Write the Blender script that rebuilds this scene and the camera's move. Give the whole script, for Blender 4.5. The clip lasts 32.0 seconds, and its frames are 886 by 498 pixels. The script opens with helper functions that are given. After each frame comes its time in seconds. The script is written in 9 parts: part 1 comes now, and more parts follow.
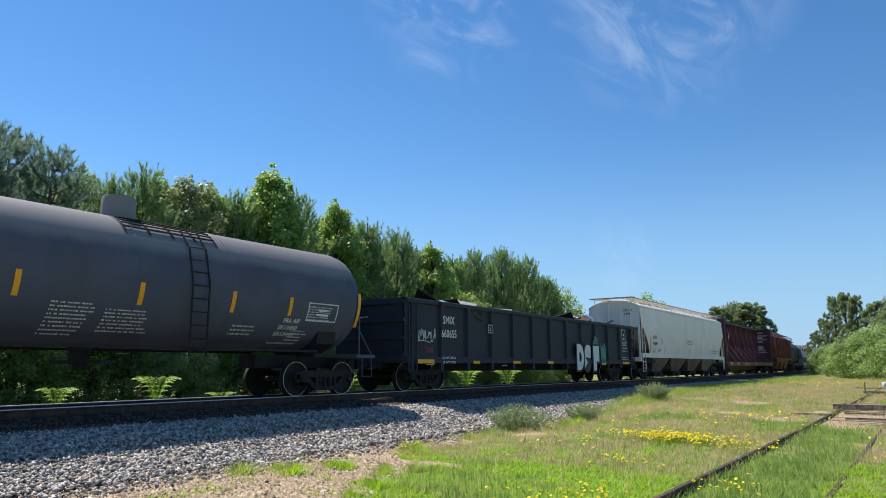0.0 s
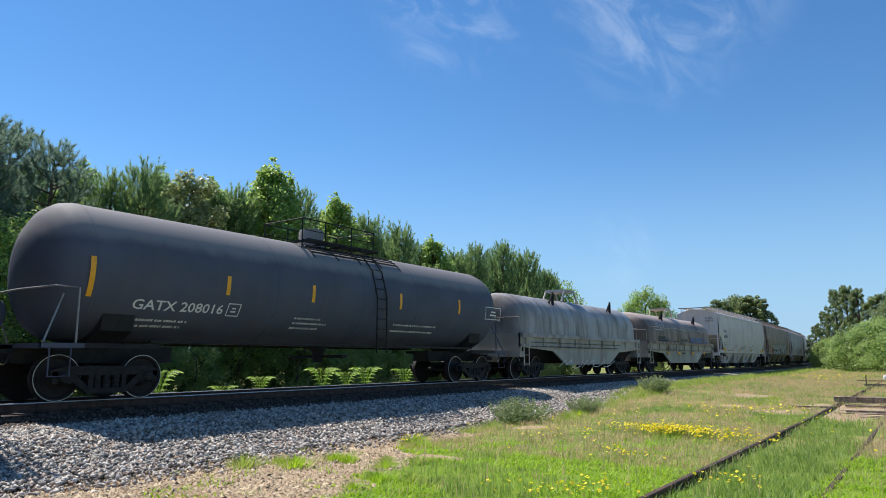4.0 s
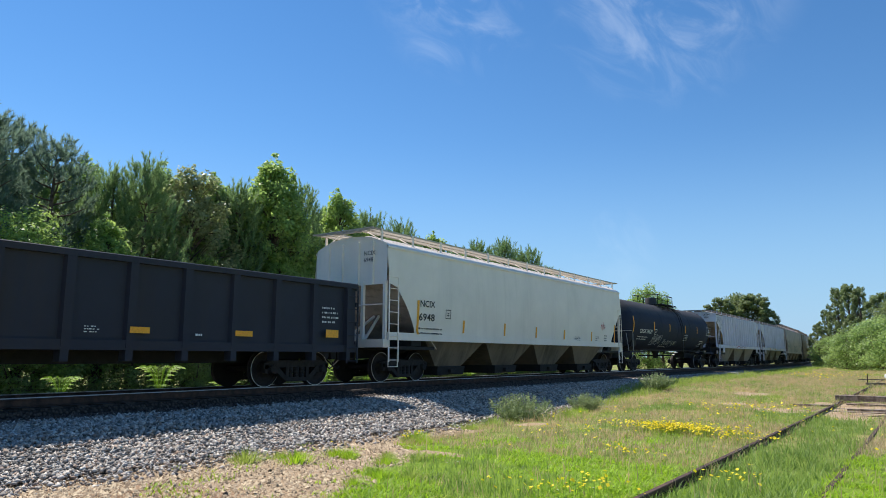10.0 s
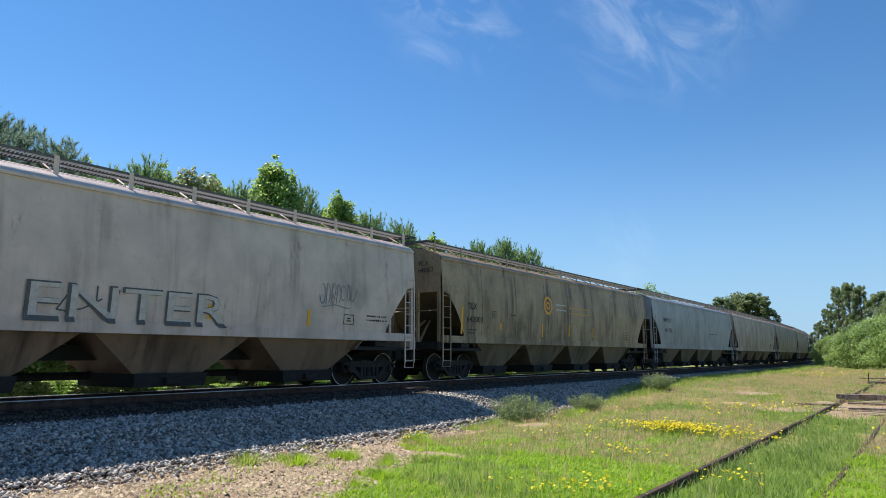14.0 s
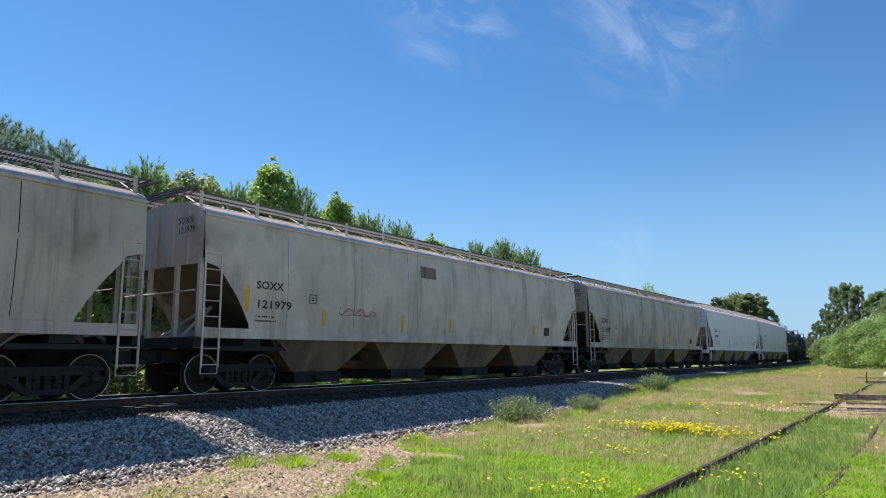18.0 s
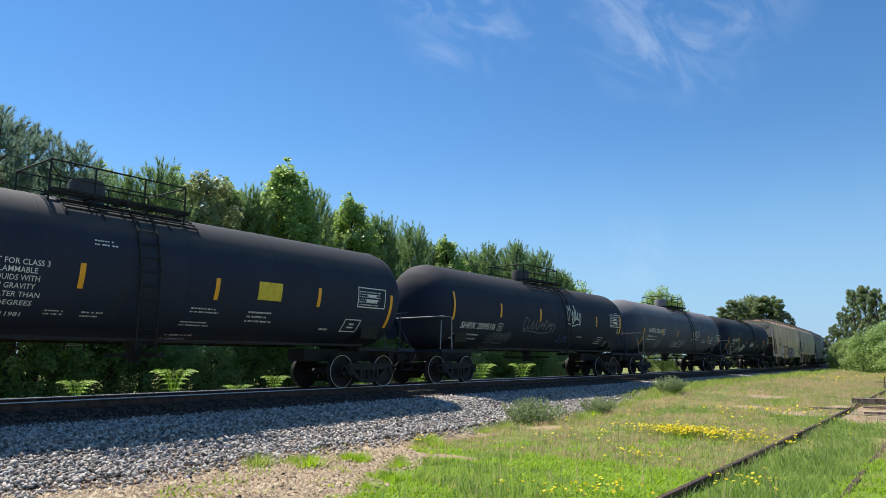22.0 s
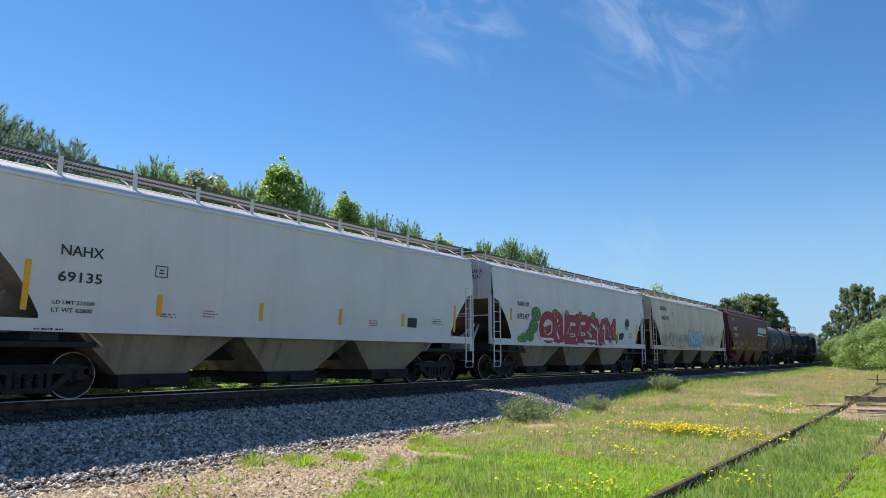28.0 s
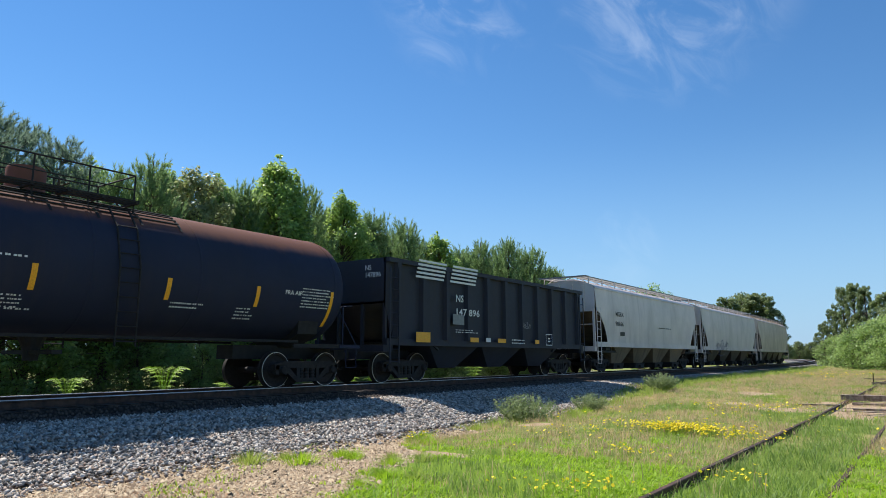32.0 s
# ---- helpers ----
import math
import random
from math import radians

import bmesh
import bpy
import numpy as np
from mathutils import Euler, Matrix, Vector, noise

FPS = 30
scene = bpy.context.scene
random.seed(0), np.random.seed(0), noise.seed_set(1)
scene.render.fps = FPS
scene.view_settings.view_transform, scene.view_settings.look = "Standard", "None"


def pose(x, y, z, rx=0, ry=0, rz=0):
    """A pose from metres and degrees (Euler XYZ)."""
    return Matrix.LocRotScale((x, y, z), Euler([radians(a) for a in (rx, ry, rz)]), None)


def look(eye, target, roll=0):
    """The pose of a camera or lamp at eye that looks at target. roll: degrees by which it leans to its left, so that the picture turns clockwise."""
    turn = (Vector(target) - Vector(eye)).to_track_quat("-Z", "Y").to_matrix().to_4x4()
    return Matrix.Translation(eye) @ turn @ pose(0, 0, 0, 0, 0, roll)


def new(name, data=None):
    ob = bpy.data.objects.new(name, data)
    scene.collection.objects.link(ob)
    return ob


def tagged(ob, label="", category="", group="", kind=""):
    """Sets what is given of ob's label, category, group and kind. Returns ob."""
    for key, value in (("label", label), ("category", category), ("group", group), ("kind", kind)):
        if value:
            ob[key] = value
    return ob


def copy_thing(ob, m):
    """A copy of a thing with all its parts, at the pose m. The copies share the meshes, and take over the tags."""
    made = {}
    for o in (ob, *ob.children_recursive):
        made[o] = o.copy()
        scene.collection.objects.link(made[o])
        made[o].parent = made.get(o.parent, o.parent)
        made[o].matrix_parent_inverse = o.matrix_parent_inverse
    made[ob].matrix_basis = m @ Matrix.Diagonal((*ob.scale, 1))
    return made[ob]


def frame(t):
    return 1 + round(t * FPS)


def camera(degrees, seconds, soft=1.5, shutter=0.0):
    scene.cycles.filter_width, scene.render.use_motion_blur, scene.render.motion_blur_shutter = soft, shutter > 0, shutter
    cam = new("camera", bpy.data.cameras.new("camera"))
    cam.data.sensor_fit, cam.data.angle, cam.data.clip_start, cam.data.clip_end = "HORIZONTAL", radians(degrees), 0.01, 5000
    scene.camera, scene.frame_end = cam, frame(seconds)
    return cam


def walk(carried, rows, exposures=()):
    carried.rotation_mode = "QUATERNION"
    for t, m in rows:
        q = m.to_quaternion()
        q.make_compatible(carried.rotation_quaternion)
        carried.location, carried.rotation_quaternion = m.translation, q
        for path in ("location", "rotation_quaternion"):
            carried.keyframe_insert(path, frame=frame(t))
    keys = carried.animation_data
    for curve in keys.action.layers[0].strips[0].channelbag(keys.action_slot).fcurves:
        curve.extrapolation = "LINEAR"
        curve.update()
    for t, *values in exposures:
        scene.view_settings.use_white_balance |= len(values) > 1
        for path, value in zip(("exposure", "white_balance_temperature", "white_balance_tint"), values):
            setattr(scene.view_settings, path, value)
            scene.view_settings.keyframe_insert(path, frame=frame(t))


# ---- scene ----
cam = camera(66.0, 32.0, soft=0.85)
# seconds, heading to the left of the track, tilt, lean: held in the hand at one spot
LOOKS = [
    (0, 35.26, 9.8, -0.12), (0.5, 35.25, 9.76, -0.3), (1, 35.3, 9.71, -0.35), (1.5, 35.35, 9.68, -0.31),
    (2, 35.33, 9.64, -0.39), (2.5, 35.27, 9.59, -0.48), (3, 35.26, 9.45, -0.45), (3.5, 35.3, 9.34, -0.31),
    (5.5, 35.44, 9.18, -0.11), (6, 35.45, 9.21, -0.1), (6.5, 35.46, 9.21, -0.09), (7, 35.5, 9.2, -0.06),
    (7.5, 35.56, 9.16, -0.01), (8, 35.61, 9.11, 0.07), (8.5, 35.62, 9.07, 0.09), (9, 35.63, 9.03, 0.12),
    (9.5, 35.57, 9.01, 0.13), (10, 35.5, 9, 0.06), (10.5, 35.42, 9.01, -0.11), (11, 35.36, 9.02, -0.23),
    (11.5, 35.35, 9, -0.24), (12, 35.36, 9, -0.25), (12.5, 35.42, 9, -0.23), (13, 35.48, 9.02, -0.23),
    (13.5, 35.51, 9.05, -0.26), (14, 35.53, 9.06, -0.21), (14.5, 35.51, 9.12, -0.16), (16.5, 35.31, 9.19, -0.36),
    (17, 35.3, 9.15, -0.45), (17.5, 35.32, 9.15, -0.46), (18, 35.38, 9.15, -0.4), (18.5, 35.48, 9.15, -0.26),
    (19, 35.73, 9.15, 0), (19.5, 36.12, 9.18, 0.23), (20, 36.55, 9.26, 0.38), (20.5, 36.78, 9.29, 0.37),
    (21, 36.78, 9.29, 0.28), (21.5, 36.66, 9.28, 0.07), (22, 36.49, 9.26, -0.04), (22.5, 36.34, 9.21, -0.08),
    (23, 36.26, 9.14, -0.05), (23.5, 36.12, 9.12, -0.12), (24, 36.06, 9.13, -0.13), (24.5, 36.06, 9.19, -0.12),
    (25, 36.09, 9.23, -0.2), (25.5, 36.1, 9.2, -0.14), (27.5, 36.08, 9.12, -0.11), (28, 36.06, 9.13, -0.13),
    (28.5, 35.98, 9.1, -0.2), (29, 35.96, 9.11, -0.25), (29.5, 35.9, 9.09, -0.22), (30, 35.88, 9.05, -0.15),
    (30.5, 35.9, 9.06, -0.13), (31, 35.91, 9.07, -0.06), (31.5, 35.89, 9.06, -0.05), (32, 35.83, 9.04, -0.09),
]
walk(cam, [(t, look((0, 0, 1.55), (-math.sin(radians(a)) * math.cos(radians(b)), math.cos(radians(a)) * math.cos(radians(b)), 1.55 + math.sin(radians(b))), c))
           for t, a, b, c in LOOKS])
RT = 0.78           # top of the main rails over the grass
SPEED, SLOWING = 23.541, -0.024
TRACK_X, BEND_AT, BEND_R = -14.913, 46.6, 905.0


def track(s, off=0.0):
    """Place beside the main track, s metres along it and off metres to its right, with its heading."""
    a = max(0.0, s - BEND_AT) / BEND_R
    x = TRACK_X - BEND_R * (1 - math.cos(a)) + off * math.cos(a)
    y = min(s, BEND_AT) + BEND_R * math.sin(a) + off * math.sin(a)
    return x, y, a


def rolled(t):
    """Distance that the train has still to go at t, counted from 16 s."""
    return SPEED * (t - 16) + 0.5 * SLOWING * (t - 16) ** 2


# ---- light ----
SUN = Vector((0.572, -0.05, -0.820)).normalized()
world = bpy.data.worlds.new("sky")
scene.world = world
world.use_nodes = True
wn, wl = world.node_tree.nodes, world.node_tree.links
wn.clear()
sky = wn.new("ShaderNodeTexSky")
sky.sky_type = "NISHITA"
sky.sun_disc = False
sky.sun_elevation = math.asin(-SUN.z)
sky.sun_rotation = math.atan2(-SUN.x, -SUN.y)
sky.air_density, sky.dust_density, sky.ozone_density = 1.0, 0.0, 4.2
sky.altitude = 100
geo = wn.new("ShaderNodeTexCoord")
# thin high clouds: streaky noise, kept to the parts of the sky where they drift
streak_axes = wn.new("ShaderNodeCombineXYZ")
for axis, way, much in (("X", (0.57, 0.66, -0.45), 4.4), ("Y", (0.62, -0.02, 0.78), 7.6), ("Z", (-0.55, 0.75, 0.40), 3.0)):
    along_axis = wn.new("ShaderNodeVectorMath")
    along_axis.operation = "DOT_PRODUCT"
    wl.new(geo.outputs["Generated"], along_axis.inputs[0])
    along_axis.inputs[1].default_value = Vector(way) * much
    wl.new(along_axis.outputs["Value"], streak_axes.inputs[axis])
wisps = wn.new("ShaderNodeTexNoise")
wisps.inputs["Scale"].default_value = 2.0
wisps.inputs["Detail"].default_value = 11
wisps.inputs["Roughness"].default_value = 0.58
wisps.inputs["Distortion"].default_value = 1.3
wl.new(streak_axes.outputs["Vector"], wisps.inputs["Vector"])


def cloud_spot(direction, inner, outer):
    d = Vector(direction).normalized()
    dot = wn.new("ShaderNodeVectorMath")
    dot.operation = "DOT_PRODUCT"
    norm = wn.new("ShaderNodeVectorMath")
    norm.operation = "NORMALIZE"
    wl.new(geo.outputs["Generated"], norm.inputs[0])
    wl.new(norm.outputs["Vector"], dot.inputs[0])
    dot.inputs[1].default_value = d
    ramp = wn.new("ShaderNodeMapRange")
    ramp.interpolation_type = "SMOOTHSTEP"
    ramp.inputs["From Min"].default_value = math.cos(radians(outer))
    ramp.inputs["From Max"].default_value = math.cos(radians(inner))
    wl.new(dot.outputs["Value"], ramp.inputs["Value"])
    return ramp.outputs["Result"]


def azel(az, el):
    return (-math.sin(radians(az)) * math.cos(radians(el)), math.cos(radians(az)) * math.cos(radians(el)), math.sin(radians(el)))


def summed(a, b, op="MAXIMUM"):
    m = wn.new("ShaderNodeMath")
    m.operation = op
    wl.new(a, m.inputs[0])
    if isinstance(b, float):
        m.inputs[1].default_value = b
    else:
        wl.new(b, m.inputs[1])
    return m.outputs[0]


spots = summed(cloud_spot(azel(34.0, 30.2), 0.8, 8.0), cloud_spot(azel(16.0, 29.2), 1.0, 10.5))
spots = summed(spots, cloud_spot(azel(60, 42), 2, 14))
spots = summed(spots, cloud_spot(azel(-30, 36), 4, 30))
low = summed(cloud_spot(azel(21.5, 8.8), 0.4, 4.6), 0.35, "MULTIPLY")
spots = summed(spots, low)
thr = wn.new("ShaderNodeMapRange")
thr.interpolation_type = "SMOOTHSTEP"
thr.inputs["From Min"].default_value = 0.42
thr.inputs["From Max"].default_value = 0.80
wl.new(wisps.outputs["Fac"], thr.inputs["Value"])
cover = summed(summed(spots, thr.outputs["Result"], "MULTIPLY"), 0.20, "MULTIPLY")
white = wn.new("ShaderNodeMix")
white.data_type = "RGBA"
white.inputs["B"].default_value = (8.4, 8.9, 9.3, 1)
wl.new(cover, white.inputs["Factor"])
tone = wn.new("ShaderNodeHueSaturation")
tone.inputs["Saturation"].default_value = 1.2
wl.new(sky.outputs["Color"], tone.inputs["Color"])
# blue summer haze that softens the sky towards the horizon, all round
height = wn.new("ShaderNodeSeparateXYZ")
wl.new(geo.outputs["Generated"], height.inputs["Vector"])
near_horizon = wn.new("ShaderNodeMapRange")
near_horizon.interpolation_type = "SMOOTHSTEP"
near_horizon.inputs["From Min"].default_value, near_horizon.inputs["From Max"].default_value = 0.32, -0.02
near_horizon.inputs["To Max"].default_value = 0.85
wl.new(height.outputs["Z"], near_horizon.inputs["Value"])
haze = wn.new("ShaderNodeMix")
haze.data_type = "RGBA"
haze.inputs["B"].default_value = (2.2, 3.9, 5.95, 1)
wl.new(near_horizon.outputs["Result"], haze.inputs["Factor"])
wl.new(tone.outputs["Color"], haze.inputs["A"])
wl.new(haze.outputs["Result"], white.inputs["A"])
back = wn.new("ShaderNodeBackground")
back.inputs["Strength"].default_value = 0.114
wout = wn.new("ShaderNodeOutputWorld")
wl.new(white.outputs["Result"], back.inputs["Color"])
wl.new(back.outputs["Background"], wout.inputs["Surface"])

lamp = bpy.data.lights.new("sun", "SUN")
lamp.energy, lamp.angle, lamp.color = 5.0, radians(0.53), (1.0, 0.955, 0.88)
sun = new("sun", lamp)
sun.matrix_world = Matrix.Translation((-60, 0, 90)) @ SUN.to_track_quat("-Z", "Y").to_matrix().to_4x4()
scene.view_settings.exposure = 0.32


# ---- materials ----
class Nodes:
    """Short hand for building one material."""

    def __init__(self, name):
        self.mat = bpy.data.materials.new(name)
        self.mat.use_nodes = True
        self.n, self.l = self.mat.node_tree.nodes, self.mat.node_tree.links
        self.bsdf = self.n["Principled BSDF"]
        self.tc = self.n.new("ShaderNodeTexCoord")

    def set(self, **kw):
        for k, v in kw.items():
            k = {"rough": "Roughness", "metal": "Metallic", "spec": "Specular IOR Level", "sub": "Subsurface Weight", "trans": "Transmission Weight"}[k]
            self.bsdf.inputs[k].default_value = v
        return self

    def link(self, a, b):
        self.l.new(a, b)

    def coords(self, scale=(1, 1, 1), kind="Object", rot=(0, 0, 0)):
        m = self.n.new("ShaderNodeMapping")
        m.inputs["Scale"].default_value = scale
        m.inputs["Rotation"].default_value = rot
        self.l.new(self.tc.outputs[kind], m.inputs["Vector"])
        return m.outputs["Vector"]

    def noise(self, vec, scale=1.0, detail=4.0, rough=0.55, dist=0.0):
        t = self.n.new("ShaderNodeTexNoise")
        t.inputs["Scale"].default_value = scale
        t.inputs["Detail"].default_value = detail
        t.inputs["Roughness"].default_value = rough
        t.inputs["Distortion"].default_value = dist
        self.l.new(vec, t.inputs["Vector"])
        return t.outputs["Fac"]

    def ramp(self, fac, lo, hi, smooth=True):
        m = self.n.new("ShaderNodeMapRange")
        m.interpolation_type = "SMOOTHSTEP" if smooth else "LINEAR"
        m.inputs["From Min"].default_value = lo
        m.inputs["From Max"].default_value = hi
        self.l.new(fac, m.inputs["Value"])
        return m.outputs["Result"]

    def math(self, op, a, b):
        m = self.n.new("ShaderNodeMath")
        m.operation = op
        for i, v in enumerate((a, b)):
            if isinstance(v, (int, float)):
                m.inputs[i].default_value = v
            else:
                self.l.new(v, m.inputs[i])
        return m.outputs[0]

    def mix(self, fac, a, b):
        m = self.n.new("ShaderNodeMix")
        m.data_type = "RGBA"
        for key, v in (("Factor", fac), ("A", a), ("B", b)):
            if isinstance(v, (int, float)):
                m.inputs[key].default_value = v
            elif isinstance(v, tuple):
                m.inputs[key].default_value = (*v[:3], 1)
            else:
                self.l.new(v, m.inputs[key])
        return m.outputs["Result"]

    def color(self, v):
        if isinstance(v, tuple):
            self.bsdf.inputs["Base Color"].default_value = (*v[:3], 1)
        else:
            self.l.new(v, self.bsdf.inputs["Base Color"])
        return self

    def bump(self, height, strength=0.3, dist=0.02):
        b = self.n.new("ShaderNodeBump")
        b.inputs["Strength"].default_value = strength
        b.inputs["Distance"].default_value = dist
        self.l.new(height, b.inputs["Height"])
        self.l.new(b.outputs["Normal"], self.bsdf.inputs["Normal"])
        return self

    def roughness(self, v):
        self.l.new(v, self.bsdf.inputs["Roughness"])
        return self

    def chance(self):
        return self.n.new("ShaderNodeObjectInfo").outputs["Random"]

    def island(self):
        return self.n.new("ShaderNodeNewGeometry").outputs["Random Per Island"]


def paint(name, rgb, grime=(0.10, 0.075, 0.05), dirt=0.35, rust=0.0, rough=0.5, shift=0.0, gloss=0.4, worn_lit_top=None, top_from=3.2):
    """Weathered railcar paint: cloudy fading, rain streaks down the side, grime that rises from below, rust blooms."""
    m = Nodes(name)
    base = m.coords((1, 1, 1))
    cloud = m.noise(base, 0.9 + shift, 5, 0.6)
    fade = min(0.14, 0.03 + 0.4 * dirt)
    col = m.mix(m.ramp(cloud, 0.3, 0.75), tuple(c * (1 - fade) for c in rgb), tuple(min(1, c * (1 + 0.4 * fade)) for c in rgb))
    # soft broad smudges, then drips of uneven width that run down from the roof
    smudge = m.noise(m.coords((0.5, 0.42, 0.30)), 1.0 + shift, 4, 0.55, 0.5)
    col = m.mix(m.math("MULTIPLY", m.ramp(smudge, 0.47, 0.70), min(0.85, dirt * 1.5)), col, tuple(0.6 * g + 0.22 * c for g, c in zip(grime, rgb)))
    streak = m.noise(m.coords((0.6, 1.5, 0.10)), 1.5 + shift, 6, 0.66, 0.3)
    broad = m.noise(m.coords((0.4, 0.45, 0.22)), 1.3 + shift, 3, 0.5)
    f = m.math("MULTIPLY", m.ramp(streak, 0.47 - 0.05 * dirt, 0.74 - 0.05 * dirt), m.ramp(broad, 0.38, 0.60))
    col = m.mix(m.math("MULTIPLY", f, min(1, dirt * 1.7)), col, grime)
    soot = m.noise(m.coords((1, 1, 1)), 5.5, 6, 0.7)
    col = m.mix(m.math("MULTIPLY", m.ramp(soot, 0.52, 0.75), dirt * 0.5), col, grime)
    if rust:
        spots = m.noise(m.coords((1, 1.3, 0.5)), 1.15 + shift, 6, 0.72, 0.3)
        col = m.mix(m.math("MULTIPLY", m.ramp(spots, 0.60 - 0.12 * rust, 0.72), min(1, 0.55 + 0.4 * rust)), col, (0.23, 0.085, 0.03))
    if worn_lit_top:
        # dusty or rusty crown with its sunlit paleness painted in, and a ragged lower edge
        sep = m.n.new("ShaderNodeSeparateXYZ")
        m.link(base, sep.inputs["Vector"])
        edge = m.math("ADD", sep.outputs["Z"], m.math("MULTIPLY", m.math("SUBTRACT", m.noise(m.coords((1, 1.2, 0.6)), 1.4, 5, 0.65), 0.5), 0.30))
        col = m.mix(m.math("MULTIPLY", m.ramp(edge, top_from, top_from + 0.32), 0.9), col, worn_lit_top)
    m.color(col).set(metal=0.0, spec=gloss)
    m.roughness(m.ramp(soot, 0.0, 1.4, False) if rough is None else m.math("ADD", m.math("MULTIPLY", soot, 0.25), rough - 0.12))
    m.bump(m.noise(m.coords((1, 0.5, 0.7)), 1.1, 2, 0.4), 0.12, 0.05)
    return m.mat


def plain(name, rgb, rough=0.6, metal=0.0, vary=0.25, scale=6.0, dark=None, bump=0.15):
    m = Nodes(name)
    v = m.noise(m.coords(), scale, 5, 0.6)
    col = m.mix(m.ramp(v, 0.3, 0.7), tuple(c * (1 - vary) for c in rgb) if dark is None else dark, tuple(min(1, c * (1 + vary * 0.6)) for c in rgb))
    m.color(col).set(rough=rough, metal=metal)
    if bump:
        m.bump(m.noise(m.coords(), scale * 4, 3), bump, 0.01)
    return m.mat


STEEL = plain("running_gear_steel", (0.019, 0.0155, 0.0145), 0.8, 0.0, 0.4, 9, (0.009, 0.007, 0.006))
SOOT = plain("black_underframe", (0.014, 0.013, 0.0125), 0.8, 0, 0.4, 5)
RIM = plain("polished_wheel_rim", (0.70, 0.68, 0.66), 0.42, 0.6, 0.12, 14, bump=0.05)
WHEEL = plain("rusty_wheel", (0.020, 0.0145, 0.0135), 0.8, 0, 0.4, 12)
YELLOW = plain("yellow_reflector", (0.90, 0.40, 0.015), 0.45, 0, 0.15, 30)
WHITE_INK = plain("white_stencil", (0.72, 0.72, 0.70), 0.6, 0, 0.12, 20, bump=0)
BLACK_INK = plain("black_stencil", (0.025, 0.025, 0.028), 0.6, 0, 0.2, 20, bump=0)
GREY_INK = plain("faded_grey_stencil", (0.28, 0.29, 0.30), 0.7, 0, 0.3, 12, bump=0)
GALV = plain("galvanised_grating", (0.30, 0.29, 0.28), 0.55, 0.3, 0.25, 10)
GRATING = plain("dull_steel_grating", (0.12, 0.115, 0.11), 0.7, 0.0, 0.25, 10)
# grating of the white cars, with the sun shining through put into its colour
PALE_BOARD = plain("sunlit_tan_grating", (0.50, 0.44, 0.36), 0.8, 0.0, 0.2, 8)
RAILTOP = plain("polished_rail_head", (0.74, 0.72, 0.70), 0.42, 0.4, 0.15, 5, bump=0.03)
RAILSIDE = plain("rusty_rail_side", (0.085, 0.045, 0.03), 0.9, 0, 0.4, 6, (0.04, 0.024, 0.018))
TIE = plain("creosoted_tie", (0.07, 0.05, 0.038), 0.95, 0, 0.45, 4, (0.025, 0.019, 0.016), 0.5)
OLDTIE = plain("weathered_timber", (0.30, 0.235, 0.18), 0.95, 0, 0.4, 7, (0.12, 0.085, 0.06), 0.6)


def stone_mat():
    m = Nodes("granite_ballast")
    r = m.island()
    col = m.mix(m.math("POWER", r, 1.1), (0.10, 0.088, 0.078), (0.74, 0.67, 0.585))
    warm = m.math("GREATER_THAN", m.math("FRACT", m.math("MULTIPLY", r, 17.3), 0), 0.82)
    col = m.mix(m.math("MULTIPLY", warm, 0.55), col, (0.46, 0.30, 0.20))
    n = m.noise(m.coords(), 28, 4)
    col = m.mix(m.math("MULTIPLY", m.ramp(n, 0.45, 0.7), 0.35), col, (0.09, 0.08, 0.075))
    m.color(col).set(rough=0.88)
    return m.mat


def bed_mat():
    m = Nodes("ballast_bed")
    v = m.n.new("ShaderNodeTexVoronoi")
    v.inputs["Scale"].default_value = 17
    m.link(m.coords(), v.inputs["Vector"])
    sep = m.n.new("ShaderNodeSeparateColor")
    m.link(v.outputs["Color"], sep.inputs["Color"])
    col = m.mix(sep.outputs[0], (0.13, 0.115, 0.10), (0.48, 0.43, 0.375))
    col = m.mix(m.ramp(v.outputs["Distance"], 0.25, 0.75), col, (0.05, 0.045, 0.04))
    m.color(col).set(rough=0.92)
    m.bump(v.outputs["Distance"], 0.9, -0.05)
    return m.mat


def grit_mat():
    m = Nodes("tan_grit")
    r = m.island()
    col = m.mix(m.ramp(r, 0.0, 1.0, False), (0.15, 0.10, 0.06), (0.60, 0.475, 0.32))
    m.color(col).set(rough=0.9)
    return m.mat


def darkened(mat, name):
    """The same stones, multiplied down to a dark brown tone for the strip beside the rails."""
    m = mat.copy()
    m.name = name
    n, l = m.node_tree.nodes, m.node_tree.links
    bsdf = n["Principled BSDF"]
    mix = n.new("ShaderNodeMix")
    mix.data_type, mix.blend_type = "RGBA", "MULTIPLY"
    mix.inputs["Factor"].default_value = 1.0
    mix.inputs["B"].default_value = (0.22, 0.18, 0.16, 1)
    l.new(bsdf.inputs["Base Color"].links[0].from_socket, mix.inputs["A"])
    l.new(mix.outputs["Result"], bsdf.inputs["Base Color"])
    return m


STONE, BED, GRIT = stone_mat(), bed_mat(), grit_mat()
DARK_STONE, DARK_BED = darkened(STONE, "dark_ballast_stone"), darkened(BED, "dark_ballast_bed")


WORN = ((-1.95, 24.2, 1.0, 4.4), (-3.9, 22.6, 1.0, 1.1), (-6.3, 31.5, 0.9, 1.2), (-5.8, 25.2, 0.5, 0.7), (-3.3, 26.2, 0.35, 1.5), (-7.05, 9.3, 0.85, 0.28), (-8.5, 12.6, 0.5, 0.8), (-7.9, 14.6, 0.45, 0.5))


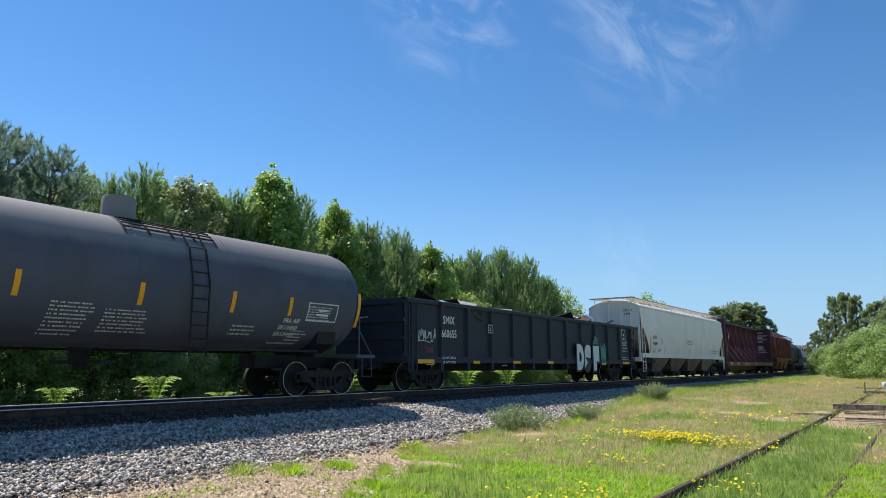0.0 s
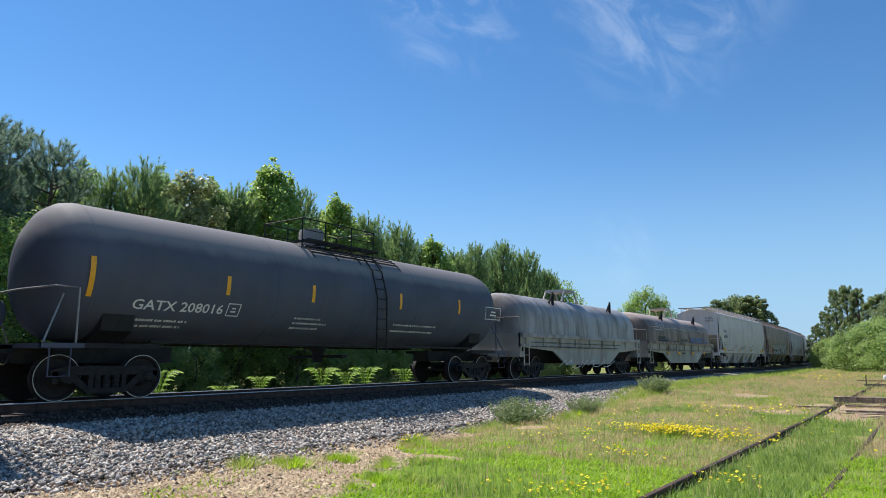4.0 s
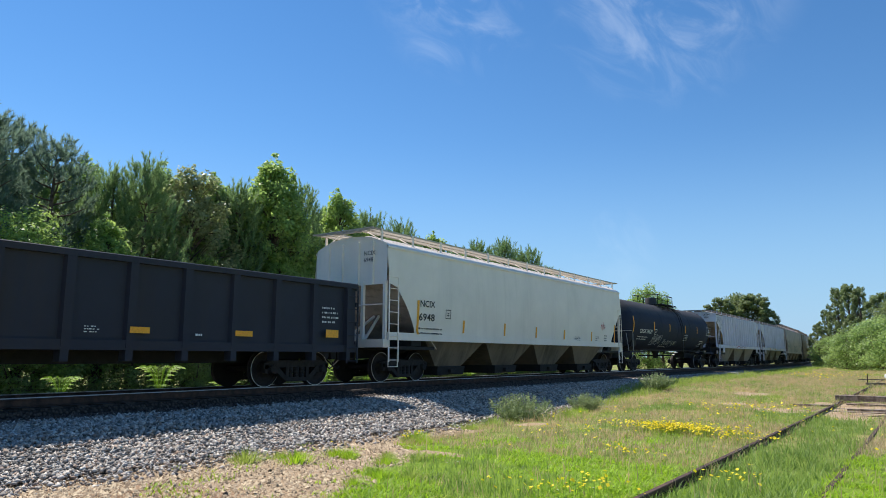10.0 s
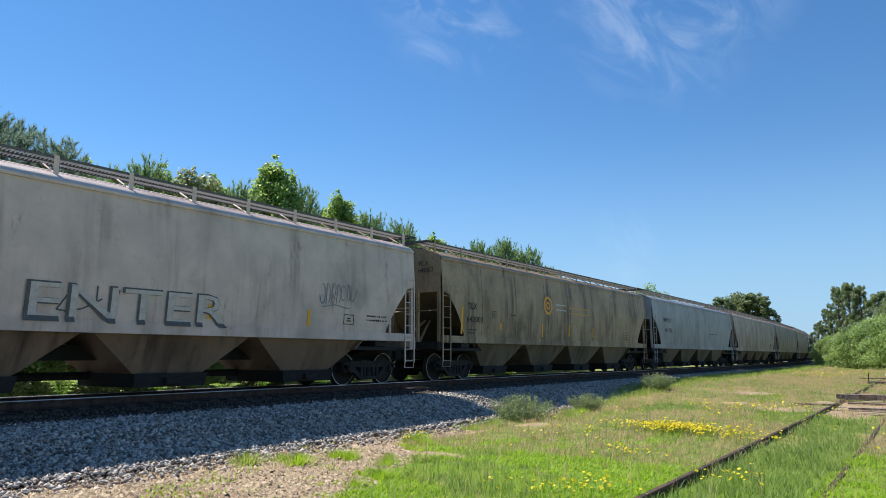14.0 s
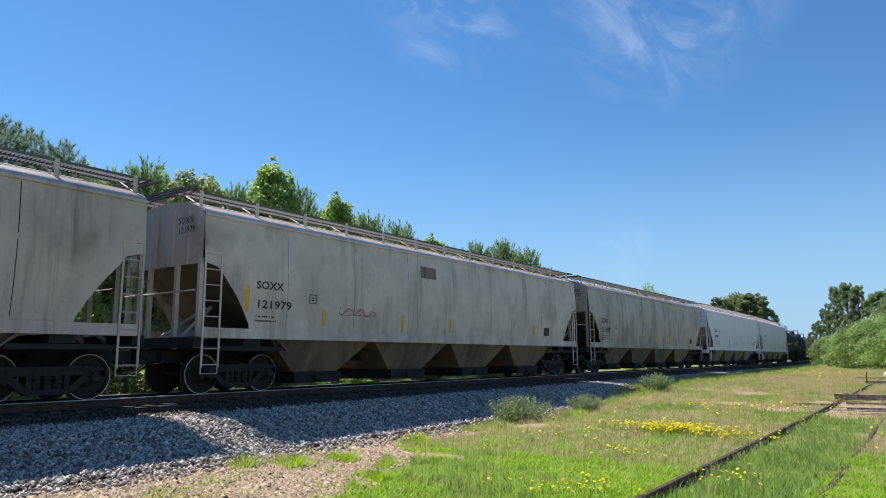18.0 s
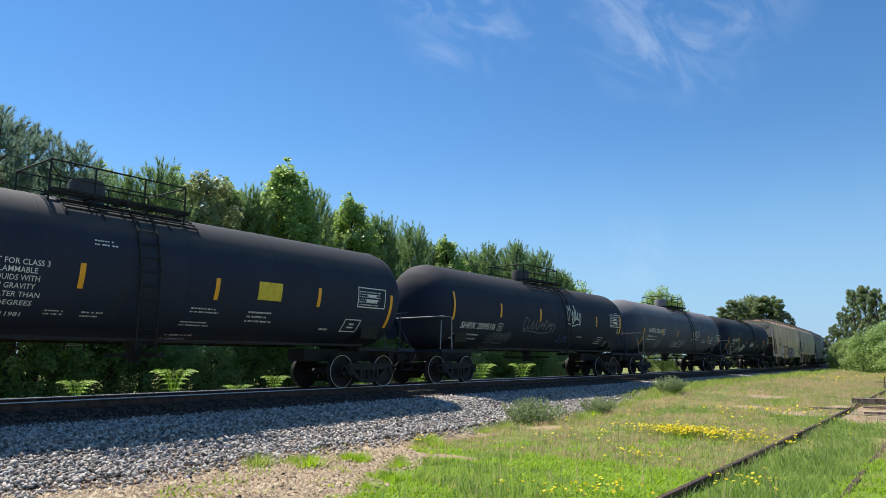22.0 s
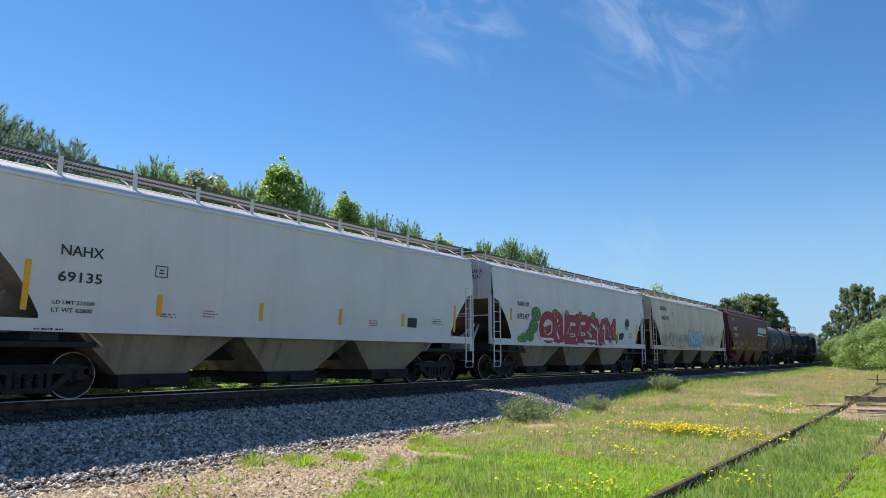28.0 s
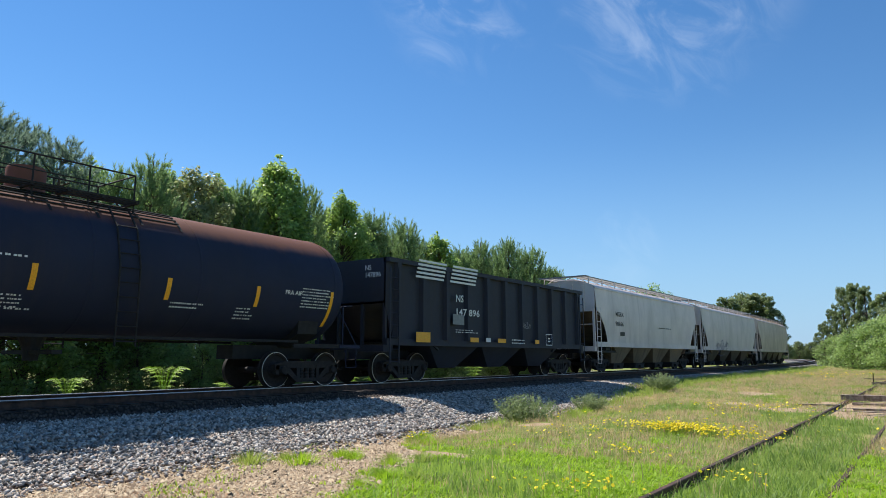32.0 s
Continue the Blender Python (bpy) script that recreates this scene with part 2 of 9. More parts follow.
def ground_mat():
    m = Nodes("trackside_ground")
    sep = m.n.new("ShaderNodeSeparateXYZ")
    m.link(m.coords(), sep.inputs["Vector"])
    x, y = sep.outputs["X"], sep.outputs["Y"]
    big = m.noise(m.coords(), 0.42, 5, 0.6)
    mid = m.noise(m.coords(), 1.9, 6, 0.65)
    fine = m.noise(m.coords(), 21, 5, 0.7)
    # bare gravelly strip beside the ballast, wide close by and running out along the track
    edge = m.math("ADD", m.math("ADD", x, 5.6), m.math("MULTIPLY", m.math("SUBTRACT", y, 5.7), 0.47))
    edge = m.math("SUBTRACT", edge, m.math("MULTIPLY", m.math("SUBTRACT", mid, 0.5), 2.6))
    bare = m.math("MULTIPLY", m.ramp(m.math("MULTIPLY", edge, -1.0), -0.25, 0.35), m.math("GREATER_THAN", x, -12.5))
    grit = m.mix(m.ramp(fine, 0.3, 0.7), (0.27, 0.175, 0.10), (0.58, 0.44, 0.285))
    clay = m.mix(m.ramp(mid, 0.42, 0.62), grit, (0.30, 0.19, 0.105))
    soil = m.mix(m.math("MULTIPLY", m.ramp(big, 0.45, 0.6), 0.6), grit, clay)
    speck = m.noise(m.coords(), 62, 3, 0.8)
    soil = m.mix(m.math("MULTIPLY", m.ramp(speck, 0.52, 0.66), 0.65), soil, (0.13, 0.09, 0.06))
    soil = m.mix(m.math("MULTIPLY", m.ramp(speck, 0.48, 0.36), 0.55), soil, (0.62, 0.47, 0.32))
    # reddish clay laid bare in the foreground
    cu = m.math("POWER", m.math("MULTIPLY", m.math("ADD", x, 8.3), 0.42), 2)
    cv = m.math("POWER", m.math("MULTIPLY", m.math("SUBTRACT", y, 4.2), 0.75), 2)
    red = m.ramp(m.math("ADD", m.math("ADD", cu, cv), m.math("MULTIPLY", m.math("SUBTRACT", mid, 0.5), 3.2)), 1.25, 0.6)
    soil = m.mix(m.math("MULTIPLY", red, 0.75), soil, m.mix(m.ramp(fine, 0.35, 0.65), (0.20, 0.10, 0.05), (0.40, 0.24, 0.14)))
    turf = m.mix(m.ramp(mid, 0.3, 0.7), (0.10, 0.15, 0.025), (0.22, 0.27, 0.06))
    clover = m.math("MULTIPLY", m.ramp(big, 0.36, 0.5), m.ramp(y, 13.0, 8.0))
    turf = m.mix(clover, turf, (0.19, 0.29, 0.025))
    dry = m.ramp(m.noise(m.coords((0.5, 0.22, 1)), 1.15, 4, 0.6), 0.44, 0.62)
    far = m.ramp(y, 11.0, 18.0)
    turf = m.mix(m.math("MULTIPLY", m.math("MULTIPLY", dry, far), 0.6), turf, (0.46, 0.32, 0.17))
    # worn spots: between the siding rails, beside the siding, and along the shoulder
    for cx, cy, rx, ry in WORN:
        u = m.math("POWER", m.math("MULTIPLY", m.math("SUBTRACT", x, cx), 1 / rx), 2)
        v = m.math("POWER", m.math("MULTIPLY", m.math("SUBTRACT", y, cy), 1 / ry), 2)
        d = m.math("ADD", m.math("ADD", u, v), m.math("MULTIPLY", m.math("SUBTRACT", mid, 0.5), 2.5))
        bare = m.math("MAXIMUM", bare, m.ramp(d, 1.15, 0.7))
    col = m.mix(bare, turf, soil)
    m.color(col).set(rough=0.95, spec=0.15)
    m.bump(m.math("ADD", fine, m.math("MULTIPLY", mid, 2.0)), 0.7, 0.03)
    return m.mat


def leaf_mat(name, dark, light, trans=0.25, rough=0.55):
    m = Nodes(name)
    r = m.island()
    o = m.chance()
    col = m.mix(r, dark, light)
    col = m.mix(m.math("MULTIPLY", o, 0.35), col, tuple((a + b) * 0.42 for a, b in zip(dark, light)))
    m.color(col).set(rough=rough, spec=0.3 if rough > 0.5 else 0.5)
    t = m.n.new("ShaderNodeBsdfTranslucent")
    m.link(m.mix(0.5, col, tuple(min(1, c * 1.5) for c in light)), t.inputs["Color"])
    mx = m.n.new("ShaderNodeMixShader")
    mx.inputs["Fac"].default_value = trans
    m.link(m.bsdf.outputs["BSDF"], mx.inputs[1])
    m.link(t.outputs["BSDF"], mx.inputs[2])
    m.link(mx.outputs["Shader"], m.n["Material Output"].inputs["Surface"])
    return m.mat


GROUND = ground_mat()
NEEDLE = leaf_mat("pine_needles", (0.095, 0.165, 0.066), (0.28, 0.40, 0.16), 0.5)
BLUE_NEEDLE = leaf_mat("dark_pine_needles", (0.075, 0.12, 0.09), (0.25, 0.345, 0.245), 0.5)
LEAF = leaf_mat("broad_leaves", (0.11, 0.19, 0.043), (0.40, 0.53, 0.14), 0.55, 0.42)
LEAF_DARK = leaf_mat("dark_broad_leaves", (0.085, 0.12, 0.045), (0.27, 0.33, 0.13), 0.45, 0.42)
LEAF_MID = leaf_mat("undergrowth_leaves", (0.11, 0.18, 0.053), (0.37, 0.49, 0.155), 0.53, 0.45)
LEAF_PALE = leaf_mat("dusty_broad_leaves", (0.12, 0.155, 0.06), (0.42, 0.45, 0.20), 0.45, 0.40)
SAGE = leaf_mat("grey_green_leaves", (0.15, 0.20, 0.08), (0.36, 0.42, 0.20), 0.4)
WEED = leaf_mat("weed_leaves", (0.11, 0.17, 0.04), (0.30, 0.38, 0.12), 0.45)
GRASS = leaf_mat("grass_blades", (0.14, 0.21, 0.03), (0.40, 0.49, 0.10), 0.45)
LIME = leaf_mat("clover_leaves", (0.17, 0.29, 0.012), (0.40, 0.57, 0.04), 0.45)
STRAW = leaf_mat("dry_grass_blades", (0.34, 0.24, 0.12), (0.64, 0.49, 0.28), 0.4)
MEADOW = leaf_mat("dark_grass_blades", (0.10, 0.17, 0.03), (0.30, 0.41, 0.09), 0.45)
# brighter than the other leaves: sunlight on the sprouts is put into the colour
SUMAC = leaf_mat("sumac_leaflets", (0.20, 0.34, 0.06), (0.46, 0.60, 0.16), 0.6)
PETAL = leaf_mat("yellow_petals", (0.80, 0.58, 0.01), (0.97, 0.77, 0.04), 0.3)
BARK = plain("pine_bark", (0.14, 0.095, 0.065), 0.95, 0, 0.4, 8, (0.06, 0.045, 0.035), 0.8)


# ---- mesh tools ----
class Shape:
    """Collects faces for one mesh."""

    def __init__(self):
        self.v, self.f, self.m = [], [], []

    def face(self, pts, mat=0):
        i = len(self.v)
        self.v += [tuple(p) for p in pts]
        self.f.append(tuple(range(i, i + len(pts))))
        self.m.append(mat)
        return self

    def box(self, x0, x1, y0, y1, z0, z1, mat=0):
        i = len(self.v)
        self.v += [(x, y, z) for x in (x0, x1) for y in (y0, y1) for z in (z0, z1)]
        self.f += [tuple(i + k for k in q) for q in ((0, 1, 3, 2), (4, 6, 7, 5), (0, 4, 5, 1), (2, 3, 7, 6), (0, 2, 6, 4), (1, 5, 7, 3))]
        self.m += [mat] * 6
        return self

    def hexa(self, low, high, mat=0):
        """Solid between two quads of four corners each."""
        i = len(self.v)
        self.v += [tuple(p) for p in (*low, *high)]
        self.f += [tuple(i + k for k in q) for q in ((3, 2, 1, 0), (4, 5, 6, 7), (0, 1, 5, 4), (1, 2, 6, 5), (2, 3, 7, 6), (3, 0, 4, 7))]
        self.m += [mat] * 6
        return self

    def prism(self, outline, a, b, axis="x", mat=0):
        """Outline of (u, v) pairs, run from a to b along an axis: (u, v) are (y, z), (x, z) or (x, y)."""
        put = {"x": lambda u, v, w: (w, u, v), "y": lambda u, v, w: (u, w, v), "z": lambda u, v, w: (u, v, w)}[axis]
        i, n = len(self.v), len(outline)
        self.v += [put(u, v, a) for u, v in outline] + [put(u, v, b) for u, v in outline]
        self.f += [tuple(range(i + n - 1, i - 1, -1)), tuple(range(i + n, i + 2 * n))]
        self.f += [(i + k, i + (k + 1) % n, i + n + (k + 1) % n, i + n + k) for k in range(n)]
        self.m += [mat] * (n + 2)
        return self

    def tube(self, pts, r, n=6, mat=0):
        """A bar along a chain of points."""
        pts = [Vector(p) for p in pts]
        rings = []
        for k, p in enumerate(pts):
            d = (pts[min(k + 1, len(pts) - 1)] - pts[max(k - 1, 0)]).normalized()
            u = d.cross(Vector((0, 0, 1)) if abs(d.z) < 0.9 else Vector((1, 0, 0))).normalized()
            w = d.cross(u)
            rad = r[k] if isinstance(r, (list, tuple)) else r
            rings.append(len(self.v))
            self.v += [tuple(p + rad * (math.cos(2 * math.pi * j / n) * u + math.sin(2 * math.pi * j / n) * w)) for j in range(n)]
        for a, b in zip(rings, rings[1:]):
            self.f += [(a + j, a + (j + 1) % n, b + (j + 1) % n, b + j) for j in range(n)]
            self.m += [mat] * n
        self.f += [tuple(rings[0] + j for j in reversed(range(n))), tuple(rings[-1] + j for j in range(n))]
        self.m += [mat] * 2
        return self

    def lathe(self, prof, axis="x", n=20, centre=(0, 0, 0), mat=0, mats=None):
        """Profile of (along, radius), turned about an axis."""
        cx, cy, cz = centre
        put = {"x": lambda w, c, s: (cx + w, cy + c, cz + s), "y": lambda w, c, s: (cx + c, cy + w, cz + s), "z": lambda w, c, s: (cx + c, cy + s, cz + w)}[axis]
        i = len(self.v)
        for w, r in prof:
            self.v += [put(w, r * math.cos(2 * math.pi * j / n), r * math.sin(2 * math.pi * j / n)) for j in range(n)]
        for k in range(len(prof) - 1):
            self.f += [(i + k * n + j, i + k * n + (j + 1) % n, i + (k + 1) * n + (j + 1) % n, i + (k + 1) * n + j) for j in range(n)]
            self.m += [mats[k] if mats else mat] * n
        self.f += [tuple(i + j for j in reversed(range(n))), tuple(i + (len(prof) - 1) * n + j for j in range(n))]
        self.m += [mat] * 2
        return self

    def grid(self, rows, mat=0):
        """Rows of points of equal count, joined by quads."""
        i, n = len(self.v), len(rows[0])
        for r in rows:
            self.v += [tuple(p) for p in r]
        for a in range(len(rows) - 1):
            for b in range(n - 1):
                self.f.append((i + a * n + b, i + a * n + b + 1, i + (a + 1) * n + b + 1, i + (a + 1) * n + b))
                self.m.append(mat)
        return self

    def mesh(self, name, mats, smooth=False):
        me = bpy.data.meshes.new(name)
        me.from_pydata(self.v, [], self.f)
        for m in mats:
            me.materials.append(m)
        me.polygons.foreach_set("material_index", self.m)
        if smooth:
            me.polygons.foreach_set("use_smooth", [True] * len(self.f))
            me.set_sharp_from_angle(angle=radians(38))
        me.update()
        return me


def part(name, shape, mats, parent, label="", smooth=False, at=None):
    """Links a shape, or a ready mesh, as one mesh object under a thing or a part."""
    me = shape if isinstance(shape, bpy.types.Mesh) else shape.mesh(name, mats if isinstance(mats, (list, tuple)) else [mats], smooth)
    ob = new(name, me)
    ob.parent = parent
    if at is not None:
        ob.matrix_basis = at
    if label:
        tagged(ob, label)
    return ob


def arrays(name, verts, faces, mats, index=None):
    """A mesh from numpy arrays of points and equal-sided faces."""
    me = bpy.data.meshes.new(name)
    n, k = faces.shape
    me.vertices.add(len(verts))
    me.vertices.foreach_set("co", np.ascontiguousarray(verts, np.float32).ravel())
    me.loops.add(n * k)
    me.loops.foreach_set("vertex_index", np.ascontiguousarray(faces, np.int32).ravel())
    me.polygons.add(n)
    me.polygons.foreach_set("loop_start", np.arange(0, n * k, k, dtype=np.int32))
    for m in mats:
        me.materials.append(m)
    if index is not None:
        me.polygons.foreach_set("material_index", np.ascontiguousarray(index, np.int32))
    me.update(calc_edges=True)
    return me


# ---- running gear, shared by every car ----
def side_frame_mesh():
    s = Shape()
    # cast frame: upper member, lower member, pedestal ends and columns, with open windows between
    s.prism([(-1.14, 0.46), (-0.80, 0.50), (0.80, 0.50), (1.14, 0.46), (1.14, 0.60), (0.86, 0.68), (-0.86, 0.68), (-1.14, 0.60)], -0.07, 0.07)
    s.prism([(-0.42, 0.14), (0.42, 0.14), (0.42, 0.24), (-0.42, 0.24)], -0.08, 0.08)
    for k in (-1, 1):
        s.prism([(k * 0.40, 0.14), (k * 0.84, 0.47), (k * 0.84, 0.58), (k * 0.70, 0.56), (k * 0.38, 0.26)], -0.075, 0.075)
        s.prism([(k * 0.30, 0.20), (k * 0.40, 0.20), (k * 0.40, 0.60), (k * 0.30, 0.60)], -0.075, 0.075)
        s.prism([(k * 0.72, 0.34), (k * 0.80, 0.34), (k * 0.80, 0.58), (k * 0.72, 0.58)], -0.07, 0.07)
        s.prism([(k * 0.99, 0.34), (k * 1.10, 0.36), (k * 1.10, 0.58), (k * 0.99, 0.58)], -0.07, 0.07)
        s.lathe([(-0.10, 0.10), (0.07, 0.115), (0.10, 0.09), (0.125, 0.09), (0.13, 0.05)], "x", 14, (0.02, k * 0.889, 0.457))
    for k in (-0.2, 0.0, 0.2):
        s.lathe([(0.24, 0.075), (0.29, 0.085), (0.33, 0.07), (0.37, 0.085), (0.41, 0.07), (0.45, 0.085), (0.50, 0.075)], "z", 10, (0.0, k, 0))
    return s.mesh("side_frame", [STEEL])


def wheelset_mesh():
    s = Shape()
    s.lathe([(-1.02, 0.075), (1.02, 0.075)], "x", 10)
    for k in (-1, 1):
        prof = [(0.66, 0.10), (0.66, 0.36), (0.665, 0.484), (0.695, 0.484), (0.705, 0.460), (0.812, 0.457), (0.820, 0.452), (0.820, 0.444), (0.812, 0.405), (0.765, 0.370), (0.745, 0.22), (0.80, 0.14), (0.825, 0.10)]
        s.lathe([(k * w, r) for w, r in prof], "x", 40, mats=[0, 0, 0, 0, 0, 1, 1, 0, 0, 0, 0, 0])
    return s.mesh("wheelset", [WHEEL, RIM], True)


def bolster_mesh():
    s = Shape()
    s.prism([(-0.95, 0.42), (-0.5, 0.34), (0.5, 0.34), (0.95, 0.42), (0.95, 0.56), (0.5, 0.70), (-0.5, 0.70), (-0.95, 0.56)], -0.2, 0.2, "y")
    s.lathe([(0.70, 0.2), (0.80, 0.2)], "z", 14)
    s.box(-0.82, 0.82, -0.62, -0.52, 0.36, 0.46).box(-0.82, 0.82, 0.52, 0.62, 0.36, 0.46)
    return s.mesh("truck", [STEEL])


def coupler_mesh():
    s = Shape()
    s.box(-0.09, 0.09, -0.25, 0.42, 0.77, 0.93)
    s.prism([(-0.15, 0.40), (0.15, 0.40), (0.17, 0.55), (0.10, 0.70), (0.02, 0.66), (0.05, 0.56), (-0.08, 0.54), (-0.10, 0.70), (-0.17, 0.68)], 0.70, 1.0, "z")
    s.tube([(-0.5, 0.12, 0.95), (-0.45, 0.2, 0.72), (-0.1, 0.3, 0.68)], 0.018)
    s.tube([(0.25, 0.05, 0.75), (0.3, 0.35, 0.5), (0.22, 0.62, 0.42), (0.2, 0.72, 0.5)], 0.022)
    return s.mesh("coupler", [SOOT])


FRAME_ME, AXLE_ME, BOLSTER_ME, COUPLER_ME = side_frame_mesh(), wheelset_mesh(), bolster_mesh(), coupler_mesh()
WHEELSETS = {-1: [], 1: []}


def running_gear(car, half, inset=1.5):
    """Two trucks with their frames and wheelsets, and a coupler at either end."""
    for k in (-1, 1):
        truck = part("truck", BOLSTER_ME, None, car, "dark grimy cast steel truck", at=pose(0, k * (half - inset), 0))
        for e in (-1, 1):
            part("side_frame", FRAME_ME, None, truck, at=pose(e * 1.0, 0, 0, 0, 0, 0 if e > 0 else 180))
            WHEELSETS[e].append(part("wheelset", AXLE_ME, None, truck, "steel wheelset with bright worn rims", at=pose(0, e * 0.889, 0.457)))
        part("coupler", COUPLER_ME, None, car, at=pose(0, k * half, 0, 0, 0, 0 if k > 0 else 180))


TRAIN, SIDES = [], []


def start_car(name, left, right, label, category, side):
    """side: how far the near side stands out at a height, and where the marks of the end lie."""
    car = new(name)
    tagged(car, label, category, "cars of the freight train")
    TRAIN.append((car, (left + right) / 2, right - left))
    SIDES.append(side)
    return car


def ladder_mesh(z0, z1, wide, step=0.36):
    s = Shape()
    for y in (0, wide):
        s.box(-0.012, 0.012, y - 0.022, y + 0.022, z0, z1)
    z = z0 + 0.06
    while z < z1:
        s.tube([(0.0, 0, z), (0.0, wide, z)], 0.013, 5)
        z += step
    return s


# ---- ground, ballast and tracks ----
def bare(x, y):
    """More than 0 where the ground is bare grit, beside the ballast."""
    tongue = 1.9 * math.exp(-((x + 7.6) / 1.1) ** 2 - ((y - 10.6) / 0.55) ** 2)
    return -(x + 5.6 + 0.47 * (y - 5.7)) + 1.1 * noise.noise(Vector((x * 0.9, y * 0.9, 3.0))) - tongue


def smooth(a, b, v):
    u = min(1.0, max(0.0, (v - a) / (b - a)))
    return u * u * (3 - 2 * u)


def lie(x, y):
    """Height of the ground: nearly flat, a little lower beside the bank, and a grassy shoulder further along the track."""
    z = 0.05 * noise.noise(Vector((x * 0.3, y * 0.3, 0))) if abs(x) < 60 and abs(y) < 100 else 0.0
    tx = track(y)[0]
    off = x - tx
    low = -0.10 * smooth(7.2, 5.6, off) * smooth(-8, -6, off)
    berm = smooth(20, 34, y) * smooth(400, 200, y)
    rise = float(np.interp(off, [2.4, 3.0, 3.7, 5.5, 8.5], [0.0, 0.10, 0.33, 0.26, 0.0]))
    return z + low * (1 - berm) + berm * rise


def make_ground():
    xs = [-2500, -900, -300, -120, -60, -36, -26, -22] + [-20 + 0.5 * k for k in range(0, 27)] + [-6.5 + k for k in range(0, 17)] + [14, 20, 34, 60, 140, 400, 1100, 2500]
    ys = [-1500, -400, -120, -50, -20, -8] + [-4 + k for k in range(0, 44)] + [42, 46, 50, 56, 62, 70, 80, 92, 106, 125, 150, 180, 210, 260, 320, 420, 520, 1000, 2600]
    s = Shape()
    s.grid([[(x, y, lie(x, y)) for x in xs] for y in ys])
    tagged(new("ground", s.mesh("ground", [GROUND], True)), "grassy trackside ground with bare tan grit", "ground", kind="structure")


make_ground()


def along(points, s0, s1, step):
    """Sweeps a cross section of (offset, height) along the main track."""
    sh = Shape()
    n = max(1, int((s1 - s0) / step))
    rows = []
    for k in range(n + 1):
        s = s0 + (s1 - s0) * k / n
        rows.append([(*track(s, o)[:2], z) for o, z in points])
    sh.grid(rows)
    return sh


bank = along([(-6.2, -0.2), (-4.9, 0.02), (-2.6, RT - 0.30), (-1.3, RT - 0.20), (1.33, RT - 0.19), (1.40, RT - 0.345), (2.45, RT - 0.37), (3.4, 0.335), (4.2, 0.13), (4.85, 0.0), (5.3, -0.2)], -830, 880, 3.0)
bank.m = [1 if 2 <= k % 10 <= 4 else 0 for k in range(len(bank.f))]
tagged(new("ballast_bank", bank.mesh("ballast_bank", [BED, DARK_BED], True)), "bank of grey crushed granite ballast", "ballast", kind="structure")

main = tagged(new("main_track"), "main railway track with polished rails on dark ties", "railway track", kind="structure")


def rail_section(side):
    w = 0.7525 * side
    h = RT
    return ([(w - 0.075, h - 0.18), (w - 0.075, h - 0.165), (w - 0.012, h - 0.145), (w - 0.012, h - 0.05), (w - 0.036, h - 0.04), (w - 0.036, h - 0.016)],
            [(w - 0.036, h - 0.016), (w - 0.034, h - 0.010), (w - 0.026, h), (w + 0.026, h), (w + 0.034, h - 0.010), (w + 0.036, h - 0.016)],
            [(w + 0.036, h - 0.016), (w + 0.036, h - 0.04), (w + 0.012, h - 0.05), (w + 0.012, h - 0.145), (w + 0.075, h - 0.165), (w + 0.075, h - 0.18)])


for side in (-1, 1):
    sh = Shape()
    for sec, mi in zip(rail_section(side), (0, 1, 0)):
        stops = [-830, -400, -100] + [-20 + 2.5 * k for k in range(110)] + [255 + 10 * k for k in range(63)]
        rows = [[(*track(v, o)[:2], z) for o, z in sec] for v in stops]
        sh.grid(rows, mi)
    part("rail", sh, [RAILSIDE, RAILTOP], main, smooth=False)

tie_me = Shape().hexa([(-1.3, -0.115, -0.18), (1.3, -0.115, -0.18), (1.3, 0.115, -0.18), (-1.3, 0.115, -0.18)],
                      [(-1.29, -0.105, 0), (1.29, -0.105, 0), (1.29, 0.105, 0), (-1.29, 0.105, 0)]).mesh("tie", [TIE])
for k in range(260):
    s = -2 + 0.5 * k
    x, y, a = track(s)
    part("tie", tie_me, None, main, at=pose(x, y, RT - 0.165, 0, 0, math.degrees(a) + random.uniform(-1, 1)))

# the old siding in the grass
siding = tagged(new("siding_track"), "disused siding with rusty rails sunk in grass", "railway track", kind="structure")


def siding_x(y):
    return -1.93 - 0.0085 * max(0, y - 20)


for side in (-0.7525, 0.7525):
    sh = Shape()
    sec = [(-0.07, -0.04), (-0.05, 0.0), (-0.014, 0.02), (-0.014, 0.06), (-0.036, 0.07), (-0.036, 0.09), (-0.028, 0.10), (0.028, 0.10), (0.036, 0.09), (0.036, 0.07), (0.014, 0.06), (0.014, 0.02), (0.05, 0), (0.07, -0.04)]
    sh.grid([[(siding_x(y) + side + o, y, z - (0.085 if side > 0 else 0)) for o, z in sec] for y in [-60, -20, -6] + [2 + 2.0 * k for k in range(44)]])
    part("rail", sh, RAILSIDE, siding)
for k in range(24):
    y = 20 + 0.62 * k
    long = random.uniform(0.85, 1.35)
    part("tie", Shape().box(-long, long, -0.1, 0.1, -0.06, 0.03), OLDTIE, siding, at=pose(siding_x(y) + random.uniform(-0.15, 0.15), y, random.uniform(-0.045, -0.005), random.uniform(-2, 2), random.uniform(-1, 1), random.uniform(-3, 3)))
beam = tagged(new("timber_beam", Shape().box(-1.2, 1.9, -0.19, 0.19, 0.0, 0.17).mesh("timber_beam", [OLDTIE])), "weathered timber beam laid across the siding rails", "timber")
beam.matrix_basis = pose(-1.75, 27.6, 0.09, 0, 0, -2)


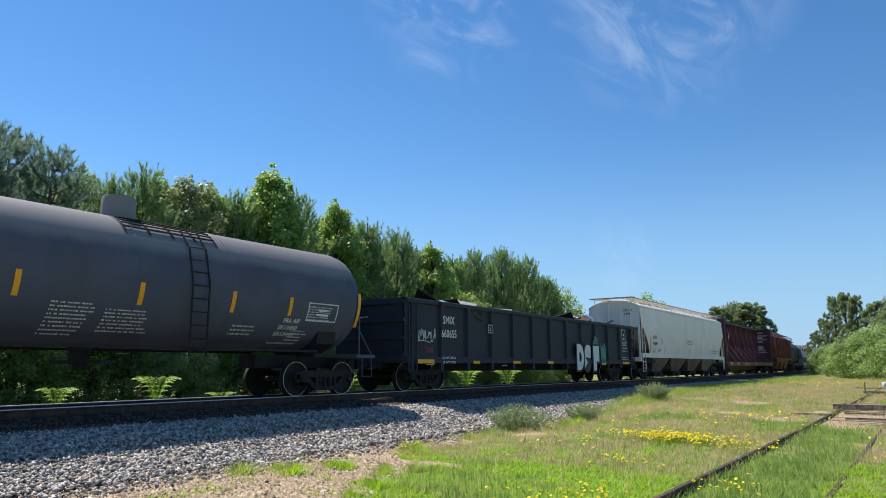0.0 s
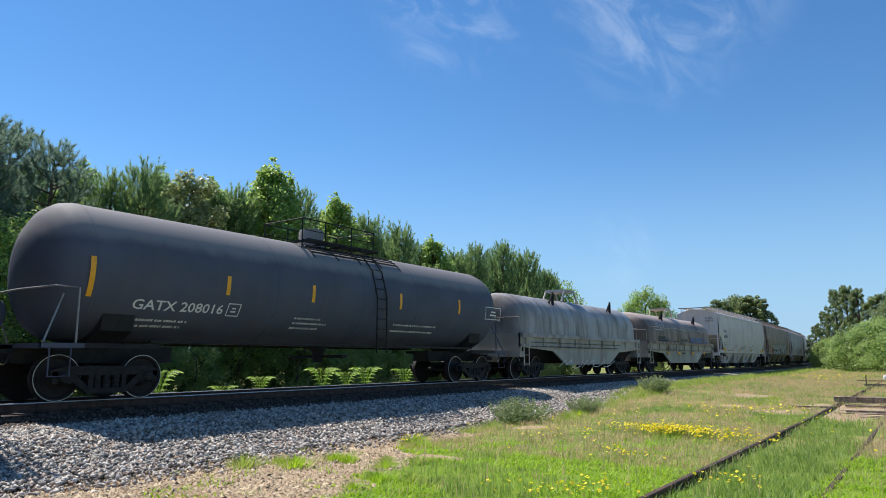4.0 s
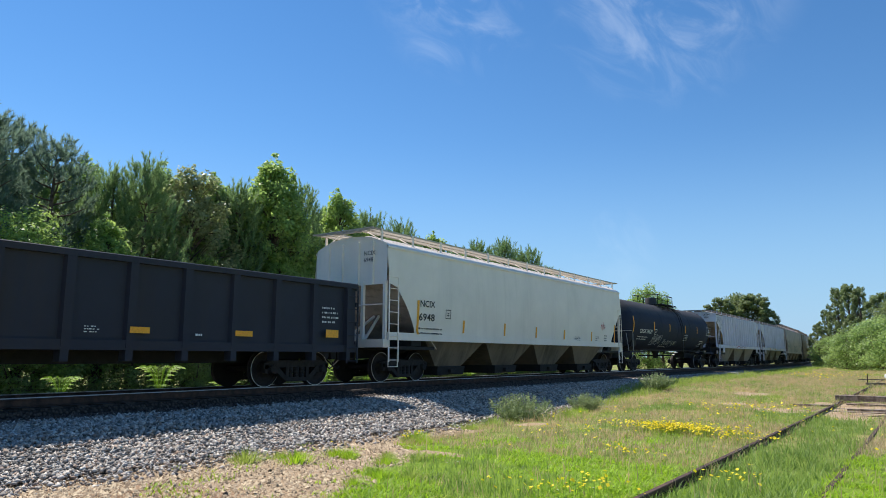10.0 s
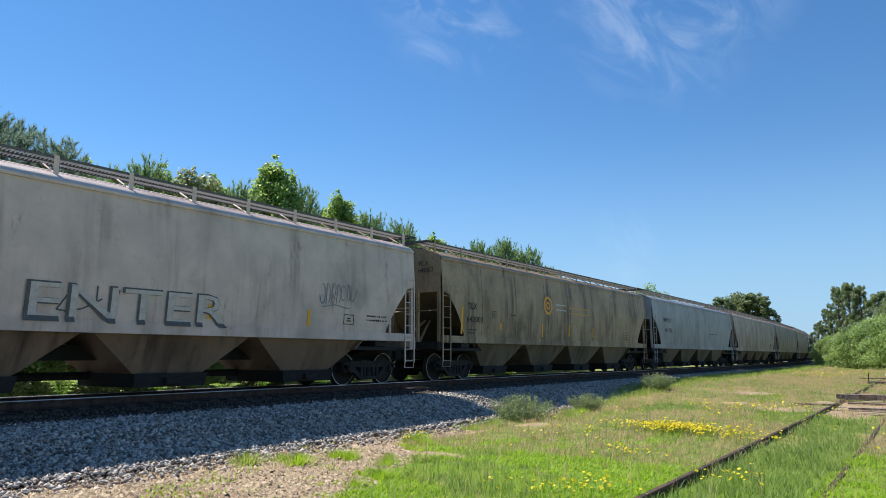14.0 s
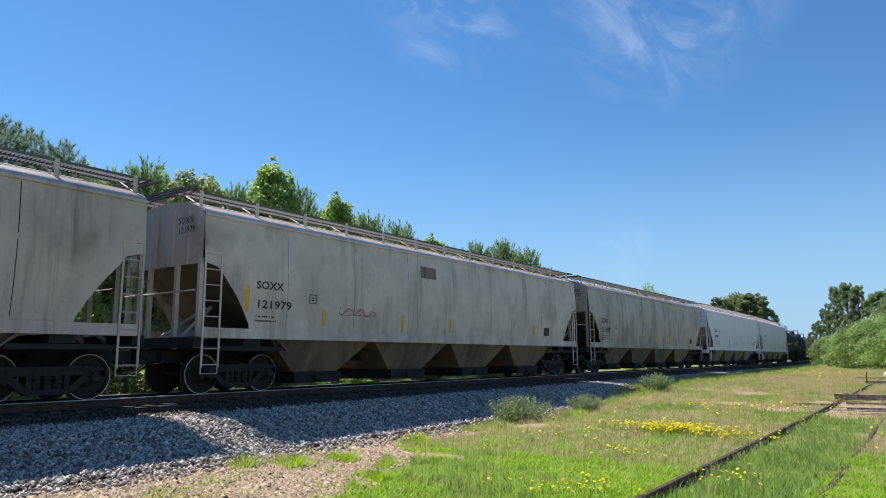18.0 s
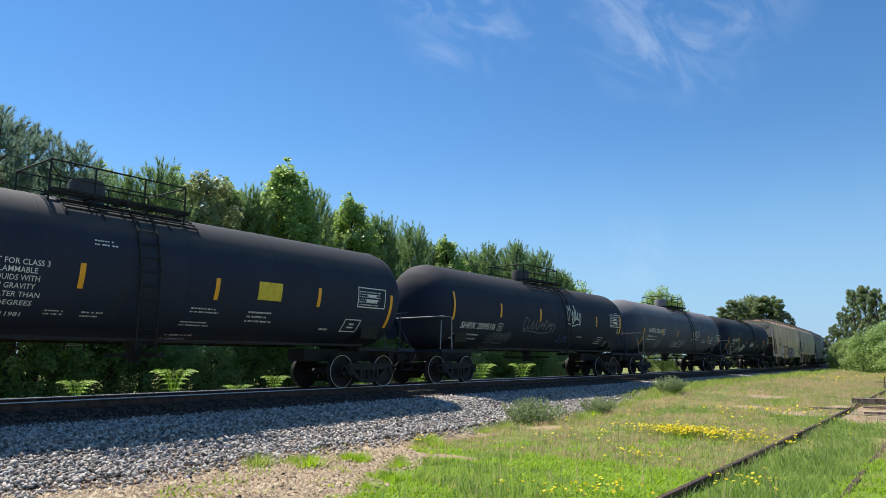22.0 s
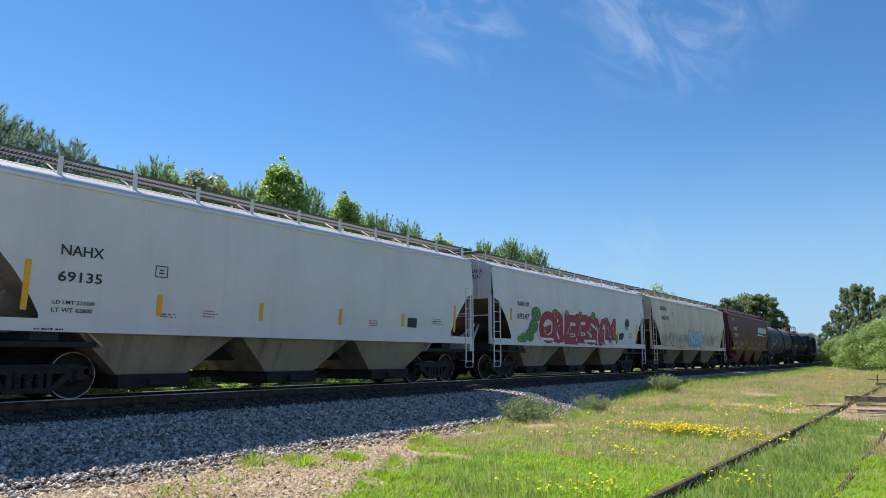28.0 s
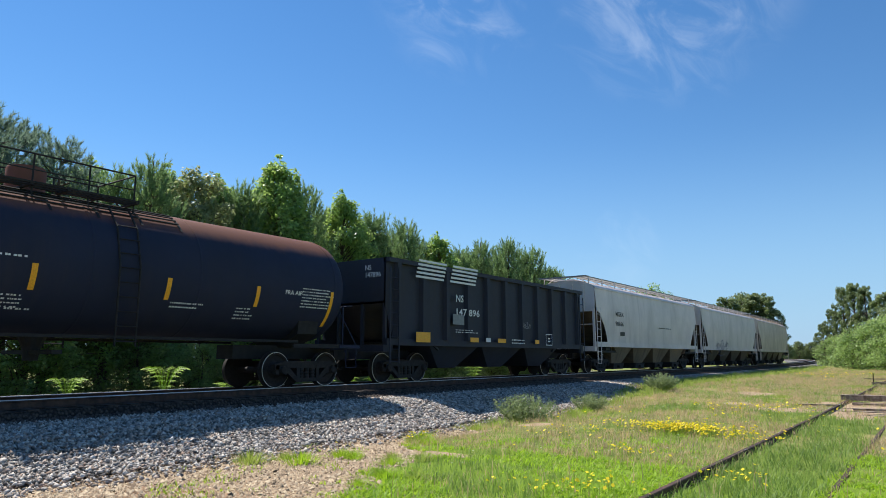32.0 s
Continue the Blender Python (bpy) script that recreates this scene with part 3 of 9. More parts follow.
far_beam = tagged(new("timber_beam", Shape().box(-0.9, 0.9, -0.12, 0.12, 0.0, 0.14).mesh("timber_beam", [OLDTIE])), "pale timber laid across the siding beyond the beam", "timber")
far_beam.matrix_basis = pose(-2.35, 44.6, 0.05, 0, 0, 2)
plank = Shape().box(-0.55, 0.55, -0.09, 0.09, 0, 0.05).mesh("loose_plank", [OLDTIE])
for x, y, a in ((-3.35, 25.0, 14), (-1.9, 25.7, -3), (-1.7, 23.6, 4), (-2.3, 30.6, 8)):
    p = tagged(new("loose_plank", plank), "grey weathered plank lying on bare ground", "plank", "loose planks by the siding")
    p.matrix_basis = pose(x, y, lie(x, y) + 0.02, 0, 0, a)
stop = tagged(new("siding_marker"), "low white marker standing in the siding grass", "marker")
part("post", Shape().tube([(0, 0, -0.1), (0, 0, 0.42)], 0.035, 8), WHITE_INK, stop)
part("head", Shape().lathe([(0.34, 0.03), (0.40, 0.13), (0.52, 0.15), (0.62, 0.11), (0.66, 0.02)], "z", 14), WHITE_INK, stop, smooth=True)
stop.matrix_basis = pose(-2.3, 46.3, 0.0)
stake = tagged(new("siding_stake"), "dark iron stake with a crossbar beside the siding", "stake")
part("post", Shape().tube([(0, 0, -0.1), (0.02, 0, 0.62)], 0.03, 6), RAILSIDE, stake)
part("crossbar", Shape().box(-0.45, 0.8, -0.02, 0.02, 0.28, 0.33), OLDTIE, stake)
stake.matrix_basis = pose(-3.3, 46.5, 0.0)


def scatter_stones():
    """Loose ballast on the face of the bank, joined."""
    rng = np.random.default_rng(4)
    base = np.array([(1, 0, 0), (-1, 0, 0), (0, 1, 0), (0, -1, 0), (0, 0, 1), (0, 0, -1)], float)
    tri = np.array([(0, 2, 4), (2, 1, 4), (1, 3, 4), (3, 0, 4), (2, 0, 5), (1, 2, 5), (3, 1, 5), (0, 3, 5)])
    n = 125000
    s = 2.0 + 58 * rng.random(n) ** 1.75
    off = 1.43 + 4.82 * rng.random(n)
    keep = (off < 5.2) | (rng.random(n) < 0.40 * np.clip((6.3 - off) / 1.5, 0, 1))
    s, off = s[keep], off[keep]
    z = np.interp(off, [1.33, 1.42, 2.45, 3.4, 4.2, 4.85, 5.4], [RT - 0.19, RT - 0.345, RT - 0.37, 0.335, 0.13, 0.0, -0.09])
    n = len(s)
    x, y = np.empty(n), np.empty(n)
    for i in range(n):
        x[i], y[i], _ = track(s[i], off[i])
    size = (0.014 + 0.030 * rng.random(n) ** 1.3) * (1 + 0.010 * s)
    v = base[None] * (size[:, None, None] * (0.6 + 0.8 * rng.random((n, 6, 1))))
    v = v + rng.normal(0, 0.33, (n, 6, 3)) * size[:, None, None]
    a = rng.random(n) * 6.28
    c, q = np.cos(a)[:, None], np.sin(a)[:, None]
    vx = v[..., 0] * c - v[..., 1] * q + x[:, None]
    vy = v[..., 0] * q + v[..., 1] * c + y[:, None]
    vz = v[..., 2] * 0.75 + z[:, None] + 0.4 * size[:, None]
    verts = np.stack([vx, vy, vz], -1).reshape(-1, 3)
    faces = (tri[None] + 6 * np.arange(n)[:, None, None]).reshape(-1, 3)
    tagged(new("ballast_stones", arrays("ballast_stones", verts, faces, [STONE, DARK_STONE], np.repeat((off + rng.normal(0, 0.12, n) < 1.95).astype(int), 8))), "loose grey and tan crushed granite stones", "ballast", kind="stuff")


scatter_stones()


def scatter_pebbles():
    """Grit and small stones on the bare strip."""
    rng = np.random.default_rng(9)
    tri = np.array([(0, 1, 3), (1, 2, 3), (2, 0, 3)])
    base = np.array([(1, 0, 0), (-0.5, 0.87, 0), (-0.5, -0.87, 0), (0, 0, 0.8)])
    pts = []
    while len(pts) < 42000:
        y = 3.5 + 13 * rng.random() ** 1.5
        x = -10.6 + 6.8 * rng.random()
        if bare(x, y) > -0.15:
            pts.append((x, y))
    p = np.array(pts)
    n = len(p)
    size = 0.006 + 0.030 * rng.random(n) ** 4
    v = base[None] * size[:, None, None] + rng.normal(0, 0.3, (n, 4, 3)) * size[:, None, None]
    v[..., :2] += p[:, None, :]
    v[..., 2] += 0.0
    for i in range(n):
        v[i, :, 2] += lie(p[i, 0], p[i, 1]) + 0.004
    faces = (tri[None] + 4 * np.arange(n)[:, None, None]).reshape(-1, 3)
    tagged(new("grit", arrays("grit", v.reshape(-1, 3), faces, [GRIT])), "tan and grey grit scattered on bare ground", "gravel", kind="stuff")


scatter_pebbles()


# ---- plants ----
def tufts(name, label, spots, blades, tall, lean, wide, mats, pick=None, seed=1, category="grass"):
    """Blades of grass round many spots, joined: each a bent, tapered strip of two faces."""
    rng = np.random.default_rng(seed)
    p = np.repeat(np.asarray(spots, float), blades, axis=0)
    n = len(p)
    p[:, :2] += rng.normal(0, 0.035, (n, 2)) * (1 + p[:, 3:4])
    h = tall * (0.5 + 0.8 * rng.random(n)) * p[:, 3]
    a = rng.random(n) * 6.283
    d = np.stack([np.cos(a), np.sin(a)], 1)
    b = h * lean * (0.4 + rng.random(n))
    w = wide * (0.7 + 0.6 * rng.random(n)) * np.clip(p[:, 3], 0.8, 3)
    side = np.stack([-d[:, 1], d[:, 0]], 1) * w[:, None]
    z0 = p[:, 2] - 0.01
    v = np.zeros((n, 5, 3))
    v[:, 0, :2], v[:, 1, :2] = p[:, :2] - side, p[:, :2] + side
    v[:, 0, 2] = v[:, 1, 2] = z0
    m = p[:, :2] + d * (b * 0.35)[:, None]
    v[:, 2, :2], v[:, 3, :2] = m + side * 0.8, m - side * 0.8
    v[:, 2, 2] = v[:, 3, 2] = z0 + h * 0.62
    v[:, 4, :2] = p[:, :2] + d * b[:, None]
    v[:, 4, 2] = z0 + h
    i = 5 * np.arange(n)[:, None]
    faces = np.concatenate([i + np.array([[0, 1, 2]]), i + np.array([[0, 2, 3]]), i + np.array([[3, 2, 4]])], 1).reshape(-1, 3)
    idx = None
    if pick is not None:
        idx = np.repeat(np.repeat(pick, blades), 3)
    return tagged(new(name, arrays(name, v.reshape(-1, 3), faces, mats, idx)), label, category, kind="stuff")


def worn(x, y):
    """1 in the middle of a worn spot, 0 outside."""
    return max(smooth(1.3, 0.7, ((x - cx) / rx) ** 2 + ((y - cy) / ry) ** 2) for cx, cy, rx, ry in WORN)


def sow():
    """Lawn, dry patches and lime-green clover, thinning with distance."""
    rng = np.random.default_rng(21)
    spots, kind, clover = [], [], []
    while len(spots) < 30000:
        y = 4.3 + 85 * rng.random() ** 2.35
        x = -17 + 26 * rng.random()
        off = x - track(y)[0]
        if off < 5.0 and y < 22 or off < 3.5 or x > 0.9 * y - 1 or y < -0.75 * x - 1:
            continue
        if off < 5.0 and rng.random() > smooth(21, 30, y):
            continue
        b = bare(x, y)
        if b > -0.15 and y < 24 and rng.random() > 0.04:
            continue
        patch = noise.noise(Vector((x * 0.45, y * 0.17, 7))) + 0.5 * noise.noise(Vector((x * 1.3, y * 0.6, 2)))
        lush = noise.noise(Vector((x * 0.35, y * 0.3, 11))) + 0.4 * noise.noise(Vector((x * 1.7, y * 1.4, 5)))
        thin = smooth(9, 14, y) * smooth(-0.05, 0.45, patch)
        if rng.random() < 0.55 * thin:
            continue
        sid = abs(x - siding_x(y)) < 0.68 and y < 20
        size = (0.65 + 0.4 * rng.random()) * (1 + 0.014 * y) * (1.25 if sid else 1.0)
        k = 0
        band = smooth(40, 44, y) * smooth(56, 50, y)
        if worn(x, y) > rng.random() * 1.05:
            continue
        if (y > 10 and patch > -0.22 and not sid and rng.random() < 0.76) or rng.random() < 0.04 + 0.7 * band:
            k = 1
        elif lush > (-0.4 if y < 9.5 else -0.05) and y < 15 and not sid:
            clover.append((x, y, lie(x, y), 0.8 + 0.4 * rng.random()))
            continue
        if sid or (k == 0 and lush < -0.25):
            k = 3
        if off < 5.5 and y > 22 and rng.random() < 0.8:
            k, size = 0, size * 1.5
        spots.append((x, y, lie(x, y), size))
        kind.append(k)
    tufts("grass", "short bright green grass with dry straw patches", spots, 9, 0.105, 0.8, 0.0042, [GRASS, STRAW, LIME, MEADOW], np.array(kind), 3)
    tufts("clover", "carpet of lime green clover and young grass", clover, 11, 0.062, 1.5, 0.0075, [LIME], None, 4, "clover")
    tall = []
    while len(tall) < 900:
        y = 5 + 45 * rng.random() ** 1.6
        x = -12 + 20 * rng.random()
        off = x - track(y)[0]
        if off < 5.2 or bare(x, y) > -0.4 and y < 24 or x > 0.9 * y - 1 or y < -0.75 * x - 1:
            continue
        tall.append((x, y, lie(x, y), 0.8 + 0.7 * rng.random()))
    tufts("tall_grass", "thin taller grass stalks among the lawn", tall, 5, 0.26, 0.45, 0.003, [STRAW, GRASS], (rng.random(len(tall)) < 0.5).astype(int), 8)


sow()


def flowers():
    """Yellow wildflowers in drifts, on thin stems, with a few white ones."""
    rng = np.random.default_rng(5)
    spots = []
    for cx, cy, sx, sy, n in ((-4.45, 14.5, 0.55, 0.26, 620), (-5.1, 14.6, 0.5, 0.4, 90), (-3.1, 13.6, 0.35, 0.3, 90), (-4.05, 10.4, 0.2, 0.2, 40), (-3.3, 7.5, 0.3, 0.25, 40), (-3.75, 6.9, 0.3, 0.2, 26),
                              (-2.15, 8.9, 0.2, 0.14, 32), (-4.7, 21.6, 0.9, 1.2, 110), (-5.95, 12.7, 0.35, 0.5, 40), (-8.3, 10.7, 0.14, 0.14, 30), (-4.5, 16, 2.0, 3.0, 150), (-7.2, 62, 1.2, 6, 120)):
        for _ in range(n):
            x, y = rng.normal(cx, sx), rng.normal(cy, sy)
            if y > 4:
                spots.append((x, y, lie(x, y), 1.0))
    v, f, idx = [], [], []
    for k, (x, y, z, _) in enumerate(spots):
        h = 0.10 + 0.12 * rng.random()
        r = 0.012 + 0.010 * rng.random() + 0.0007 * y
        i = len(v)
        v += [(x - 0.002, y, z), (x + 0.002, y, z), (x + 0.002, y, z + h), (x - 0.002, y, z + h)]
        f.append((i, i + 1, i + 2, i + 3))
        idx.append(0)
        tilt = rng.normal(0, 0.35, 2)
        i = len(v)
        v += [(x + r * math.cos(a), y + r * math.sin(a), z + h + r * (tilt[0] * math.cos(a) + tilt[1] * math.sin(a))) for a in (0, 1.571, 3.142, 4.712)]
        f.append((i, i + 1, i + 2, i + 3))
        idx.append(1)
    tagged(new("wildflowers", arrays("wildflowers", np.array(v), np.array(f), [GRASS, PETAL], np.array(idx))), "drifts of small yellow wildflowers in the grass", "flowers", kind="stuff")
    v, f = [], []
    for _ in range(160):
        y = 7 + 22 * rng.random()
        x = -8.5 + 6 * rng.random()
        if bare(x, y) > -0.5:
            continue
        z, r = lie(x, y) + 0.12, 0.008 + 0.0006 * y
        i = len(v)
        v += [(x + r * math.cos(a), y + r * math.sin(a), z + 0.01 * math.sin(a * 2)) for a in (0, 1.571, 3.142, 4.712)]
        f.append((i, i + 1, i + 2, i + 3))
    tagged(new("seed_heads", arrays("seed_heads", np.array(v), np.array(f), [WHITE_INK])), "white clover and dandelion seed heads", "flowers", kind="stuff")


flowers()


# ---- trees ----
def cluster(rng, centre, radius, count, size, flat=0.5):
    """Loose leaves round a point: corners and faces of small bent quads."""
    c = np.asarray(centre, float)
    d = rng.normal(size=(count, 3))
    d /= np.linalg.norm(d, axis=1)[:, None]
    p = c + d * (np.asarray(radius) * (0.45 + 0.6 * rng.random((count, 1))))
    nrm = d * 0.5 + rng.normal(0, 0.6, (count, 3)) + np.array([0, 0, flat])
    nrm /= np.linalg.norm(nrm, axis=1)[:, None]
    u = np.cross(nrm, rng.normal(size=(count, 3)))
    u /= np.linalg.norm(u, axis=1)[:, None] + 1e-9
    w = np.cross(nrm, u)
    s = size * (0.6 + 0.8 * rng.random((count, 1)))
    q = np.stack([p - u * s, p - w * s * 0.6, p + u * s, p + w * s * 0.6], 1)
    return q


def leaves_mesh(name, quads, mat):
    q = np.concatenate(quads)
    n = len(q)
    return arrays(name, q.reshape(-1, 3), np.arange(4 * n).reshape(n, 4), [mat])


def broadleaf(name, seed, tall, wide, mat, leaves=5200, label="", leaf=0.14, stem=0.14, low=0.18, spire=0.0, k=80):
    """Trunk with limbs, and a crown of leaf clumps with gaps; spire draws the crown to a point."""
    rng = np.random.default_rng(seed)
    tree = tagged(new(name), label, "tree", "trees beside the railway")
    sh = Shape()
    sh.tube([(0, 0, -0.3), (0.05, 0, tall * 0.3), (-0.08, 0.1, tall * 0.6), (0.05, 0, tall * 0.88)], [stem * 1.5, stem, stem * 0.6, stem * 0.15], 7)
    clumps = []
    for j in range(k):
        z = tall * (low + (0.97 - low) * ((j + rng.random()) / k) ** (1 - 0.1 * spire))
        f = (z / tall - low) / (1 - low)
        dome = (0.35 + 0.95 * math.sin(math.pi * min(1, 0.12 + 0.88 * f)) ** 0.7) * (1 - 0.55 * max(0, f - 0.55))
        cone = min(1.0, 0.05 + 1.5 * (1 - f) ** 0.8)
        reach = wide * (dome + (cone - dome) * spire) * (0.35 + 0.72 * rng.random() ** 0.7)
        a = j * 2.4 + rng.random()
        tip = (reach * math.cos(a), reach * math.sin(a), z + 0.12 * rng.normal())
        sh.tube([(0, 0, max(0.3, z - 0.4 * reach - 0.3)), (tip[0] * 0.6, tip[1] * 0.6, z - 0.1 * reach), tip], [stem * 0.22, stem * 0.13, 0.008], 4)
        clumps.append((tip, wide * (0.17 + 0.20 * rng.random() ** 1.3) * (1 - 0.45 * spire * f) * (80 / k) ** 0.4 * (1 + 0.5 * spire)))
    for j in range(5):
        clumps.append(((0.06 * wide * rng.normal(), 0.06 * wide * rng.normal(), tall * (0.90 + (0.022 + 0.012 * spire) * j)), wide * (0.20 - 0.03 * j)))
    part("trunk", sh, BARK, tree)
    size = sum(r * r for _, r in clumps)
    quads = [cluster(rng, c, np.array([r, r, r * 0.8]), max(20, int(leaves * r * r / size)), leaf, 0.8) for c, r in clumps]
    part("crown", leaves_mesh("crown", quads, mat), None, tree)
    return tree


def plumes(rng, tips, n, mat, width=0.015, length=(0.13, 0.09)):
    """Bottle-brush shoots: needles that fan out and forward round each axis, joined."""
    V = []
    for c, ax, ln in tips:
        ax = np.asarray(ax, float) / np.linalg.norm(ax)
        t = rng.random((n, 1)) ** 0.85
        p = np.asarray(c) + ax * (t * ln)
        d = rng.normal(size=(n, 3))
        d -= (d @ ax)[:, None] * ax
        d /= np.linalg.norm(d, axis=1)[:, None]
        d = d * (0.85 - 0.35 * t) + ax * (0.55 + 0.5 * t)
        L = length[0] + length[1] * rng.random((n, 1))
        u = np.cross(d, rng.normal(size=(n, 3)))
        u /= np.linalg.norm(u, axis=1)[:, None]
        V.append(np.stack([p - u * width, p + u * width, p + d * L], 1))
    v = np.concatenate(V)
    return arrays("crown", v.reshape(-1, 3), np.arange(3 * len(v)).reshape(-1, 3), [mat])


def pine(name, seed, tall, wide, label, needles=44):
    """A young pine: straight stem, whorls of rising branches, upright shoots like bottle brushes."""
    rng = np.random.default_rng(seed)
    tree = tagged(new(name), label, "tree", "trees beside the railway")
    sh = Shape()
    sh.tube([(0, 0, -0.3), (0, 0, tall * 0.5), (0.05, 0, tall * 0.97)], [0.15, 0.09, 0.02], 7)
    tips = [((0, 0, tall - 0.85), (0, 0, 1), 0.85)]
    for k in range(5):                 # upright fingers round the leader
        a = k * 1.26 + rng.random()
        r = 0.14 + 0.22 * rng.random()
        tips.append(((r * math.cos(a), r * math.sin(a), tall - 1.15 - 0.5 * rng.random()), (0.22 * math.cos(a), 0.22 * math.sin(a), 1), 0.7))
    levels = int(tall / 0.42)
    for lv in range(levels):
        f = lv / levels
        z = tall * (0.08 + 0.84 * f)
        reach = wide * (0.10 + 1.15 * (1 - f) ** 0.70) * (0.8 if f < 0.1 else 1) * (0.85 + 0.3 * rng.random())
        count = int(9 - 3 * f)
        for b in range(count):
            a = b * 6.283 / count + lv * 1.1 + rng.normal(0, 0.2)
            r = reach * (0.6 + 0.45 * rng.random())
            d = np.array([math.cos(a), math.sin(a), 0])
            p0 = np.array([0, 0, z])
            p1 = p0 + d * r * 0.6 + np.array([0, 0, r * 0.12])
            p2 = p0 + d * r * 0.95 + np.array([0, 0, r * 0.34])
            sh.tube([p0, p1, p2], [0.022, 0.014, 0.007], 4)
            lean = 0.22 + 0.22 * rng.random()
            tips.append((tuple(p2), (d[0] * lean, d[1] * lean, 1), 0.60 + 0.35 * rng.random()))
            for q in range(4):
                o = p0 + (p2 - p0) * (0.45 + 0.16 * q) + rng.normal(0, 0.15, 3)
                tips.append((tuple(o), (d[0] * 0.32 + rng.normal(0, 0.2), d[1] * 0.32 + rng.normal(0, 0.2), 0.95), 0.42 + 0.25 * rng.random()))
    part("trunk", sh, BARK, tree)
    part("crown", plumes(rng, tips, needles, NEEDLE), None, tree)
    return tree


def old_pine(name, seed, tall, label):
    """A grown pine: bare stem below, open crown of long limbs that end in clusters of shoots, with sky between."""
    rng = np.random.default_rng(seed)
    tree = tagged(new(name), label, "tree", "trees beside the railway")
    sh = Shape()
    sh.tube([(0, 0, -0.3), (0.06, 0, tall * 0.5), (-0.05, 0.05, tall * 0.97)], [0.2, 0.13, 0.03], 8)
    tips = []
    for j in range(38):
        f = (j + 0.5) / 38
        z = tall * (0.34 + 0.62 * f)
        r = (2.0 * (1 - f) ** 0.55 + 0.3) * (0.6 + 0.45 * rng.random())
        a = j * 2.4 + rng.normal(0, 0.3)
        d = np.array([math.cos(a), math.sin(a), 0])
        tip = np.array([0, 0, z]) + d * r + np.array([0, 0, 0.30 * r])
        sh.tube([(0, 0, z - 0.1), tuple(np.array([0, 0, z]) + d * r * 0.55 + np.array([0, 0, 0.06 * r])), tuple(tip)], [0.05, 0.032, 0.014], 5)
        for q in range(13):
            o = tip + rng.normal(0, 0.28, 3) * np.array([1, 1, 0.6]) - d * rng.random() * 0.45 * r
            tips.append((tuple(o), (d[0] * 0.45 + rng.normal(0, 0.3), d[1] * 0.45 + rng.normal(0, 0.3), 1), 0.32 + 0.25 * rng.random()))
    for k in range(8):
        tips.append(((rng.normal(0, 0.18), rng.normal(0, 0.18), tall - 0.9 + 0.05 * k), (rng.normal(0, 0.12), rng.normal(0, 0.12), 1), 0.5))
    part("trunk", sh, BARK, tree)
    part("crown", plumes(rng, tips, 46, BLUE_NEEDLE, 0.015, (0.15, 0.10)), None, tree)
    return tree


def plant(proto, x, y, scale=1.0, turn=0.0, z=0.0, tall=1.0):
    return copy_thing(proto, pose(x, y, z, 0, 0, turn) @ Matrix.Diagonal((scale, scale, scale * tall, 1)))


PINES = [pine("pine_tree", 5, 9.6, 1.95, "young green long-needled pine behind the track"), pine("pine_tree", 6, 8.8, 1.75, "young green long-needled pine behind the track"), pine("pine_tree", 8, 10.4, 2.35, "young green long-needled pine behind the track")]
OAKS = [broadleaf("broadleaf_tree", 11, 8.6, 1.75, LEAF, label="light green pointed broadleaf tree in the tree line", leaves=15000, leaf=0.085, low=0.36, spire=0.85, k=150), broadleaf("broadleaf_tree", 12, 7.0, 2.0, LEAF, label="light green broadleaf tree in the tree line", leaves=12500, leaf=0.07, low=0.05),
        broadleaf("broadleaf_tree", 13, 9.0, 1.7, LEAF_PALE, label="dusty green broadleaf tree in the tree line", leaves=13000, leaf=0.08, low=0.34, spire=0.35, k=120)]
SHADY = broadleaf("broadleaf_shrub", 14, 4.0, 1.7, LEAF_MID, label="mid green leafy shrub at the foot of the trees", leaves=6000, leaf=0.075, stem=0.06, low=0.04, k=50)
SHADY.matrix_basis = pose(-35, -62, -0.1)
OLD = old_pine("pine_tree", 21, 11.0, "grown dark blue-green pine with an open crown")
OLD.matrix_basis = pose(-37, -58, -0.1)
BIGS = [broadleaf("broadleaf_tree", 15, 11.5, 4.2, LEAF_DARK, 15000, "tall dark green broadleaf tree", 0.17, 0.3, 0.12, k=120), broadleaf("broadleaf_tree", 16, 9.5, 4.8, LEAF_DARK, 15000, "wide dark green broadleaf tree", 0.17, 0.3, 0.10, k=120)]
for i, p in enumerate(PINES + OAKS + BIGS):
    p.matrix_basis = pose(-33 - 1.5 * (i % 3), -6 - 5 * i, -0.1)

SLIM = broadleaf("broadleaf_tree", 18, 12.4, 2.3, LEAF_DARK, 15000, "tall slim dark green tree beside the siding", 0.13, 0.25, 0.08, k=110)
SLIM.matrix_basis = pose(-36, -52, -0.1)
rng = random.Random(3)


def rear(proto, tall, y, top, depth=1.0, stretch=1.0):
    """A tree of the row behind the train: its top at this height, seen over y metres of track."""
    z = 1.55 + (top - 1.55) * depth
    plant(proto, -25.5 * depth, y * depth, z / tall / stretch, rng.uniform(0, 360), -0.1, stretch)


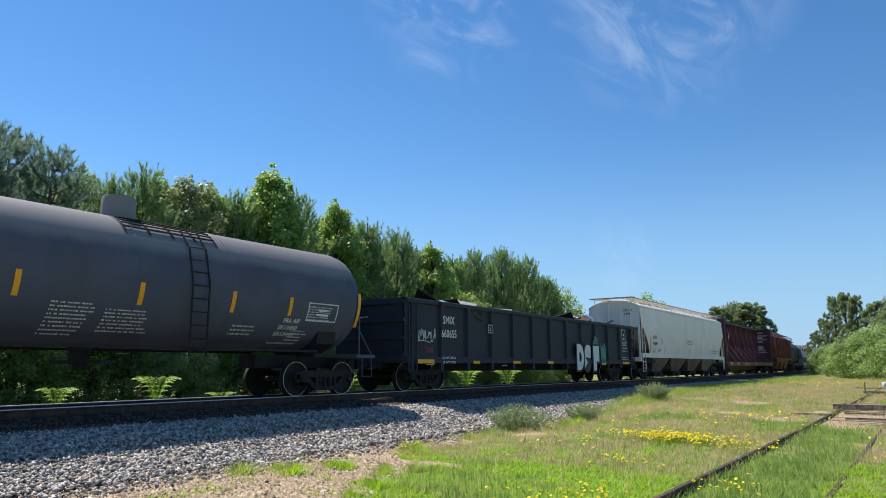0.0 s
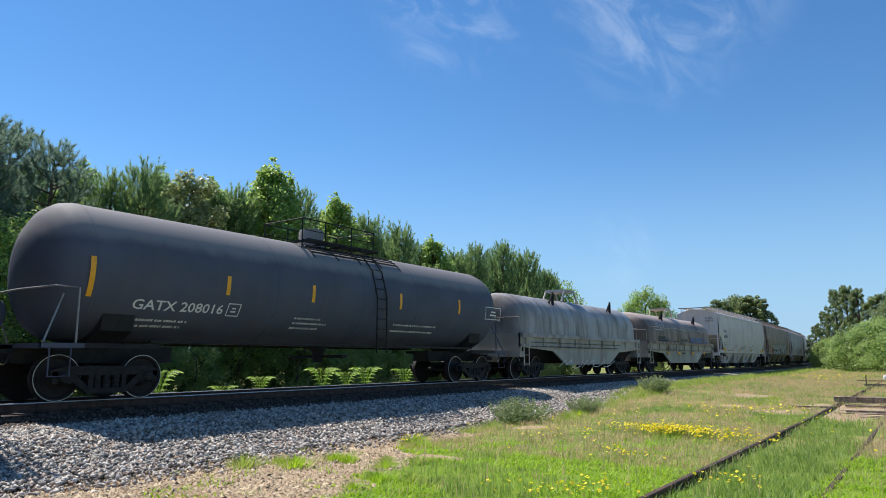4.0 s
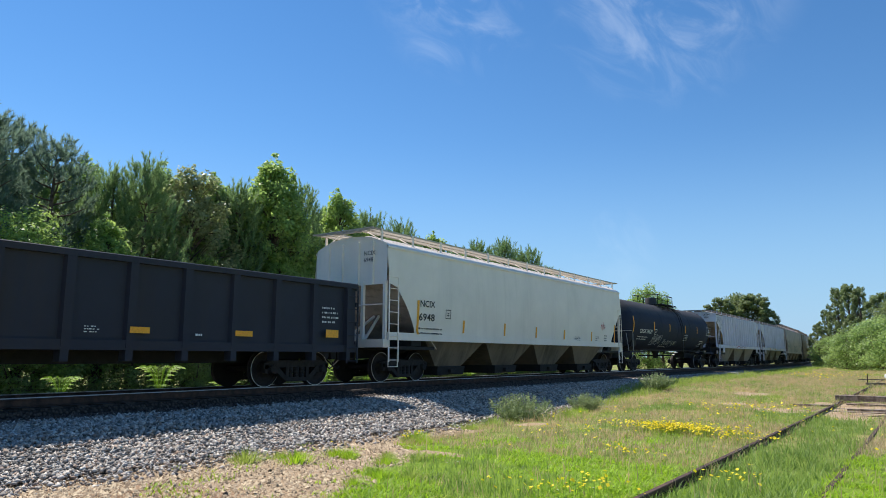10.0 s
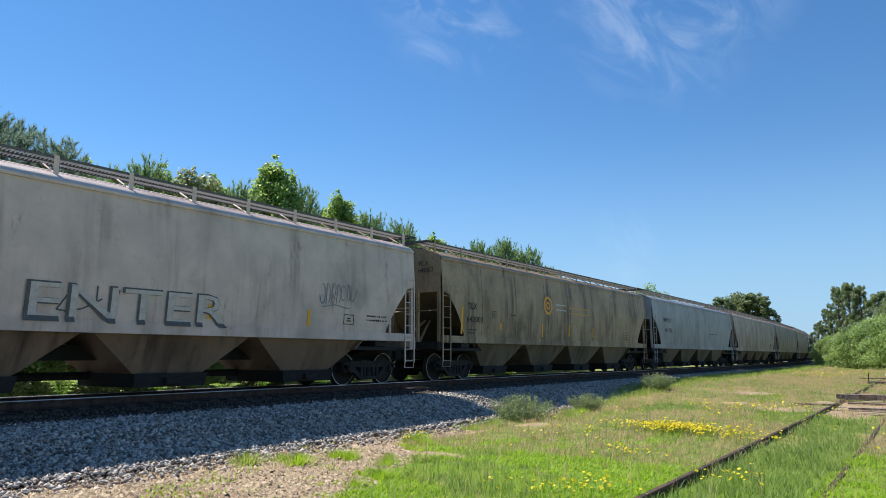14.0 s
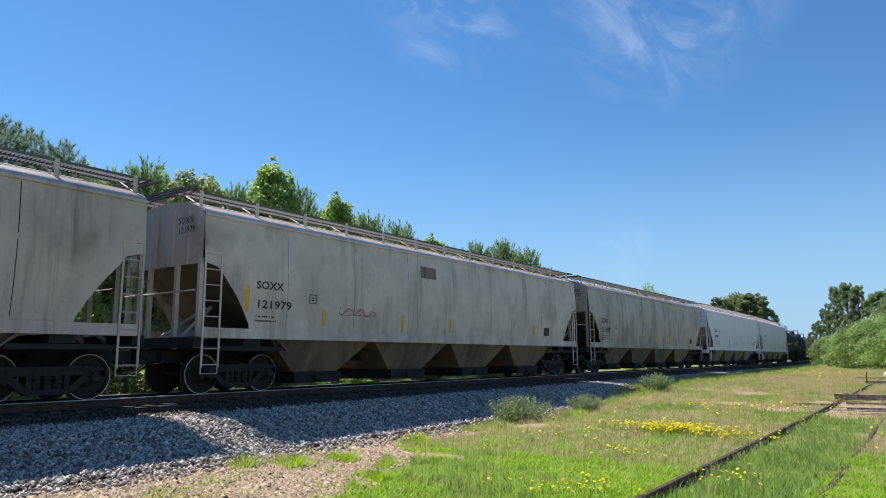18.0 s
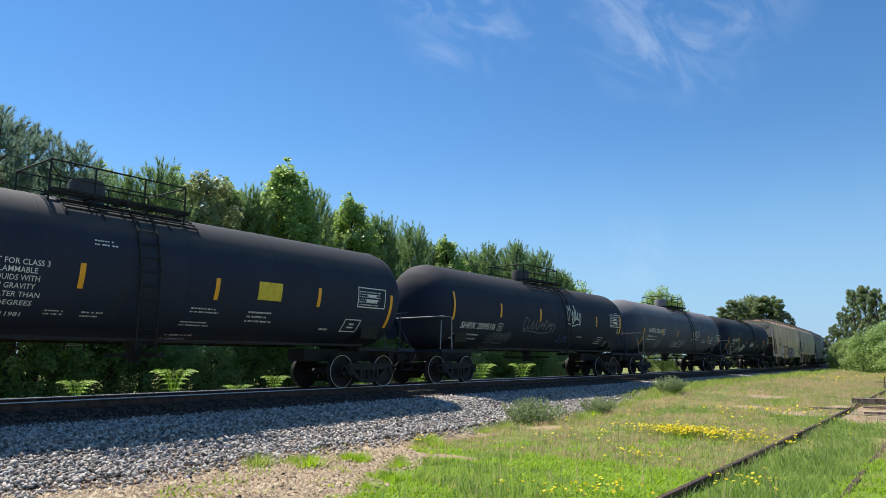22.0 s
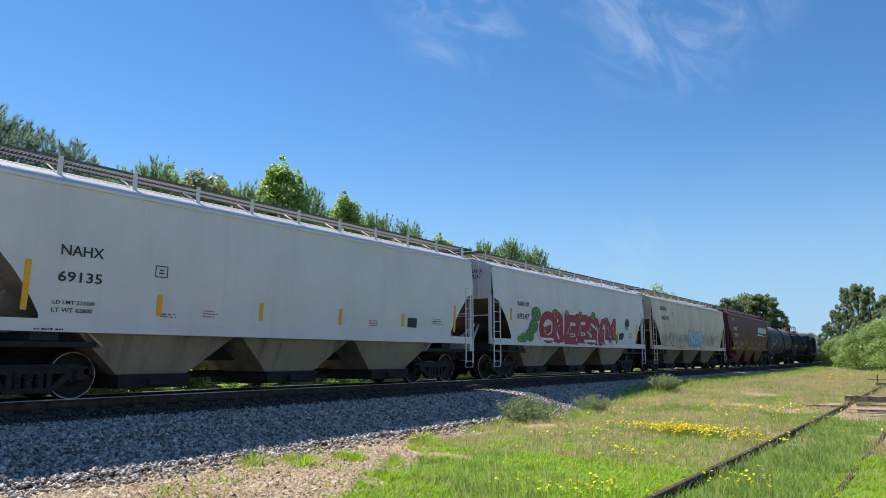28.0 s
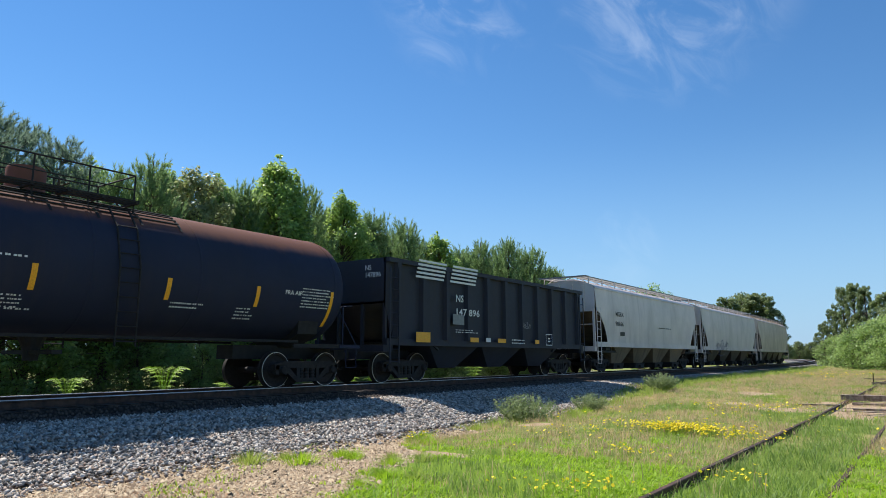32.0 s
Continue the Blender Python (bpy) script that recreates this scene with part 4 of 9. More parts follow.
G0, D0 = (OLD, 11.2), (SHADY, 4.1)
P0, P1, P2, O0, O1, O2 = (PINES[0], 9.9), (PINES[1], 9.1), (PINES[2], 10.7), (OAKS[0], 9.0), (OAKS[1], 7.4), (OAKS[2], 9.4)
for y, top, kind, depth in ((7.2, 10.6, G0, 1.06), (9.0, 10.2, G0, 1.0), (10.0, 10.3, G0, 1.08), (11.4, 9.6, G0, 1.0), (12.6, 8.6, P1, 1.02), (13.6, 9.4, P1, 1.0), (15.0, 10.2, P2, 0.98), (15.7, 10.2, O0, 1.05), (17.2, 9.6, O2, 1.0),
                            (18.2, 9.6, O0, 1.06), (19.6, 9.3, P1, 1.0), (20.6, 9.9, P0, 1.05), (21.6, 10.9, O0, 1.0), (23.2, 10.1, P2, 1.0), (24.6, 9.6, P0, 1.06), (26.1, 10.0, O0, 1.0), (27.4, 9.6, P1, 1.04), (28.6, 9.6, P0, 1.0),
                            (30.0, 9.3, P2, 1.06), (31.4, 9.5, P1, 1.0), (33.2, 9.1, P0, 1.04), (34.9, 9.0, O0, 1.0), (37.2, 9.1, P1, 1.03), (39.9, 9.5, P0, 1.0), (41.8, 9.6, P2, 1.05), (43.6, 10.2, P0, 1.0), (45.6, 9.9, P1, 1.04),
                            (47.4, 10.0, P2, 1.0), (49.6, 9.2, P0, 1.03), (51.3, 8.6, P1, 1.0), (53.0, 7.6, O1, 1.0)):
    lift = 0.75 * smooth(15, 18, y)
    rear(*kind, y, top + lift if depth <= 1 else top - 0.5 + lift, depth, 1.15 if kind in (O0, O2) else 1.0)
for k in range(28):                    # lower trees that fill the row from behind
    y = 4 + 1.75 * k + rng.uniform(-0.6, 0.6)
    rear(*rng.choice((P0, P1, O0, O2)), y, rng.uniform(8.3, 9.3), rng.uniform(1.05, 1.16))
for k in range(22):                    # light green shrubs and young pines in front
    y = 4 + 2.2 * k + rng.uniform(-0.8, 0.8)
    rear(*rng.choice((O1, O2, O1, P1, O0)), y, rng.uniform(4.6, 7.2), rng.uniform(0.88, 0.96))

for k in range(30):                    # undergrowth at the foot of the row
    y = 2.5 + 1.75 * k + rng.uniform(-0.5, 0.5)
    rear(*D0, y, rng.uniform(2.2, 3.6), rng.uniform(0.84, 0.92))


def afar(proto, tall, az, el, dist, slim=1.0):
    """A tree at a bearing, with its top at an angle over the horizon."""
    top = 1.55 + dist * math.tan(radians(el))
    k = top / tall * slim
    plant(proto, -dist * math.sin(radians(az)), dist * math.cos(radians(az)), k, az * 53, -0.2, 1 / slim)


S0, B0, B1 = (SLIM, 12.6), (BIGS[0], 11.8), (BIGS[1], 10.0)
for tree, az, el, dist, slim in ((O1, 18.9, 6.05, 78, 0.8), (O1, 17.8, 5.3, 79, 0.75), (O1, 20.0, 5.1, 77, 0.75), (S0, 14.2, 4.2, 131, 0.9), (S0, 13.3, 4.75, 130, 1.1), (B1, 12.2, 5.1, 134, 0.5), (S0, 11.2, 5.0, 132, 1.2), (S0, 10.5, 4.7, 131, 1.0),
                                 (S0, 6.9, 2.5, 124, 0.9), (S0, 6.2, 3.6, 121, 0.8), (S0, 5.5, 5.2, 118, 0.62), (S0, 4.8, 5.45, 116, 0.7), (S0, 4.1, 5.2, 114, 0.62), (S0, 2.9, 4.7, 108, 1.0), (B0, 1.7, 5.0, 100, 0.7), (B0, 0.2, 5.3, 92, 0.8), (B0, -1.8, 5.6, 86, 0.9), (B0, -5, 6.0, 80, 0.9),
                                 (D0, 5.2, 1.8, 100, 1.1), (D0, 4.3, 2.4, 97, 1.0), (D0, 3.4, 2.8, 94, 1.0), (D0, 2.6, 2.9, 91, 1.0), (D0, 1.7, 3.0, 88, 1.0), (D0, 0.8, 3.1, 85, 1.0), (D0, -0.3, 3.2, 82, 1.0), (O1, -1.6, 3.2, 80, 1.0), (D0, 6.2, 1.6, 112, 1.0)):
    afar(*tree, az, el, dist, slim)
for k in range(13):                    # woods along the far side of the bend
    s = 150 + 18 * k
    x, y, a = track(s, 17 + rng.uniform(-1.5, 3))
    plant(BIGS[k % 2], x, y, rng.uniform(0.45, 0.6), k * 77, -0.3, 1.1)
for k in range(14):                    # woods that close the view beyond the bend
    az = 9.4 - 0.42 * k
    d = 330 + rng.uniform(-20, 40)
    plant(BIGS[k % 2], -d * math.sin(radians(az)), d * math.cos(radians(az)), rng.uniform(0.6, 0.8), k * 61, -0.3)


# ---- weeds and bushes by the track ----
def weed_bush(name, seed, tall, wide, label, mat=WEED, leaves=1500, stems=46):
    rng2 = np.random.default_rng(seed)
    plant_ob = tagged(new(name), label, "bush", "weeds beside the track")
    sh = Shape()
    quads = []
    for k in range(stems):
        a, r = rng2.random() * 6.283, wide * 0.5 * rng2.random() ** 0.5
        base = np.array([r * 0.5 * math.cos(a), r * 0.5 * math.sin(a), -0.03])
        h = tall * (0.55 + 0.5 * rng2.random()) * (1 - 0.35 * r / (wide * 0.5))
        tip = np.array([r * 1.1 * math.cos(a), r * 1.1 * math.sin(a), h])
        mid = base * 0.4 + tip * 0.6 + np.array([0, 0, 0.05 * tall])
        sh.tube([base, mid, tip], [0.006, 0.004, 0.002], 3)
        for f in np.linspace(0.25, 1.0, 6):
            p = base + (tip - base) * f
            quads.append(cluster(rng2, p, 0.06, max(1, leaves // (stems * 6)), 0.028, 0.3))
    tagged(part("stalk", sh, WEED, plant_ob), kind="stuff")
    part("foliage", leaves_mesh("foliage", quads, mat), None, plant_ob)
    return plant_ob


def sumac(name, seed, tall, label):
    """A low plant of long leaflets set in pairs on arching stalks."""
    rng2 = np.random.default_rng(seed)
    ob = tagged(new(name), label, "plant", "weeds beside the track")
    sh = Shape()
    for k in range(11):
        a = k * 0.571 * 1.0 + rng2.random() * 0.4
        d = Vector((math.cos(a), math.sin(a), 0))
        pts = [Vector((0, 0, 0)) + d * (0.55 * tall * f) + Vector((0, 0, tall * (1.25 * f - 0.75 * f * f) * (0.7 + 0.5 * rng2.random() if f > 2 else 1))) for f in (0, 0.25, 0.5, 0.75, 1.0)]
        sh.tube(pts, 0.008, 3)
        side = Vector((-d.y, d.x, 0))
        for j in range(1, 10):
            f = j / 9.5
            q = pts[min(3, int(f * 4))].lerp(pts[min(4, int(f * 4) + 1)], f * 4 % 1)
            for e in (-1, 1):
                tip = q + side * e * 0.20 * (1 - 0.5 * f) + d * 0.09 - Vector((0, 0, 0.03))
                m = q.lerp(tip, 0.5)
                sh.face([q, m + d * 0.025, tip, m - d * 0.025])
    part("foliage", sh, SUMAC, ob)
    return ob


bush = weed_bush("bush", 2, 0.75, 1.5, "grey-green leafy bush at the foot of the ballast", mat=SAGE, leaves=3600, stems=110)
bush.matrix_basis = pose(-8.9, 16.0, -0.08)
plant(bush, -8.85, 19.9, 0.75, 80, -0.05)
plant(bush, -9.75, 29.2, 0.95, 150, 0.25)


def grass_tuft(seed, mat, label):
    """A tuft of thin upright blades."""
    r2 = np.random.default_rng(seed)
    ob = tagged(new("grass_tuft"), label, "grass", "tufts on the bare strip")
    n = 260
    a, r = r2.random(n) * 6.283, 0.30 * r2.random(n) ** 0.8
    h, out = (0.07 + 0.20 * r2.random(n)) * (1 - 1.6 * r), 0.03 + 0.16 * r2.random(n)
    d = np.stack([np.cos(a), np.sin(a), 0 * a], 1)
    e = np.stack([-np.sin(a), np.cos(a), 0 * a], 1) * 0.0045
    p = d * r[:, None]
    m = p + d * (out * 0.35)[:, None] + np.array([0, 0, 1]) * (h * 0.6)[:, None]
    t = p + d * out[:, None] + np.array([0, 0, 1]) * h[:, None]
    v = np.stack([p - e, p + e, m + e, m - e, t], 1)
    i = 5 * np.arange(n)[:, None]
    f = np.concatenate([i + np.array([[0, 1, 2]]), i + np.array([[0, 2, 3]]), i + np.array([[3, 2, 4]])], 1).reshape(-1, 3)
    tagged(part("foliage", arrays("foliage", v.reshape(-1, 3), f, [mat]), None, ob), kind="stuff")
    return ob


low = grass_tuft(4, LIME, "small bright green grass tuft on bare grit")
low.matrix_basis = pose(-7.99, 7.4, -0.03)
pale = grass_tuft(5, GRASS, "small pale green weed tuft on grit")
pale.matrix_basis = pose(-8.8, 7.1, -0.05)
for x, y, k, kind in ((-8.75, 7.75, 1.1, pale), (-8.5, 7.95, 0.8, pale), (-7.95, 8.2, 1.1, low), (-7.72, 8.25, 0.9, low), (-7.55, 8.1, 0.5, low), (-7.25, 8.65, 0.8, pale), (-6.9, 8.3, 0.8, pale), (-6.75, 8.0, 0.9, low), (-7.6, 9.6, 0.55, low), (-8.3, 10.75, 1.5, low),
                      (-8.1, 10.5, 1.3, pale), (-7.8, 10.3, 1.0, low), (-6.3, 7.2, 0.8, pale), (-5.9, 6.4, 0.7, low), (-6.0, 7.0, 1.0, low), (-8.6, 13.2, 1.4, pale), (-6.6, 8.6, 1.2, pale), (-9.0, 11.8, 0.6, low), (-5.6, 7.2, 1.1, pale), (-8.75, 14.3, 1.7, pale),
                      (-8.6, 18.2, 2.0, pale), (-8.5, 18.7, 1.6, low), (-7.9, 16.9, 1.5, pale)):
    plant(kind, x, y, (0.72 if kind is low else 0.62) * k, 60 * k + 40 * x, lie(x, y))
tall_weed = weed_bush("tall_weed", 6, 1.25, 1.3, "tall leafy weeds on the far side of the track", mat=LEAF_DARK, leaves=1500, stems=40)
tall_weed.matrix_basis = pose(-18.9, 6.0, 0.15)
rng = random.Random(11)
for k in range(26):
    y = 6.6 + 1.6 * k + rng.uniform(-0.4, 0.4)
    tx = track(y)[0]
    plant(tall_weed, tx - rng.choice((4.6, 5.6, 6.6)) + rng.uniform(-0.4, 0.4), y, rng.uniform(0.45, 0.85), rng.uniform(0, 360), 0.05)
fern = sumac("sumac", 7, 0.75, "bright green sumac sprout beside the far rail")
fern.matrix_basis = pose(-17.75, 13.4, 0.42)
for y, k in ((11.3, 1.1), (14.9, 0.8), (17.7, 1.1), (18.9, 0.9), (20.0, 1.1), (22.4, 1.0), (27.2, 1.2), (31.0, 1.2), (8.6, 0.8)):
    plant(fern, -17.7 - 0.15 * k, y, 1.25 * k, 50 * y, 0.40, 1.7)


# ---- the train ----
def covered_hopper(left, right, label, mat, bays=4, eave=4.36, sill=1.28, cut=3.0, cut_wide=1.35, bay_mat=None, ribs=0, seams=8, board=GRATING, gap_sill=0.22,
                   bulge=0.09, roof_mat=None, open_end=False, top_rail=False, seam_mat=None, slope_mat=None, platform_mat=None, stains=False, foot=0.0, flat=False):
    """A covered hopper: smooth or ribbed sides cut away at the ends, slope sheets, discharge bays, roof with hatches and running boards."""
    bay_mat = bay_mat or mat
    eave -= 0.20
    crown = eave + (0.20 if flat else 0.40)
    bulge = 0.0 if ribs else bulge
    side_x = lambda z: 1.52 + bulge * math.sin(math.pi * min(1, max(0, (z - sill) / (eave - sill))))
    outer = lambda z: 1.585 if z < sill + gap_sill + 0.02 else side_x(z) if not ribs else side_x(z) + 0.004
    car = start_car("covered_hopper_car", left, right, label, "hopper car", (outer, 0.065))
    h = (right - left) / 2

    def low(d):
        """Lower edge of the side sheet, d metres from the end."""
        if d >= cut_wide - 1e-4:
            return sill + gap_sill
        if open_end:
            return cut + (sill + gap_sill + foot - cut) * d / cut_wide
        u = d / cut_wide
        return sill + 0.30 + (cut - sill - 0.30) * (1 - u ** 1.7) if u > 0.30 else cut - 0.35 * u

    ds = [0, 0.2, 0.4, 0.6, 0.8, 0.95, 1.08, 1.2, cut_wide - 0.02, cut_wide]
    ys = [-h + d for d in ds] + [-h + cut_wide + (2 * h - 2 * cut_wide) * k / 16 for k in range(1, 16)] + [h - d for d in reversed(ds)]
    for k in (1, -1):
        s = Shape()
        rows = []
        for y in ys:
            lo = low(min(y + h, h - y))
            rows.append([(k * side_x(lo + (eave - lo) * j / 7), y, lo + (eave - lo) * j / 7) for j in range(8)])
        s.grid(rows if k > 0 else rows[::-1])
        part("side_sheet", s, mat, car, smooth=True)
        part("side_sill", Shape().box(k * 1.40, k * 1.58, -h + 0.02, h - 0.02, sill, sill + gap_sill + 0.015), mat, car)
        part("eave", Shape().prism([(k * 1.50, eave - 0.07), (k * 1.565, eave - 0.07), (k * 1.565, eave - 0.01), (k * 1.50, eave + 0.03)], -h, h, "y"), roof_mat or mat, car)
        for r in range(ribs - 1):
            y = -h + 1.5 + (2 * h - 3.0) * (r + 0.5) / (ribs - 1)
            part("rib", Shape().prism([(k * 1.5, y - 0.07), (k * 1.69, y - 0.05), (k * 1.69, y + 0.05), (k * 1.5, y + 0.07)], sill + 0.2, eave - 0.05, "z"), mat, car)
    if seams and not ribs:
        for r in range(1, seams):
            y = -h + 2 * h * r / seams
            part("weld_seam", Shape().grid([[(side_x(z) + 0.004, y + e, z) for z in (sill + 0.3, sill + 0.9, (sill + eave) / 2, eave - 0.8, eave - 0.1)] for e in (-0.009, 0.009)]), seam_mat or mat, car)
    # roof
    s = Shape()
    rise = crown - eave
    half = [(1.54, eave), (1.46, eave + 0.22 * rise), (1.20, eave + 0.5 * rise), (0.85, eave + 0.8 * rise), (0.45, crown - 0.02)]
    prof = half + [(0, crown)] + [(-x, z) for x, z in reversed(half)]
    s.grid([[(x, y, z) for x, z in prof] for y in (-h, h)])
    part("roof", s, roof_mat or mat, car, smooth=True)
    part("hatch_cover", Shape().prism([(-0.32, crown - 0.05), (0.32, crown - 0.05), (0.30, crown + 0.08), (0.15, crown + 0.13), (-0.15, crown + 0.13), (-0.30, crown + 0.08)], -h + 0.7, h - 0.7, "y"), roof_mat or mat, car)
    # ends
    for k in (-1, 1):
        e = k * h
        s = Shape()
        s.face([(x, e, z) for x, z in prof] + [(-1.52, e, cut - 0.02), (1.52, e, cut - 0.02)])
        end = part("end_sheet", s, mat, car)
        for x in (-0.95, -0.35, 0.35, 0.95):
            part("stiffener", Shape().box(x - 0.04, x + 0.04, *sorted((e, e + k * 0.06)), cut, eave + 0.18), mat, end)
        s = Shape()
        up = cut + (0.10 if open_end else 0.28)
        toe = sill + 0.3 if foot else 1.0
        run = (up - toe) * cut_wide / (cut - sill - gap_sill - foot) if open_end else 2.6
        s.hexa([(-1.50, e - k * 0.02, up - 0.02), (1.50, e - k * 0.02, up - 0.02), (1.50, e - k * run, toe), (-1.50, e - k * run, toe)],
               [(-1.50, e - k * 0.02, up + 0.02), (1.50, e - k * 0.02, up + 0.02), (1.50, e - k * run, toe + 0.05), (-1.50, e - k * run, toe + 0.05)])
        part("slope_sheet", s, slope_mat or SLOPE, car)
        s = Shape()
        s.box(-1.48, 1.48, *sorted((e - k * 2.5, e - k * 0.12)), 1.00, 1.10)
        s.box(-0.32, 0.32, *sorted((e - k * 2.6, e + k * 0.1)), 0.72, 1.0)
        part("end_platform", s, SOOT, car)
        part("end_sill", Shape().box(-1.52, 1.52, *sorted((e - k * 0.12, e + k * 0.14)), sill - 0.22, sill + 0.02), platform_mat or SOOT, car)
        s = Shape()
        for x in (-1.45, -0.55, 0.55, 1.45):
            s.box(x - 0.05, x + 0.05, *sorted((e - k * 0.06, e + k * 0.04)), 1.05, cut + 0.1)
        s.tube([(-1.45, e + k * 0.12, 2.35), (1.45, e + k * 0.12, 2.35)], 0.02, 5)
        s.tube([(-0.5, e, 1.1), (-0.1, e - k * 1.3, 2.1)], 0.05, 6)
        s.tube([(0.5, e, 1.1), (0.1, e - k * 1.3, 2.1)], 0.05, 6)
        s.lathe([(0, 0.12), (0.5, 0.12)], "x", 10, (-0.9, e - k * 0.7, 1.35))
        s.box(-0.5, -0.1, *sorted((e - k * 0.55, e - k * 0.95)), 1.1, 1.5)
        part("end_frame", s, mat, car)
        for x in (1.6, -1.6):
            part("ladder", ladder_mesh(0.62, eave - 0.02 if top_rail else 2.95 if open_end else cut + 0.2, 0.44), mat, car, at=pose(x, e - (0.47 if k > 0 else -0.03), 0))
        part("brake_step", Shape().tube([(1.58, e - k * 0.03, sill - 0.2), (1.58, e - k * 0.03, 0.48), (1.58, e - k * 0.47, 0.48), (1.58, e - k * 0.47, sill - 0.2)], 0.018, 5), mat, car)
        if open_end:       # plate under the sill at the truck, with a jacking hole
            y0, rad = e - k * 1.72, 0.085
            s = Shape()
            hole = [(y0 + rad * math.cos(0.5236 * j), sill - 0.13 + rad * math.sin(0.5236 * j)) for j in range(12)]
            rim = [(y0 + (0.30 if abs(math.cos(0.5236 * j)) > 0.3 else 0.30 * math.cos(0.5236 * j) / 0.5) * (1 if math.cos(0.5236 * j) > 0 else -1 if abs(math.cos(0.5236 * j)) > 0.3 else 1), sill - 0.13 + (0.16 if math.sin(0.5236 * j) > 0.3 else -0.22 if math.sin(0.5236 * j) < -0.3 else 0)) for j in range(12)]
            for j in range(12):
                n2 = (j + 1) % 12
                s.face([(1.592, *hole[j]), (1.592, *rim[j]), (1.592, *rim[n2]), (1.592, *hole[n2])])
                s.face([(1.592, *hole[j]), (1.592, *hole[n2]), (1.54, *hole[n2]), (1.54, *hole[j])])
            part("jacking_plate", s, mat, car)
        part("body_bolster", Shape().prism([(-1.50, sill), (-1.50, sill - 0.16), (-0.45, 0.80), (0.45, 0.80), (1.50, sill - 0.16), (1.50, sill)], *sorted((e - k * 1.25, e - k * 1.75)), "y"), SOOT, car)
        part("brake_rigging", Shape().tube([(-1.0, e - k * 2.55, 0.62), (1.0, e - k * 2.55, 0.62)], 0.045, 6).box(0.35, 0.75, *sorted((e - k * 2.75, e - k * 3.15)), 0.62, 0.98).tube([(0.55, e - k * 0.4, 0.72), (0.55, e - k * 2.8, 0.72)], 0.03, 5), SOOT, car)
    # bays
    pitch = (2 * h - 4.1) / bays
    for b in range(bays):
        c = -h + 2.05 + pitch * (b + 0.5)
        s = Shape()
        t, u = pitch * 0.5, pitch * 0.21
        s.hexa([(-1.05, c - u, 0.46), (1.05, c - u, 0.46), (1.05, c + u, 0.46), (-1.05, c + u, 0.46)],
               [(-1.42, c - t, sill + 0.1), (1.42, c - t, sill + 0.1), (1.42, c + t, sill + 0.1), (-1.42, c + t, sill + 0.1)])
        bay = part("discharge_bay", s, bay_mat, car)
        part("outlet_gate", Shape().hexa([(-1.15, c - u, 0.17), (1.15, c - u, 0.17), (1.15, c + u, 0.17), (-1.15, c + u, 0.17)], [(-1.2, c - u - 0.05, 0.46), (1.2, c - u - 0.05, 0.46), (1.2, c + u + 0.05, 0.46), (-1.2, c + u + 0.05, 0.46)]).box(1.15, 1.3, c - 0.2, c + 0.2, 0.24, 0.36), SOOT, bay)
        if stains:
            spot = random.Random(int(100 * (left + b)))
            face = lambda u, z: (1.056 + 0.37 * (z - 0.46) / (sill - 0.36), c + u, z)
            s = Shape()
            rim = [(0.26 * math.cos(0.524 * j) * spot.uniform(0.35, 1.1), (sill + 0.46) / 2 + 0.20 * math.sin(0.524 * j) * spot.uniform(0.5, 1.1)) for j in range(12)]
            s.face([face(u, z) for u, z in rim])
            part("oil_stain", s, GREYBLACK, bay)
    part("centre_sill", Shape().box(-0.28, 0.28, -h + 1.0, h - 1.0, 0.74, 1.06), SOOT, car)
    part("brake_pipe", Shape().tube([(-0.7, -h + 3.2, 0.40), (-0.7, h - 3.2, 0.40)], 0.10, 6), SOOT, car)
    # running boards
    z = eave + (0.30 if flat else 0.54)
    for k in (1, -1):
        s = Shape()
        for x in (0.52, 0.84, 1.18):
            s.box(k * x - 0.008, k * x + 0.008, -h - 0.25, h + 0.25, z - 0.035, z + 0.02)
        n = int(2 * h / 0.075)
        for j in range(n + 1):
            y = -h - 0.25 + (2 * h + 0.5) * j / n
            s.face([(k * 0.52, y, z - 0.03), (k * 1.18, y, z - 0.03), (k * 1.18, y + 0.022, z + 0.02), (k * 0.52, y + 0.022, z + 0.02)])
        part("running_board", s, board, car)
        n = int(2 * h / 1.55)
        s = Shape().box(*sorted((k * 1.19, k * 1.22)), -0.045, 0.045, eave + 0.45 * rise, z + 0.03).tube([(k * 1.18, 0, eave + 0.52 * rise), (k * 0.62, 0, z - 0.03)], 0.018, 4)
        if top_rail:
            s.tube([(k * 1.45, 0, eave + 0.17), (k * 1.5, 0, eave - 0.04)], 0.02, 4)
            part("roof_rail", Shape().tube([(k * 1.45, -h, eave + 0.17), (k * 1.45, h, eave + 0.17)], 0.03, 5), mat, car)
        me = s.mesh("board_bracket", [mat])
        for j in range(n + 1):
            part("board_bracket", me, None, car, at=pose(0, -h + 0.1 + (2 * h - 0.2) * j / n, 0))
    for k in (1, -1):
        s = Shape()
        for d in (0.0, 0.18, 0.36):
            s.box(-1.3, 1.3, k * h + (d + 0.02 if k > 0 else -d - 0.08), k * h + (d + 0.08 if k > 0 else -d - 0.02), z - 0.03, z + 0.01)
        part("end_board", s, board, car)
    running_gear(car, h)
    return car, h


